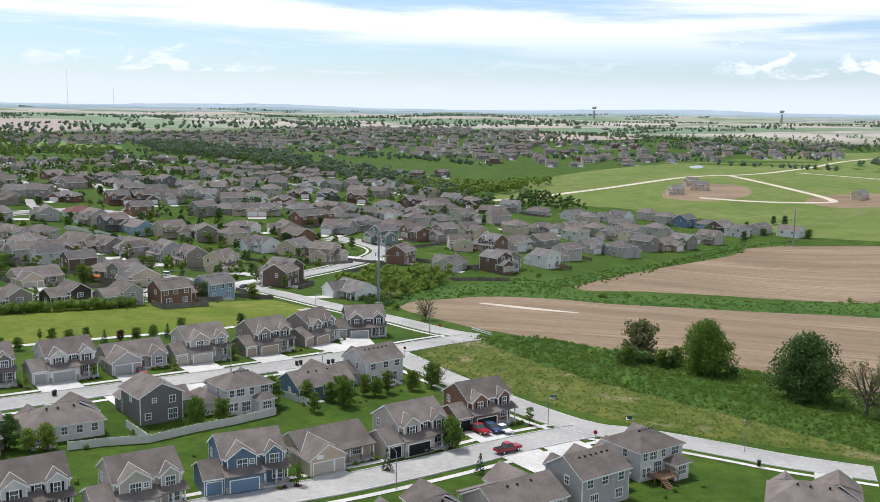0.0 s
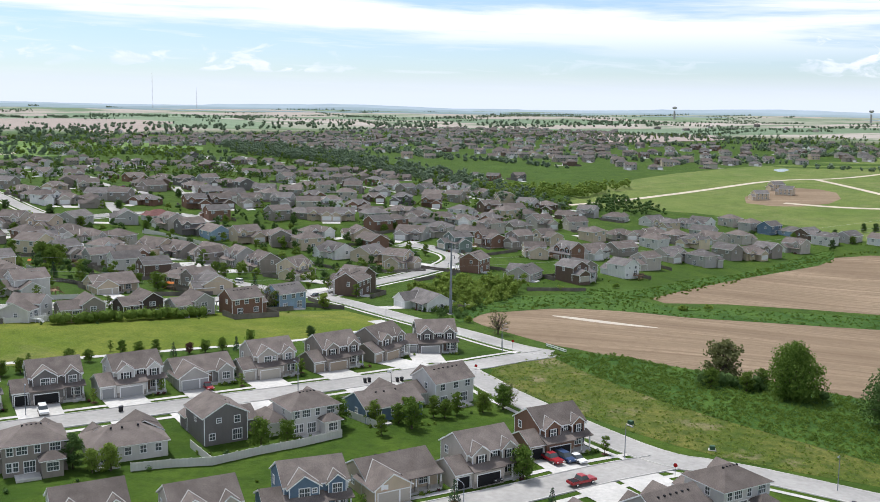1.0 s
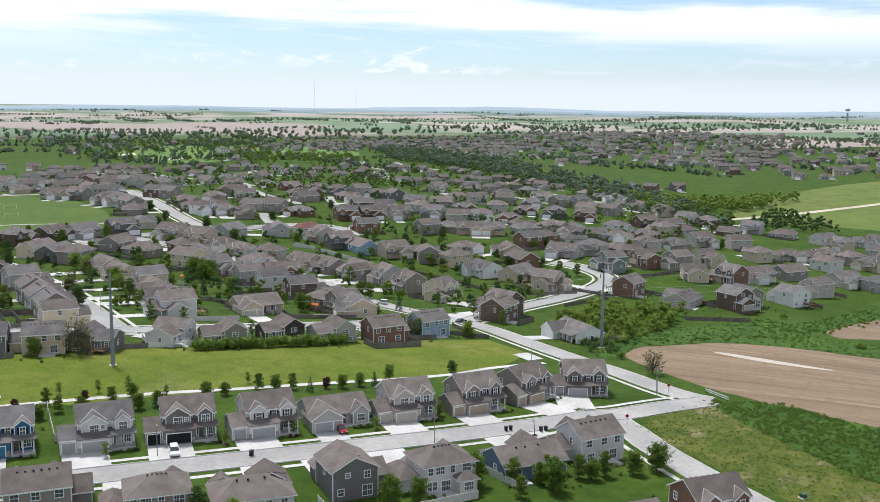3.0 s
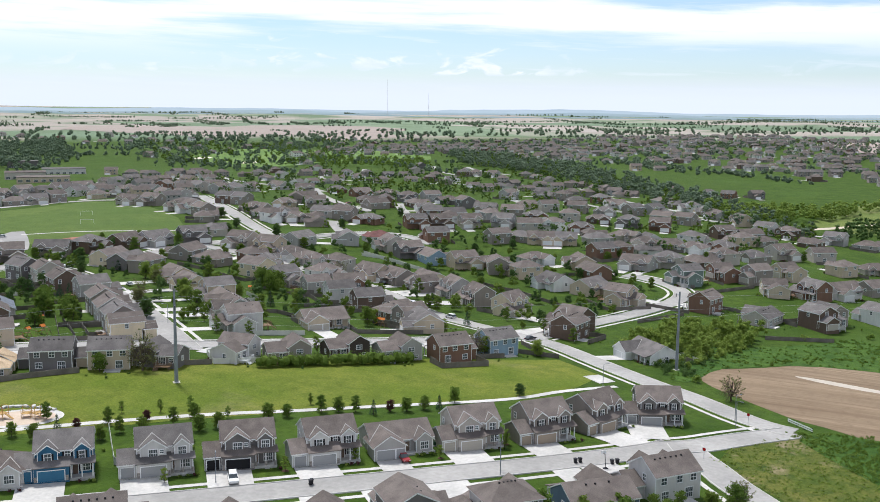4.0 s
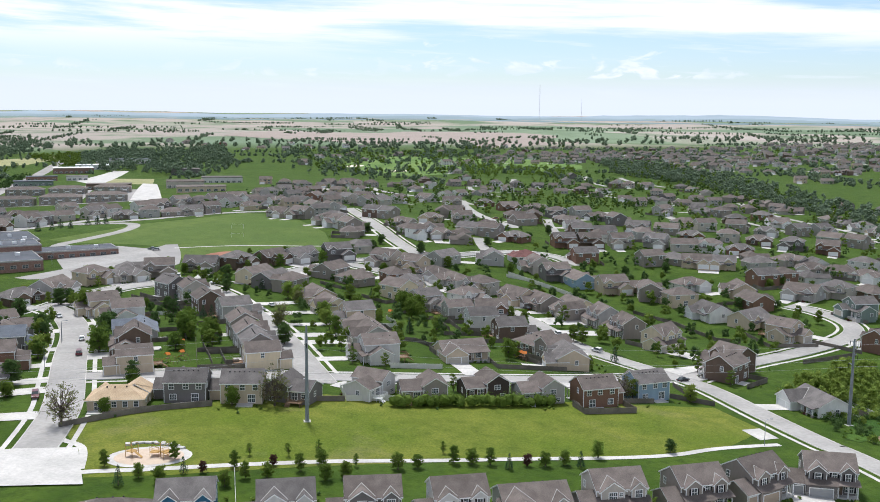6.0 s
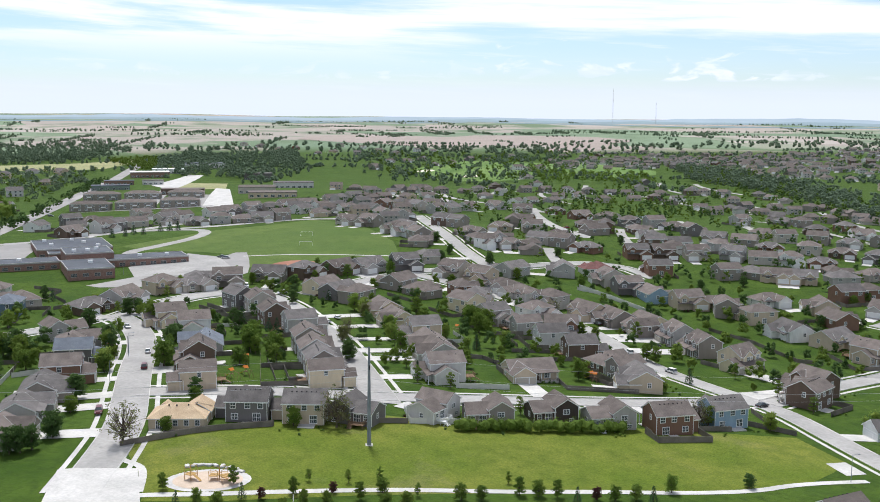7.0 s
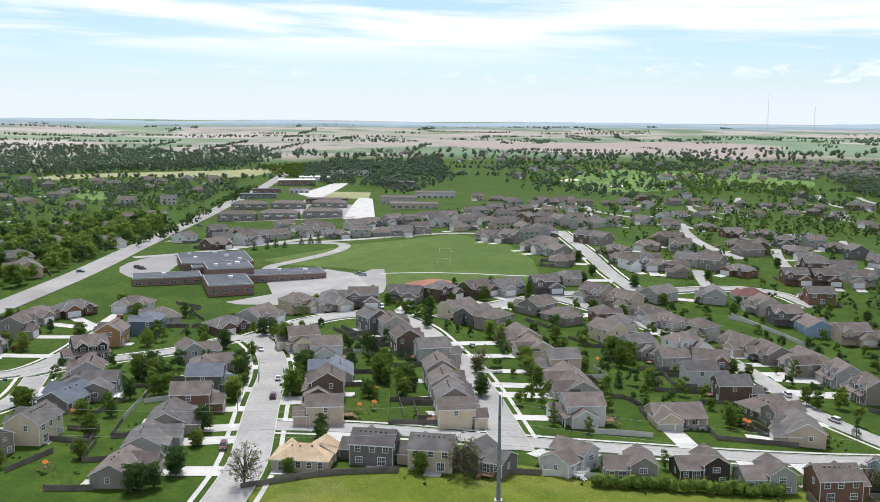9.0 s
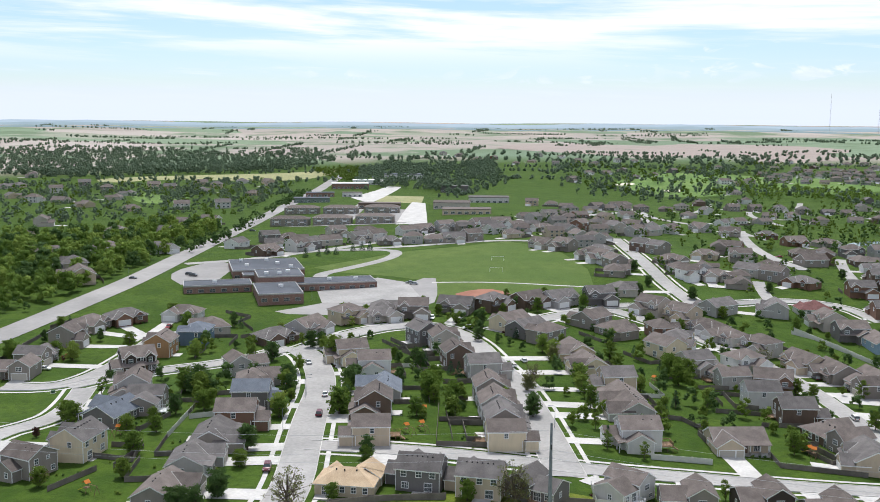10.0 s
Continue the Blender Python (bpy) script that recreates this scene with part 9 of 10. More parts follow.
shed_block(-1087, 1140, 48, 30, 16, 5, WALLS["tan"], ROOF_FLAT, "tan office building beside the main road")
goal(-372, 522, 35)
goal(-398, 556, 215)
mast(-1464, 3937, 150)
mast(-1301, 3993, 95)
water_tower(597, 3854)
water_tower(1266, 3689)
building_shell(245, 957, 20)
building_shell(245, 920, -30)
building_shell(214, 888, 10)
building_shell(360, 842, 40)


# ---- the far streets ----
taken = [(o.matrix_basis.translation.x, o.matrix_basis.translation.y) for o in scene.objects if o.name.startswith("house") and o.parent is None]
FAR_WALLS = ["greige", "taupe", "grey", "tan", "light_grey", "brown", "greige", "taupe", "grey", "white"]


def free(x, y, gap):
    return all((x - a) ** 2 + (y - b) ** 2 > gap * gap for a, b in taken)


def estate(poly, turn, seed, step=16.5, back=23.0, street=33.0, keep=0.93, shut=()):
    """Rows of house plots along straight streets inside an outline: back to back, then across a street."""
    r = random.Random(seed)
    c, s = math.cos(radians(turn)), math.sin(radians(turn))
    us = [p[0] * c + p[1] * s for p in poly]
    vs = [-p[0] * s + p[1] * c for p in poly]
    plots, streets = [], []
    v, k = min(vs) + 8, 0
    while v < max(vs):
        u = min(us) + r.uniform(0, step)
        while u < max(us):
            bend = 15 * math.sin(u / 68 + v / 90)
            x, y = u * c - (v + bend) * s, u * s + (v + bend) * c
            if inside(poly, x, y) and not any(inside(q, x, y) for q in shut) and r.random() < keep and free(x, y, 14.5):
                taken.append((x, y))
                plots.append((x, y, turn + (0 if k % 2 else 180) + r.uniform(-6, 6), r.random()))
            u += step * r.uniform(0.95, 1.15)
        if k % 2 == 0:
            line = []
            for uu in np.arange(min(us), max(us), 12.0):
                w = v - street / 2
                bend = 15 * math.sin(uu / 68 + w / 90)
                x, y = uu * c - (w + bend) * s, uu * s + (w + bend) * c
                if inside(poly, x, y) and not any(inside(q, x, y) for q in shut) and free(x, y, 11.0):
                    line.append((x, y))
                else:
                    if len(line) > 3:
                        streets.append(line)
                    line = []
            if len(line) > 3:
                streets.append(line)
        v += back if k % 2 == 0 else street
        k += 1
    return plots, streets


def far_street(line):
    road_spots.extend((p.x, p.y, 3.3) for p in smooth_line(line))
    tagged(ribbon("road", [Vector((a, b, 0)) for a, b in line], -3.3, 3.3, 0.12, ROAD, 0.0, 2), "pale concrete street between houses", "road", kind="structure")


def many_houses(name, plots, label, seed=3):
    """Far houses past counting: walls, wings, hipped or gabled roofs, windows and drives in one mesh."""
    rng = random.Random(seed)
    verts, faces, idx = [], [], []
    names = list(WALLS)
    mats = [WALLS[k] for k in names] + [ROOFS["grey"], ROOFS["brown"], TRIM, GLASS, CONCRETE]
    grey, brown, trim, glass, slab = range(len(names), len(names) + 5)

    def sheet(pts, k):
        faces.append(tuple(len(verts) + q for q in range(len(pts))))
        verts.extend(p[:] for p in pts)
        idx.append(k)

    def block(m, x0, x1, y0, y1, eave, rise, hip, wall, roof):
        b = len(verts)
        pts = [(x0, y0, -3), (x1, y0, -3), (x1, y1, -3), (x0, y1, -3), (x0, y0, eave), (x1, y0, eave), (x1, y1, eave), (x0, y1, eave)]
        o = 0.5
        pts += [(x0 - o, y0 - o, eave - 0.2), (x1 + o, y0 - o, eave - 0.2), (x1 + o, y1 + o, eave - 0.2), (x0 - o, y1 + o, eave - 0.2)]
        yc, ins = (y0 + y1) / 2, (y1 - y0) / 2 if hip else 0.0
        pts += [(x0 - o + ins, yc, eave + rise), (x1 + o - ins, yc, eave + rise)]
        verts.extend((m @ Vector(p))[:] for p in pts)
        for f, k in (((0, 1, 5, 4), wall), ((1, 2, 6, 5), wall), ((2, 3, 7, 6), wall), ((3, 0, 4, 7), wall), ((8, 9, 13, 12), roof), ((10, 11, 12, 13), roof), ((9, 10, 13), roof if hip else wall), ((11, 8, 12), roof if hip else wall)):
            faces.append(tuple(b + q for q in f))
            idx.append(k)

    for x, y, t, wall, style, size in plots:
        m = pose(x, y, lie1(x, y), 0, 0, t) @ Matrix.Diagonal((size, size, size, 1))
        wall, roof = names.index(wall), rng.choice((grey, brown, brown))
        e = (5.2, 3.2, 5.4, 3.1)[style]
        block(m, -6.5, 6.0, -4.8, 4.8, e, 2.7, rng.random() < 0.5, wall, roof)
        a = rng.choice((-1, 1))
        block(m @ pose(3.4 * a, -5.5, 0, 0, 0, 90), -3.5, 4.5, -3.2, 3.2, 2.9, 1.8, False, wall, roof)
        if style % 2 == 0:
            block(m @ pose(-3.2 * a, -3.9, 0, 0, 0, 90), -1.5, 4.0, -2.2, 2.2, e - 0.2, 1.5, False, wall, roof)
        sheet([m @ Vector(p) for p in ((3.4 * a - 2.6, -9.06, 0.1), (3.4 * a + 2.6, -9.06, 0.1), (3.4 * a + 2.6, -9.06, 2.3), (3.4 * a - 2.6, -9.06, 2.3))], trim)
        for side in (-1, 1):
            for u in (-4.2, -0.6, 3.2):
                for z in ((1.5, 4.2) if e > 4 else (1.6,)):
                    yy = side * 4.86 if side > 0 else -5.5 if style % 2 == 0 and u * a < 0 else -4.86
                    for grow, lift, k in ((0.12, 0.0, trim), (0.0, 0.05, glass)):
                        w, h = 0.75 + grow, 0.65 + grow
                        q = [(u - w, z - h), (u + w, z - h), (u + w, z + h), (u - w, z + h)]
                        sheet([m @ Vector((c, yy + side * lift, d)) for c, d in (q if side < 0 else q[::-1])], k)
        drive = [m @ Vector((3.4 * a + u, v, 0)) for u, v in ((-2.9, -9.0), (-2.9, -18.0), (2.9, -18.0), (2.9, -9.0))]
        sheet([Vector((p.x, p.y, lie1(p.x, p.y) + 0.25)) for p in drive], slab)
    return tagged(new(name, mesh_from(name, verts, faces, mats, idx)), label, "houses", kind="stuff")


def hedgerows(n, seed):
    """Lines of trees between the far fields, in the half circle ahead."""
    r = random.Random(seed)
    got = []
    for _ in range(n):
        a, d = radians(r.uniform(50, 165)), 1100 + 3000 * r.random() ** 1.2
        x, y = -100 + d * math.cos(a), 250 + d * math.sin(a)
        t = r.choice((0.66, 2.23)) + r.gauss(0, 0.15)
        long = r.uniform(80, 420)
        for k in range(int(long / 8)):
            u = k * 8 - long / 2
            got.append((x + u * math.cos(t) + r.gauss(0, 7), y + u * math.sin(t) + r.gauss(0, 7)))
    return got


def many_trees(name, spots, leaf, label, seed, high=(5, 10), per=46, size=0.85, fine=False, knots=9):
    rng = np.random.default_rng(seed)
    cs, rs = [], []
    for x, y in spots:
        h = rng.uniform(*high)
        z = lie1(x, y)
        w = h * rng.uniform(0.36, 0.52)
        if fine:
            for k in range(knots):
                a, e = rng.uniform(0, 6.28), rng.uniform(0.15, 0.95)
                u = w * (1.05 - 0.6 * e) * rng.uniform(0.4, 0.9)
                cs.append((x + u * math.cos(a), y + u * math.sin(a), z + h * (0.12 + 0.8 * e)))
                rs.append(w * rng.uniform(0.32, 0.5))
            continue
        for k in range(3):
            cs.append((x + rng.normal() * w * 0.3, y + rng.normal() * w * 0.3, z + h * (0.26 + 0.22 * k)))
            rs.append(w * (1.0, 0.95, 0.7)[k])
    return tagged(mass(name, cs, rs, rng, LEAF[leaf], max(4, per // 5), size * (0.5 if fine else 0.8), 0.9, 0.75 if fine else 0.88), label, "trees", kind="stuff")


estate_near = [(-478, 826), (-550, 1127), (-408, 1359), (-293, 1299), (-139, 1047), (-39, 882), (43, 778), (35, 650), (-46, 581), (-135, 583), (-209, 558), (-269, 556), (-331, 619)]
villas = [(-584, 497), (-543, 576), (-549, 636), (-538, 727), (-535, 820), (-545, 963), (-418, 862), (-392, 748), (-392, 641), (-458, 673), (-477, 650), (-510, 637), (-517, 551)]
green_park = [(-374, 869), (-378, 992), (-293, 1026), (-241, 1004), (-226, 868), (-252, 795), (-313, 826)]
patch("green", green_park, 0.03, LAWN, "green open park among the houses")
outer_plots = []


def plot(x, y, turn, wall, style, size=1.0):
    taken.append((x, y))
    outer_plots.append((x, y, turn, wall, style, size))


plot(-78, 574, -135, "redbrown", 2)
plot(-70, 583, -135, "redbrown", 0)
plot(47, 594, -130, "tan", 0)
plot(-142, 595, -135, "taupe", 2)
plot(-118, 603, 12, "tan", 3)
plot(-31, 614, -18, "white", 1)
plot(-105, 606, 12, "tan", 3)
plot(65, 615, 23, "greige", 1)
plot(-131, 606, 168, "taupe", 1)
plot(-45, 618, -175, "taupe", 1)
plot(-59, 617, 5, "greige", 1)
plot(-87, 619, -144, "grey", 1)
plot(77, 620, 23, "tan", 1)
plot(-16, 632, -31, "redbrown", 1)
plot(39, 635, -157, "greige", 2)
plot(-74, 637, 55, "greige", 1)
plot(-34, 644, 149, "light_grey", 0)
plot(-282, 583, 64, "white", 0)
plot(-201, 617, 36, "redbrown", 2)
plot(-188, 626, 36, "brown", 2)
plot(91, 649, -67, "brown", 1)
plot(-231, 615, -12, "redbrown", 1)
plot(-171, 637, 34, "greige", 2)
plot(-135, 648, -164, "greige", 3)
plot(-120, 652, 16, "white", 0)
plot(-103, 656, 12, "redbrown", 1)
plot(-5, 664, -134, "tan", 0)
plot(-328, 578, 147, "taupe", 2)
plot(-152, 649, -4, "grey", 2)
plot(-249, 618, 176, "taupe", 2)
plot(-264, 620, 176, "greige", 3)
plot(7, 676, -134, "taupe", 1)
plot(-341, 587, -30, "white", 2)
plot(-203, 656, -144, "brown", 2)
plot(-166, 669, 125, "grey", 0)
plot(-17, 689, 32, "brown", 2)
plot(-313, 616, 68, "taupe", 1)
plot(-191, 665, -144, "light_grey", 3)
plot(-354, 594, -30, "greige", 0)
plot(128, 680, 146, "grey", 3)
plot(-57, 694, -2, "redbrown", 2)
plot(-1, 699, -148, "taupe", 3)
plot(-78, 695, -2, "slate", 0)
plot(37, 701, -119, "brown", 1)
plot(-140, 690, 20, "redbrown", 1)
plot(-118, 698, -170, "greige", 0)
plot(-99, 701, 10, "brown", 1)
plot(-288, 658, 33, "greige", 2)
plot(-214, 686, -50, "white", 1)
plot(-159, 705, -176, "taupe", 3)
plot(-530, 481, 96, "brown", 3)
plot(-178, 703, 4, "taupe", 3)
plot(-252, 681, -127, "taupe", 3)
plot(73, 725, 157, "grey", 1)
plot(-340, 648, 169, "taupe", 2)
plot(-391, 618, -5, "taupe", 2)
plot(54, 733, -23, "grey", 2)
plot(24, 738, -29, "brown", 0)
plot(-352, 650, 169, "brown", 2)
plot(-533, 510, 97, "light_grey", 2)
plot(-232, 708, 130, "brown", 1)
plot(-411, 620, -5, "greige", 3)
plot(10, 746, -29, "light_grey", 2)
plot(-44, 746, 157, "taupe", 2)
plot(-200, 726, 131, "slate", 2)
plot(-535, 522, -83, "slate", 2)
plot(-141, 740, -149, "greige", 2)
plot(-60, 753, 157, "grey", 3)
plot(-271, 709, 124, "brown", 1)
plot(-102, 753, 3, "grey", 1)
plot(-122, 752, -177, "taupe", 2)
plot(-314, 699, -168, "redbrown", 3)
plot(-579, 494, -67, "white", 3)
plot(-395, 660, -34, "grey", 2)
plot(-159, 755, 140, "greige", 1)
plot(-512, 576, 56, "taupe", 1)
plot(-218, 746, -28, "slate", 1)
plot(-544, 548, -108, "greige", 3)
plot(-502, 590, -135, "grey", 0)
plot(-84, 775, -125, "taupe", 2)
plot(-491, 601, -133, "taupe", 1)
plot(-482, 611, 47, "greige", 3)
plot(-250, 742, 45, "slate", 0)
plot(-7, 783, -57, "tan", 2)
plot(-537, 570, 85, "greige", 2)
plot(-477, 625, -107, "taupe", 2)
plot(-236, 756, -135, "grey", 2)
plot(-71, 794, 55, "grey", 2)
plot(-536, 586, -95, "light_grey", 2)
plot(-420, 677, 146, "greige", 3)
plot(-596, 536, -112, "slate", 2)
plot(-24, 810, -65, "grey", 3)
plot(-466, 659, -23, "tan", 1)
plot(-131, 802, -153, "brown", 0)
plot(-590, 550, 68, "brown", 1)
plot(-103, 816, 27, "white", 3)
plot(-33, 829, -65, "tan", 3)
plot(-302, 775, 53, "redbrown", 3)
plot(-403, 727, 82, "grey", 2)
plot(-492, 670, -91, "light_grey", 3)
plot(-583, 590, 75, "greige", 2)
plot(-544, 628, -104, "light_grey", 3)
plot(-450, 702, 175, "grey", 3)
plot(-541, 642, 76, "slate", 3)
plot(-287, 794, 53, "greige", 1)
plot(-401, 745, -98, "greige", 3)
plot(-469, 703, -5, "light_grey", 1)
plot(-576, 617, -105, "greige", 1)
plot(-534, 660, 69, "grey", 2)
plot(-491, 694, 89, "white", 3)
plot(-46, 852, -58, "white", 0)
plot(-193, 833, 60, "grey", 2)
plot(-454, 729, -83, "redbrown", 2)
plot(-120, 854, 159, "redbrown", 0)
plot(-534, 682, 68, "brown", 1)
plot(-400, 773, 89, "light_grey", 3)
plot(-60, 873, 122, "taupe", 1)
plot(-362, 798, 29, "greige", 3)
plot(-528, 697, -112, "greige", 3)
plot(-338, 811, 29, "redbrown", 1)
plot(-154, 867, 144, "taupe", 0)
plot(-517, 709, 49, "greige", 3)
plot(-432, 770, 6, "slate", 3)
plot(-168, 877, 144, "grey", 1)
plot(-392, 808, -19, "grey", 3)
plot(-74, 897, 122, "grey", 1)
plot(-513, 748, -81, "grey", 0)
plot(-471, 793, -16, "tan", 2)
plot(-142, 925, 127, "taupe", 0)
plot(-518, 777, 62, "greige", 0)
plot(-504, 803, -118, "redbrown", 3)
plot(-106, 957, -6, "taupe", 1)
plot(-161, 950, -170, "taupe", 1)
plot(-188, 945, -170, "redbrown", 3)
plot(-406, 875, -88, "white", 1)
plot(-122, 959, -6, "grey", 0)
plot(-241, 939, -133, "greige", 0)
plot(-21, 988, 164, "redbrown", 0)
plot(-39, 993, -16, "white", 0)
plot(-407, 908, -112, "white", 1)
plot(-133, 988, -69, "taupe", 2)
plot(-208, 975, -145, "taupe", 3)
plot(4, 1002, 30, "slate", 2)
plot(-184, 993, -145, "grey", 2)
plot(-70, 1010, -27, "slate", 2)
plot(-396, 936, -112, "grey", 1)
plot(-457, 912, -4, "grey", 1)
plot(-267, 988, 19, "light_grey", 1)
plot(-242, 997, -123, "brown", 3)
plot(-149, 1015, 121, "grey", 1)
plot(-232, 1013, -123, "slate", 2)
plot(-541, 887, 72, "slate", 0)
plot(-567, 874, 27, "taupe", 3)
plot(-537, 900, 72, "taupe", 3)
plot(-177, 1039, -109, "taupe", 0)
plot(-365, 991, -33, "greige", 0)
plot(-209, 1036, -134, "greige", 1)
plot(-170, 1060, -109, "taupe", 3)
plot(-606, 903, -148, "grey", 3)
plot(-622, 893, 32, "tan", 2)
plot(-401, 1014, -33, "white", 2)
plot(-352, 1042, -140, "greige", 1)
plot(-334, 1057, -140, "brown", 2)
plot(-259, 1078, -173, "greige", 2)
plot(-315, 1071, 36, "white", 1)
plot(-514, 1004, -116, "greige", 0)
plot(-214, 1114, -56, "greige", 1)
plot(-581, 1005, -1, "greige", 3)
plot(-485, 1061, -131, "taupe", 2)
plot(-423, 1094, 39, "taupe", 2)
plot(-238, 1150, 124, "white", 3)
plot(-469, 1080, 49, "taupe", 0)
plot(-403, 1110, 36, "slate", 1)
plot(-387, 1121, 36, "greige", 3)
plot(-450, 1098, 44, "light_grey", 0)
plot(-290, 1161, -17, "grey", 2)
plot(-356, 1142, -148, "greige", 3)
plot(-328, 1160, -148, "brown", 2)
plot(-314, 1169, 32, "greige", 0)
plot(-259, 1190, -136, "taupe", 1)
plot(-421, 1282, -53, "slate", 2)
plot(-1318, 670, -71, "greige", 1, 1.25)
plot(-1325, 692, -71, "tan", 1, 1.25)
plot(-1214, 687, -114, "light_grey", 2, 1.25)
plot(-1074, 620, -148, "greige", 3, 1.25)
plot(-1007, 616, -3, "tan", 3, 1.25)
plot(-1067, 686, -46, "greige", 1, 1.25)
plot(-932, 625, -115, "tan", 3, 1.25)
plot(-1188, 743, -114, "taupe", 0, 1.25)
plot(-1110, 729, -46, "light_grey", 3, 1.25)
plot(-1190, 813, 48, "tan", 2, 1.25)
plot(-1177, 829, -132, "tan", 1, 1.25)
plot(-911, 670, -122, "light_grey", 0, 1.25)
plot(-1208, 900, -112, "tan", 1, 1.25)
plot(-1091, 820, 129, "light_grey", 3, 1.25)
plot(-1136, 874, -132, "tan", 2, 1.25)
plot(-889, 706, -122, "light_grey", 2, 1.25)
plot(-1007, 837, -168, "tan", 1, 1.25)
plot(-1186, 955, 1, "light_grey", 1, 1.25)
plot(-1128, 956, 1, "tan", 2, 1.25)
plot(-788, 443, -146, "tan", 1, 1.25)
plot(-724, 487, 53, "greige", 0, 1.25)
plot(-774, 583, 23, "taupe", 3, 1.25)
plot(-592, 441, 82, "light_grey", 1, 1.25)
plot(-702, 516, -127, "taupe", 3, 1.25)
plot(-597, 407, -98, "greige", 0, 1.25)
plot(-750, 593, 23, "light_grey", 0, 1.25)
plot(-622, 376, -129, "taupe", 3, 1.25)
plot(-542, 355, -22, "greige", 0, 1.25)
plot(-515, 344, -22, "tan", 3, 1.25)
plot(-868, 497, 146, "greige", 2, 1.25)
plot(-1497, 796, -31, "greige", 0, 1.25)
plot(-1288, 766, -117, "taupe", 2, 1.25)
plot(-1172, 611, 174, "tan", 3, 1.25)
plot(-1101, 603, -148, "light_grey", 0, 1.25)
plot(-843, 1462, 99, "slate", 1, 1.15)
plot(-856, 1546, 20, "taupe", 1, 1.15)
plot(-892, 1678, -112, "slate", 0, 1.15)
plot(-878, 1713, -112, "redbrown", 3, 1.15)
plot(-931, 1519, 57, "greige", 1, 1.15)
plot(-948, 1493, 57, "light_grey", 1, 1.15)
plot(-866, 1323, 80, "taupe", 2, 1.15)
plot(-948, 1600, -78, "taupe", 0, 1.15)
plot(-594, 1298, -5, "greige", 1, 1.15)
plot(-662, 1487, -131, "greige", 2, 1.15)
plot(-688, 1457, -131, "white", 0, 1.15)
plot(-641, 1549, 71, "greige", 1, 1.15)
plot(-724, 1866, 27, "brown", 2, 1.15)
plot(-651, 1731, 70, "white", 1, 1.15)
plot(-593, 1648, -132, "taupe", 2, 1.15)
plot(-554, 1610, -44, "grey", 1, 1.15)
plot(-559, 1686, 48, "greige", 3, 1.15)
plot(-784, 2046, 90, "brown", 3, 1.15)
plot(-783, 2134, -107, "taupe", 3, 1.15)
plot(-767, 2184, -24, "greige", 1, 1.15)
plot(-727, 2167, -24, "taupe", 0, 1.15)
plot(-674, 2071, -33, "greige", 0, 1.15)
plot(-779, 1951, 44, "greige", 0, 1.15)
plot(-692, 1945, 138, "tan", 3, 1.15)
plot(-648, 1905, 138, "brown", 3, 1.15)
plot(-810, 1921, 44, "tan", 2, 1.15)
plot(-902, 1872, -152, "light_grey", 2, 1.15)
plot(-1128, 1786, -116, "tan", 2, 1.15)
plot(-1205, 1840, 61, "tan", 0, 1.15)
plot(-1168, 1706, -149, "greige", 2, 1.15)
plot(-1255, 1748, -77, "tan", 3, 1.15)
plot(-1235, 1665, 31, "taupe", 1, 1.15)
plot(-1362, 1752, -86, "redbrown", 2, 1.15)
plot(-1358, 1691, 94, "tan", 2, 1.15)
plot(-1469, 1764, -12, "taupe", 0, 1.15)
plot(-1531, 1777, 168, "greige", 0, 1.15)
plot(-1304, 1921, -1, "white", 1, 1.15)
plot(-1367, 1921, 179, "greige", 2, 1.15)
plot(-1159, 1921, -121, "white", 2, 1.15)
plot(-1138, 1956, 59, "grey", 3, 1.15)
plot(-920, 2140, 24, "redbrown", 3, 1.15)
plot(-879, 2159, 24, "white", 0, 1.15)
plot(-653, 2057, -33, "greige", 2, 1.15)
plot(-654, 2219, -144, "greige", 1, 1.15)
plot(-576, 2118, 60, "taupe", 0, 1.15)
plot(-543, 2176, 60, "brown", 3, 1.15)
plot(-533, 1741, 65, "greige", 2, 1.15)
plot(-523, 1844, 148, "tan", 0, 1.15)
plot(-629, 1791, 70, "taupe", 2, 1.15)
plot(-473, 1814, 148, "redbrown", 1, 1.15)
plot(-383, 1981, 41, "taupe", 0, 1.15)
plot(-383, 2173, -43, "grey", 3, 1.15)
plot(-324, 2033, 68, "greige", 3, 1.15)
plot(-298, 2095, 68, "slate", 1, 1.15)
plot(-246, 1964, -116, "white", 2, 1.15)
plot(-219, 2020, 64, "taupe", 2, 1.15)
plot(-208, 2265, 62, "taupe", 1, 1.15)
plot(-146, 1959, 3, "light_grey", 0, 1.15)
plot(-109, 2086, -149, "grey", 0, 1.15)
plot(-69, 1963, -177, "grey", 1, 1.15)
plot(-201, 1721, -169, "white", 3, 1.15)
plot(-211, 1540, 18, "greige", 3, 1.15)
plot(-149, 1372, 19, "tan", 2, 1.15)
plot(-253, 1710, 11, "taupe", 2, 1.15)
plot(-149, 1629, -54, "greige", 1, 1.15)
plot(-147, 1833, -24, "white", 1, 1.15)
plot(-109, 1572, -33, "brown", 0, 1.15)
plot(-84, 1806, 156, "redbrown", 2, 1.15)
plot(-119, 1382, -161, "greige", 3, 1.15)
plot(-54, 1537, -33, "grey", 0, 1.15)
plot(-20, 1596, 48, "taupe", 3, 1.15)
plot(7, 1504, 111, "tan", 3, 1.15)
plot(31, 1440, 111, "greige", 1, 1.15)
plot(59, 1340, -162, "taupe", 0, 1.15)
plot(70, 1252, -83, "brown", 0, 1.15)
plot(98, 1352, 18, "taupe", 2, 1.15)
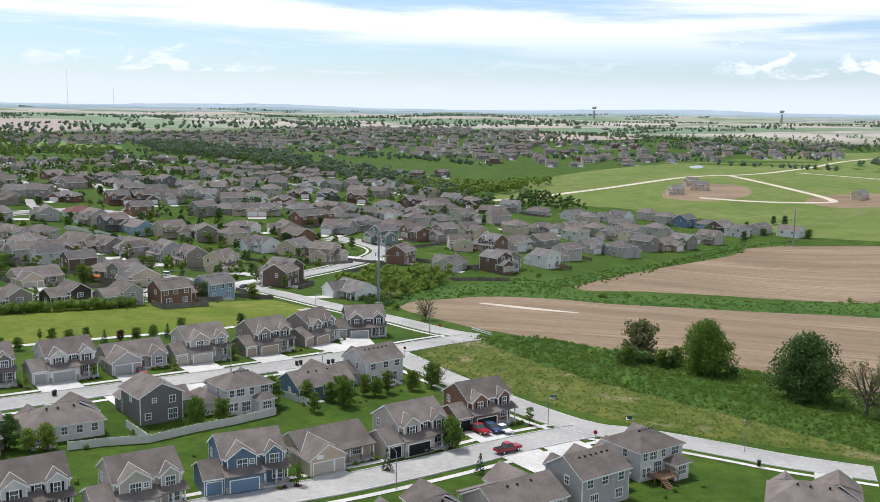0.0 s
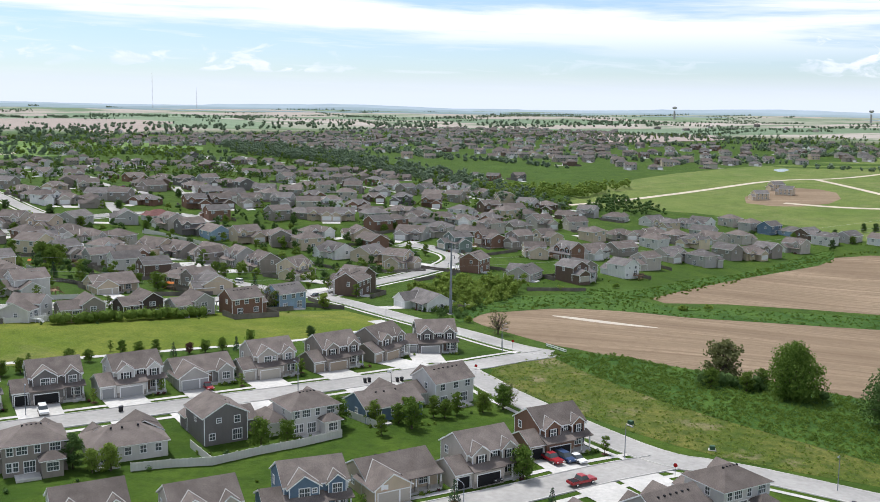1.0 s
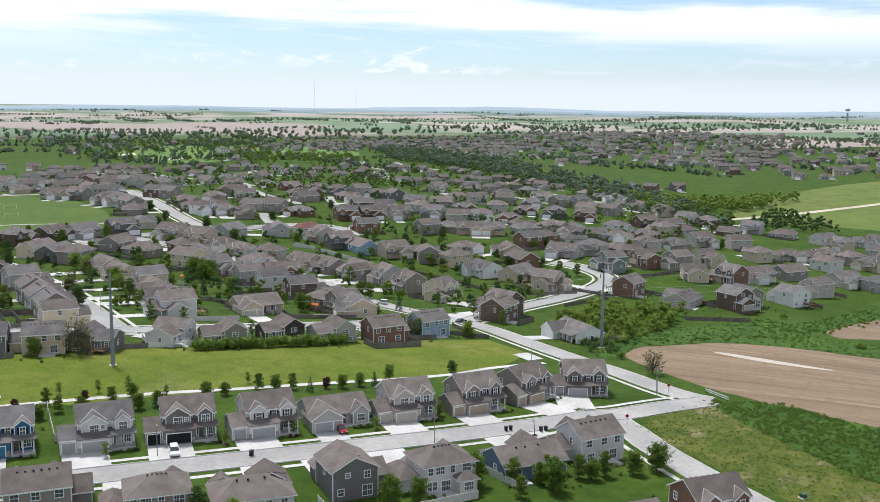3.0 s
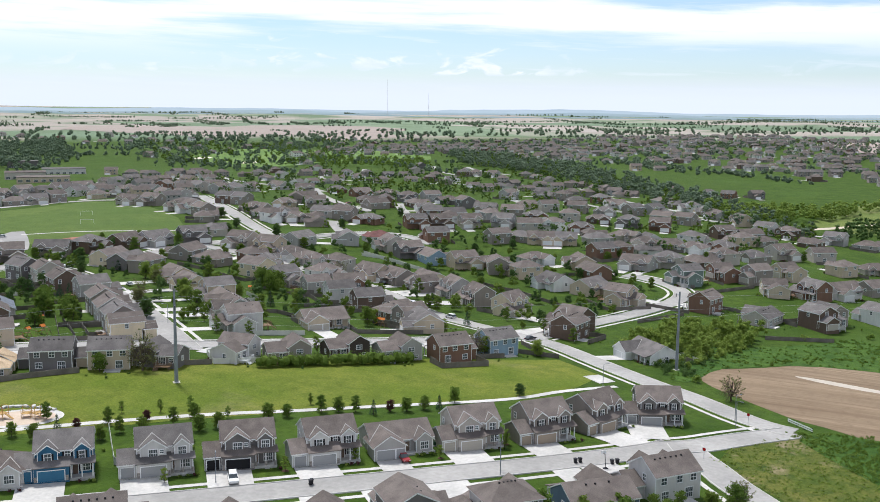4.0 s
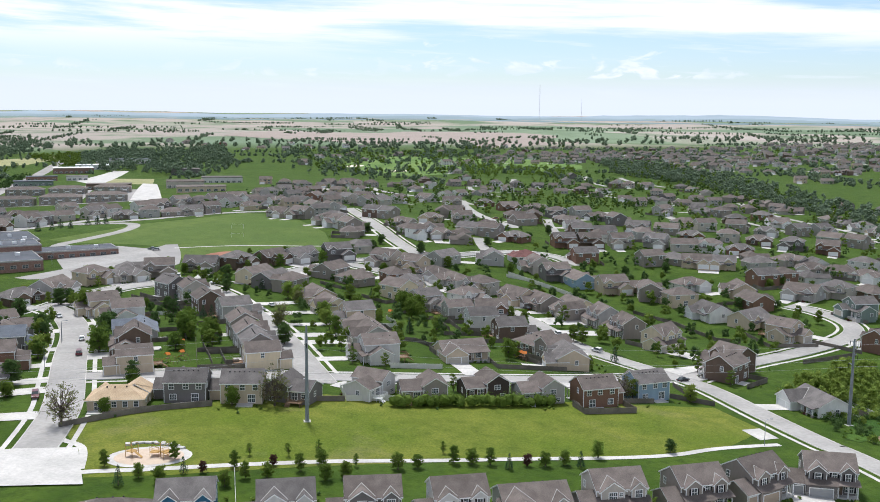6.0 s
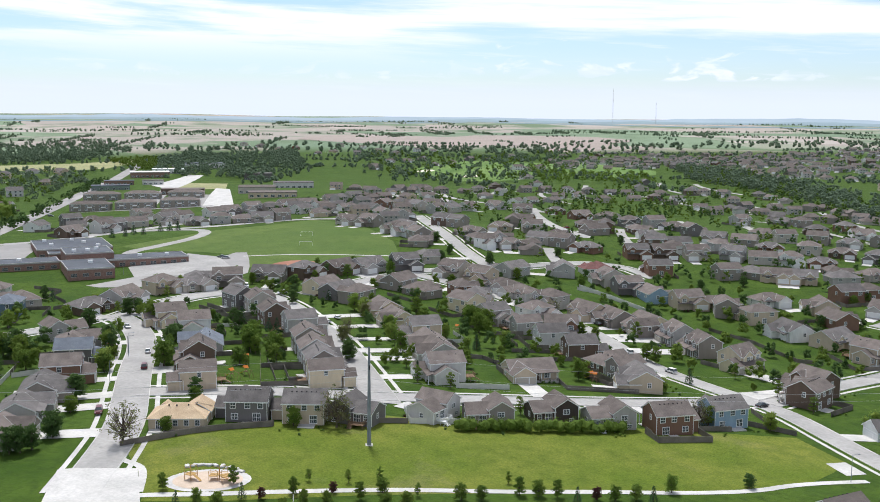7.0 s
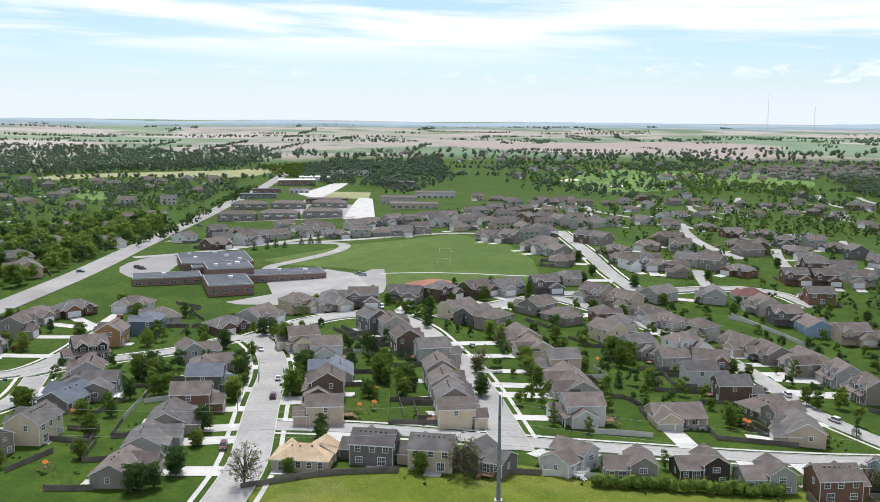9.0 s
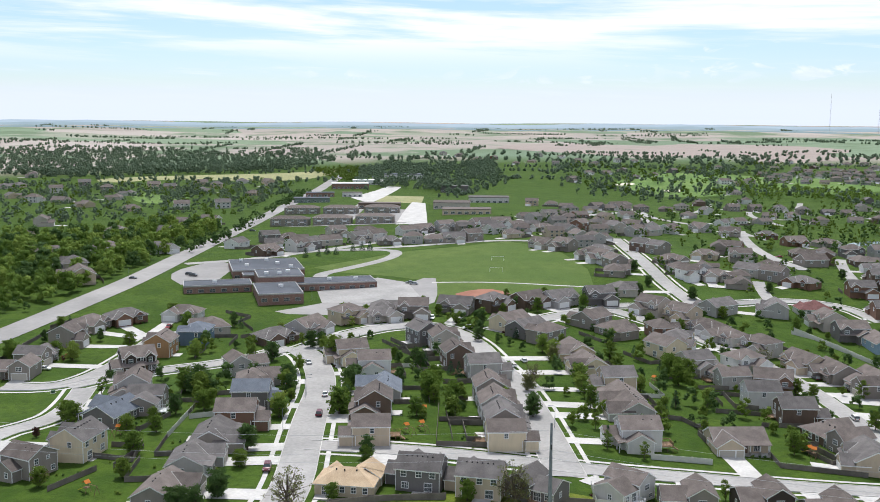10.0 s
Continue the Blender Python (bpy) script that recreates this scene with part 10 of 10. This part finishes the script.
plot(134, 1332, 150, "grey", 0, 1.15)
plot(16, 1637, -24, "taupe", 1, 1.15)
plot(62, 1616, -24, "brown", 1, 1.15)
plot(149, 1782, -24, "slate", 0, 1.15)
plot(180, 1700, 56, "grey", 3, 1.15)
plot(215, 1751, -38, "taupe", 2, 1.15)
plot(260, 1717, 13, "greige", 3, 1.15)
plot(306, 1728, -39, "brown", 0, 1.15)
plot(335, 1705, -39, "redbrown", 2, 1.15)
plot(379, 1685, -24, "taupe", 2, 1.15)
plot(448, 1772, -129, "tan", 2, 1.15)
plot(447, 1654, -60, "light_grey", 3, 1.15)
plot(472, 1611, 120, "taupe", 0, 1.15)
plot(493, 1536, 9, "brown", 0, 1.15)
plot(530, 1541, 9, "greige", 1, 1.15)
plot(567, 1598, -32, "tan", 2, 1.15)
plot(611, 1571, 148, "taupe", 1, 1.15)
plot(647, 1616, 52, "taupe", 3, 1.15)
plot(208, 1324, -6, "grey", 3, 1.15)
plot(237, 1403, 137, "tan", 0, 1.15)
plot(290, 1354, -43, "grey", 0, 1.15)
plot(330, 1430, 62, "grey", 2, 1.15)
plot(239, 1247, 111, "greige", 2, 1.15)
plot(134, 2014, -8, "greige", 0, 1.15)
plot(188, 2114, 61, "tan", 1, 1.15)
plot(223, 2001, 172, "taupe", 0, 1.15)
plot(405, 2907, -59, "taupe", 2, 1.15)
plot(469, 2800, -59, "slate", 3, 1.15)
plot(561, 2954, -68, "greige", 1, 1.15)
plot(605, 2845, -68, "grey", 3, 1.15)
plot(708, 3013, -158, "slate", 0, 1.15)
plot(738, 2802, -18, "greige", 3, 1.15)
plot(773, 2652, 103, "greige", 3, 1.15)
plot(-176, 582, -144, "redbrown", 2)
plot(-232, 462, 141, "redbrown", 0)
plot(-219, 451, 102, "tan", 0)
plot(-122, 516, 110, "taupe", 2)
plot(-111, 364, -58, "tan", 3)
plot(-110, 547, 48, "white", 1)
plot(-84, 544, -66, "tan", 3)
plot(-366, 620, 5, "greige", 1)
plot(-317, 560, 121, "taupe", 1)
plot(-347, 405, 130, "taupe", 1)
plot(-272, 592, 40, "greige", 1)
plot(-295, 595, 136, "grey", 1)
plot(-308, 651, 19, "tan", 1)
plot(-264, 643, 89, "redbrown", 1)
plot(-427, 737, 157, "greige", 2)
plot(-421, 1007, 19, "greige", 1)
plot(-472, 975, 145, "light_grey", 0)
plot(-187, 446, 67, "white", 0)
plot(-166, 426, 26, "redbrown", 2)

outer_plots.sort(key=lambda p: math.hypot(p[0] + 8, p[1] - 40))
for k, (x, y, turn, wall, style, size) in enumerate(outer_plots[:150]):
    house("far", x, y, turn, wall, "brown" if k % 3 else "grey", style, 1 if k % 2 else -1, size=1.08 * size)
    driveway("far", x, y, turn, 1 if k % 2 else -1, 8.0)
many_houses("distant_houses", outer_plots[150:], "rows of distant suburban houses with grey roofs")
for line in estate(estate_near, 122, 5, shut=(green_park,))[1][::2]:
    far_street(line)
fill = estate(estate_near, 122, 5, 18.0, 24.0, 31.0, 0.85, (green_park,))[0] + estate(villas, 55, 8, 18.0, 23.0, 30.0, 0.85)[0]
many_houses("distant_houses", [(x, y, t, FAR_WALLS[int(q * 10)], int(q * 97) % 4, 1.0) for x, y, t, q in fill if off_road(x, y, 6.0)], "dense rows of far suburban houses", 7)
back_plots = estate([(-691, 1405), (-703, 1932), (-339, 2474), (-15, 2922), (264, 2705), (140, 1435), (-6, 1397), (-219, 1616), (-420, 1722)], 20, 12, 26.0, 44.0, 50.0, 0.5)[0]
back_plots += estate([(-2, 1483), (117, 1761), (456, 1935), (881, 2173), (592, 1455), (318, 1340), (144, 1165), (77, 1148)], 10, 14, 30.0, 44.0, 50.0, 0.4)[0]
back_plots += estate([(-738, 1589), (-766, 1761), (-495, 2128), (-227, 1775), (-244, 1426), (-450, 1640)], 35, 16, 24.0, 38.0, 44.0, 0.55)[0]
many_houses("distant_houses", [(x, y, t, FAR_WALLS[int(q * 10)], int(q * 97) % 4, 1.1) for x, y, t, q in back_plots], "scattered distant houses among trees", 9)

# far ground: golf course, meadows, ploughed land, yards
FAIRWAY = grass("fairway", (0.11, 0.19, 0.05), (0.16, 0.235, 0.07), (0.085, 0.15, 0.04), 0.012, 0.08)
STRAW = grass("dry_meadow", (0.27, 0.27, 0.14), (0.34, 0.33, 0.19), (0.22, 0.24, 0.11), 0.012, 0.08)
# soil lightened for the distance, haze mixed into its colour
FAR_SOIL = ploughed("far_soil", (0.33, 0.275, 0.24), (0.40, 0.345, 0.305), 20)
SAND_TRAP = surface("bunker_sand", (0.60, 0.54, 0.43), (0.66, 0.60, 0.49), 0.1, 0.95, 1.0)
patch("golf_course", [(-863, 1428), (-899, 1755), (-928, 1976), (-735, 1795), (-516, 1615), (-463, 1453), (-564, 1351), (-627, 1194), (-700, 1209)], 0.06, FAIRWAY, "mown golf fairways among trees", 40.0, 1)
patch("bunker", [(-799, 1334), (-799, 1380), (-771, 1350), (-781, 1312)], 0.20, SAND_TRAP, "pale sand bunker on a golf course", 14.0, 1)
patch("bunker", [(-698, 1292), (-687, 1328), (-667, 1298), (-677, 1263)], 0.20, SAND_TRAP, "pale sand bunker on a golf course", 14.0, 1)
patch("meadow", [(-1137, 744), (-1113, 810), (-1031, 766), (-976, 689), (-1023, 683)], 0.06, FAIRWAY, "green paddock beside large houses", 30.0, 1)
patch("meadow", [(-1414, 852), (-1399, 970), (-1296, 1186), (-1390, 1351), (-1181, 1104), (-1186, 1004), (-1329, 925), (-1315, 806)], 0.06, STRAW, "pale dry meadow before the woods", 40.0, 1)
patch("meadow", [(-894, 948), (-842, 969), (-749, 864), (-810, 853)], 0.06, STRAW, "yellow-green vacant lot beside shops", 30.0, 0)
patch("ploughed_field", [(-1673, 2091), (-1837, 2682), (-1418, 2806), (-1115, 2772), (-860, 2592), (-994, 2410), (-1158, 2164), (-1284, 2122), (-1475, 2069)], 0.6, FAR_SOIL, "broad pinkish ploughed field beyond the town", 70.0, 1)
patch("ploughed_field", [(-997, 2261), (-794, 2461), (-767, 2380), (-947, 2150)], 0.6, FAR_SOIL, "pale ploughed field beyond the town", 70.0, 1)
patch("ploughed_field", [(-1064, 2415), (-1075, 2643), (-870, 2441), (-842, 2222), (-941, 2134)], 0.6, FAR_SOIL, "pinkish ploughed field beyond the town", 70.0, 1)
patch("ploughed_field", [(126, 2293), (316, 2578), (502, 2424), (450, 2110), (231, 1880), (93, 1875)], 0.6, FAR_SOIL, "pale bare field beyond the houses", 70.0, 1)
patch("car_park", [(-893, 894), (-1003, 1067), (-983, 1075), (-800, 837)], 0.14, CONCRETE, "pale concrete yard beside shops", 30.0, 0)
patch("car_park", [(-602, 674), (-773, 875), (-745, 866), (-581, 691)], 0.16, CONCRETE, "wide pale concrete street end by the flats", 30.0, 0)
patch("car_park", [(-690, 612), (-676, 622), (-600, 684), (-606, 693)], 0.18, ASPHALT, "long car park before the flats", 30.0, 0)
patch("pond", [(-289, 834), (-283, 899), (-269, 857), (-274, 814)], 0.10, POND, "small pond between gardens", 14.0, 1, "water")
road([(-529, 492), (-514, 538), (-492, 570), (-476, 611), (-457, 639), (-430, 650), (-405, 640)], 8.0, None, False, (0, 0), "pale concrete street past low houses")
road([(-545, 959), (-480, 874), (-450, 855), (-420, 850)], 9.0, None, False, (0, 0), "pale concrete street between far houses")
road([(-377, 849), (-348, 792), (-307, 722), (-277, 684), (-248, 661)], 8.0, None, False, (0, 0), "pale concrete street between far houses")
road([(-39, 796), (-19, 789), (8, 812)], 9.0, None, False, (0, 0), "pale concrete street end")

# woods and far trees; the grey leaves carry painted-in distance haze
hedges = hedgerows(300, 61)
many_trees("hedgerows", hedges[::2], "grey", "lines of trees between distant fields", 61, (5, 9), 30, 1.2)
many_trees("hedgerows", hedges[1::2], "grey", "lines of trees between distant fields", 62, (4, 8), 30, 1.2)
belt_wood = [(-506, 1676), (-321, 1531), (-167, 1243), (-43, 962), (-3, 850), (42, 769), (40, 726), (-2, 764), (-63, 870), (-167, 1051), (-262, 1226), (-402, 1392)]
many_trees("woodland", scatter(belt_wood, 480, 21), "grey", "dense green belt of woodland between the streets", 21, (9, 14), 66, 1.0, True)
many_trees("woodland", scatter(belt_wood, 220, 22), "mid", "fresh green trees along the woodland belt", 22, (7, 11), 60, 0.80, True)
valley_wood = [(-2254, 1087), (-2263, 1253), (-2209, 1430), (-2047, 1435), (-1846, 1463), (-1865, 1680), (-1584, 1499), (-1395, 1272), (-1378, 1097), (-1417, 931), (-1413, 815), (-1602, 792)]
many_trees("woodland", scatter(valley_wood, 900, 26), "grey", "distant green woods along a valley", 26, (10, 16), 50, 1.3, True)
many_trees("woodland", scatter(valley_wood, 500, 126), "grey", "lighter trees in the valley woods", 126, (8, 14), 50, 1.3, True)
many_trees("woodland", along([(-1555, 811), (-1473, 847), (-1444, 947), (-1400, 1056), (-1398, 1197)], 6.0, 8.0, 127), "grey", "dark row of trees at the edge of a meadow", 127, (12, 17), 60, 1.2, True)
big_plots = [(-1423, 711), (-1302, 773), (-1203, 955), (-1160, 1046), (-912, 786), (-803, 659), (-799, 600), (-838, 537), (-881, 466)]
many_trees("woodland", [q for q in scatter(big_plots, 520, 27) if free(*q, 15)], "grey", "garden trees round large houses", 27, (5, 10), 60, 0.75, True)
many_trees("woodland", [q for q in scatter(big_plots, 200, 28) if free(*q, 15)], "mid", "fresh leafy trees round large houses", 28, (5, 11), 60, 0.75, True)
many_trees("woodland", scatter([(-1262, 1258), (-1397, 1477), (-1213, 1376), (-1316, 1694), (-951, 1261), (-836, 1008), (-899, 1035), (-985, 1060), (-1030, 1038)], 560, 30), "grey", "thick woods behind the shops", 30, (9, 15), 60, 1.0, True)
many_trees("woodland", scatter([(-1321, 1208), (-1300, 1295), (-1079, 1084), (-1101, 1061)], 120, 130), "mid", "leafy trees beside the main road", 130, (7, 12), 60, 0.9, True)
golf_wood = [(-1192, 1760), (-884, 2091), (-538, 1290), (-564, 1079), (-743, 1118)]
many_trees("woodland", scatter(golf_wood, 230, 29), "grey", "park trees on a golf course", 29, (7, 13), 60, 1.0, True)
many_trees("woodland", scatter(golf_wood, 130, 129), "mid", "fresh green park trees on a golf course", 129, (7, 14), 60, 1.0, True)
many_trees("woodland", scatter([(-637, 1406), (-473, 1482), (-414, 1301), (-542, 1235)], 130, 131), "light", "row of pale green trees behind houses", 131, (7, 11), 60, 0.9, True)
many_trees("woodland", scatter([(-41, 889), (41, 905), (121, 973), (43, 839), (-9, 799)], 190, 31), "light", "fresh green willows beside the meadow", 31, (7, 11), 66, 0.80, True)
many_trees("woodland", scatter([(102, 818), (77, 846), (51, 751), (118, 769)], 40, 32), "dark", "dark clump of trees at the meadow edge", 32, (7, 11), 66, 0.80, True)
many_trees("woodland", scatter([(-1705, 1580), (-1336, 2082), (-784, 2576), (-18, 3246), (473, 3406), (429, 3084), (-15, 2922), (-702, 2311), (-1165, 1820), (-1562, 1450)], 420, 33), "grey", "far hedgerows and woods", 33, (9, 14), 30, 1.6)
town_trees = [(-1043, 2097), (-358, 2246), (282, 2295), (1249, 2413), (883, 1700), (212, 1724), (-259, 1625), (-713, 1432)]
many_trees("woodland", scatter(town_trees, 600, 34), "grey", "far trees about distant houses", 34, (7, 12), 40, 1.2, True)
many_trees("woodland", scatter(town_trees, 320, 35), "mid", "far fresh trees about distant houses", 35, (7, 11), 40, 1.2, True)
many_trees("woodland", scatter([(-977, 910), (-748, 649), (-559, 447), (-579, 452), (-749, 632), (-1025, 932)], 90, 36), "dark", "roadside trees along the main road", 36, (5, 9), 50, 0.80, True)
many_trees("street_trees", [q for q in scatter(estate_near, 700, 41, 5.0) if free(*q, 9) and off_road(*q, 1.0)], "mid", "small garden trees in the far streets", 41, (4, 8), 48, 0.6, True)
many_trees("street_trees", [q for q in scatter(estate_near, 700, 42, 5.0) if free(*q, 9) and off_road(*q, 1.0)], "dark", "small dark garden trees in the far streets", 42, (4, 9), 48, 0.6, True)
many_trees("street_trees", [q for q in scatter(villas, 190, 45, 6.0) if free(*q, 9) and off_road(*q, 1.0)], "dark", "garden trees among far houses", 45, (4, 8), 48, 0.6, True)
mid_gardens = [(-215, 300), (-150, 345), (-75, 385), (-50, 420), (-45, 520), (-100, 560), (-200, 570), (-285, 480), (-335, 420), (-320, 345), (-380, 300), (-330, 245), (-240, 270)]
garden_spots = [q for q in scatter(mid_gardens, 330, 46, 6.0) if free(*q, 9.5) and off_road(*q, 2.0)]
for k, (leaf, say) in enumerate((("mid", "leafy green"), ("dark", "dark green"), ("dark", "small dark green"), ("mid", "fresh green"))):
    many_trees("garden_trees", garden_spots[k::4], leaf, say + " garden trees between the houses", 150 + k, (3.2, 7.5), 220, 0.45, True, 13)
many_trees("thicket", scatter([(-40, 385), (-28, 424), (-12, 434), (6, 430), (2, 395), (-12, 366), (-22, 352), (-33, 362)], 70, 64), "light", "row of young bushy willows beside a field", 64, (4.5, 7.0), 220, 0.5, True, 12)
near_wood = [(-804, 431), (-744, 442), (-757, 492), (-778, 540), (-786, 591), (-727, 591), (-611, 478), (-550, 410), (-505, 350), (-465, 289), (-442, 263)]
near_spots = [q for q in scatter(near_wood, 260, 23, 6.0) if free(*q, 9)]
for k, (leaf, say) in enumerate((("mid", "leafy green"), ("light", "fresh spring-green"), ("dark", "dark green"), ("light", "pale green"))):
    many_trees("woodland", near_spots[k::4], leaf, say + " round-crowned trees beside the main road", 140 + k, (9, 14), 260, 0.75, True, 16)
many_trees("woodland", [q for q in scatter(near_wood, 260, 24) if free(*q, 11)], "dark", "understorey trees and shrubs beside the main road", 24, (3, 6), 100, 0.55, True)


# ---- garden shrubs and fences past counting ----
def garden_shrubs():
    rng = random.Random(91)
    groups = {"mid": [], "dark": [], "light": [], "plum": []}
    for kind, x, y, turn, f in built:
        m = pose(x, y, 0, 0, 0, turn)
        front = {"two": -7.6, "hip": -7.4, "ranch": -7.0, "gable": -7.3, "split": -5.6, "far": -6.5}[kind]
        for _ in range(rng.randint(3, 6)):
            a = rng.uniform(1.6, 6.6) * f
            groups[rng.choice(("mid", "mid", "dark", "light", "plum"))].append((m @ Vector((a, front + rng.uniform(-0.4, 0.2), 0)), rng.uniform(0.35, 0.6)))
        for _ in range(rng.randint(2, 5)):
            a, b = rng.uniform(-7.5, 7.5), rng.uniform(6.6, 13)
            groups[rng.choice(("mid", "dark", "mid"))].append((m @ Vector((a, b, 0)), rng.uniform(0.35, 0.75)))
    for k, (leaf, got) in enumerate(groups.items()):
        r = np.random.default_rng(95 + k)
        cs = [(p.x, p.y, lie1(p.x, p.y) + s * 0.6) for p, s in got]
        tagged(mass("shrubs", cs, [s for p, s in got], r, LEAF[leaf], 26, 0.16, 0.9, 0.75), "low garden shrubs round the houses, " + {"mid": "fresh green", "dark": "dark green", "light": "yellow green", "plum": "dark purple"}[leaf], "shrubs", kind="stuff")


def garden_fences(plots):
    """Back fences of the far gardens."""
    rng = random.Random(97)
    verts, faces = [], []
    for x, y, t, q in plots:
        if q > 0.6:
            continue
        m = pose(x, y, 0, 0, 0, t)
        line = [m @ Vector(p) for p in ((-8, 3, 0), (-8, 11, 0), (8, 11, 0), (8, 3, 0))]
        for a, b in list(zip(line, line[1:]))[: rng.randint(1, 3)]:
            for u, v in ((a, a.lerp(b, 0.5)), (a.lerp(b, 0.5), b)):
                c = u.lerp(v, 0.5)
                if not (free(c.x, c.y, 7.5) and off_road(c.x, c.y, 2.5)):
                    continue
                d = (v - u).normalized()
                s = Vector((-d.y, d.x, 0)) * 0.05
                k = len(verts)
                for w in (u - s, v - s, v + s, u + s):
                    z = lie1(w.x, w.y)
                    verts.append((w.x, w.y, z - 0.3))
                    verts.append((w.x, w.y, z + 1.7))
                faces.extend([(k, k + 2, k + 3, k + 1), (k + 2, k + 4, k + 5, k + 3), (k + 4, k + 6, k + 7, k + 5), (k + 6, k, k + 1, k + 7), (k + 1, k + 3, k + 5, k + 7)])
    tagged(new("garden_fences", mesh_from("garden_fences", verts, faces, [FENCE_WOOD])), "weathered wooden fences of the far gardens", "fences", kind="stuff")


garden_shrubs()
garden_fences([(x, y, t, (k * 0.37) % 1) for k, (x, y, t, w, q, z) in enumerate(outer_plots[:220])]
              + [(x, y, t, (k * 0.29) % 1) for k, (kind, x, y, t, f) in enumerate(built) if kind != "far" and y > 295])
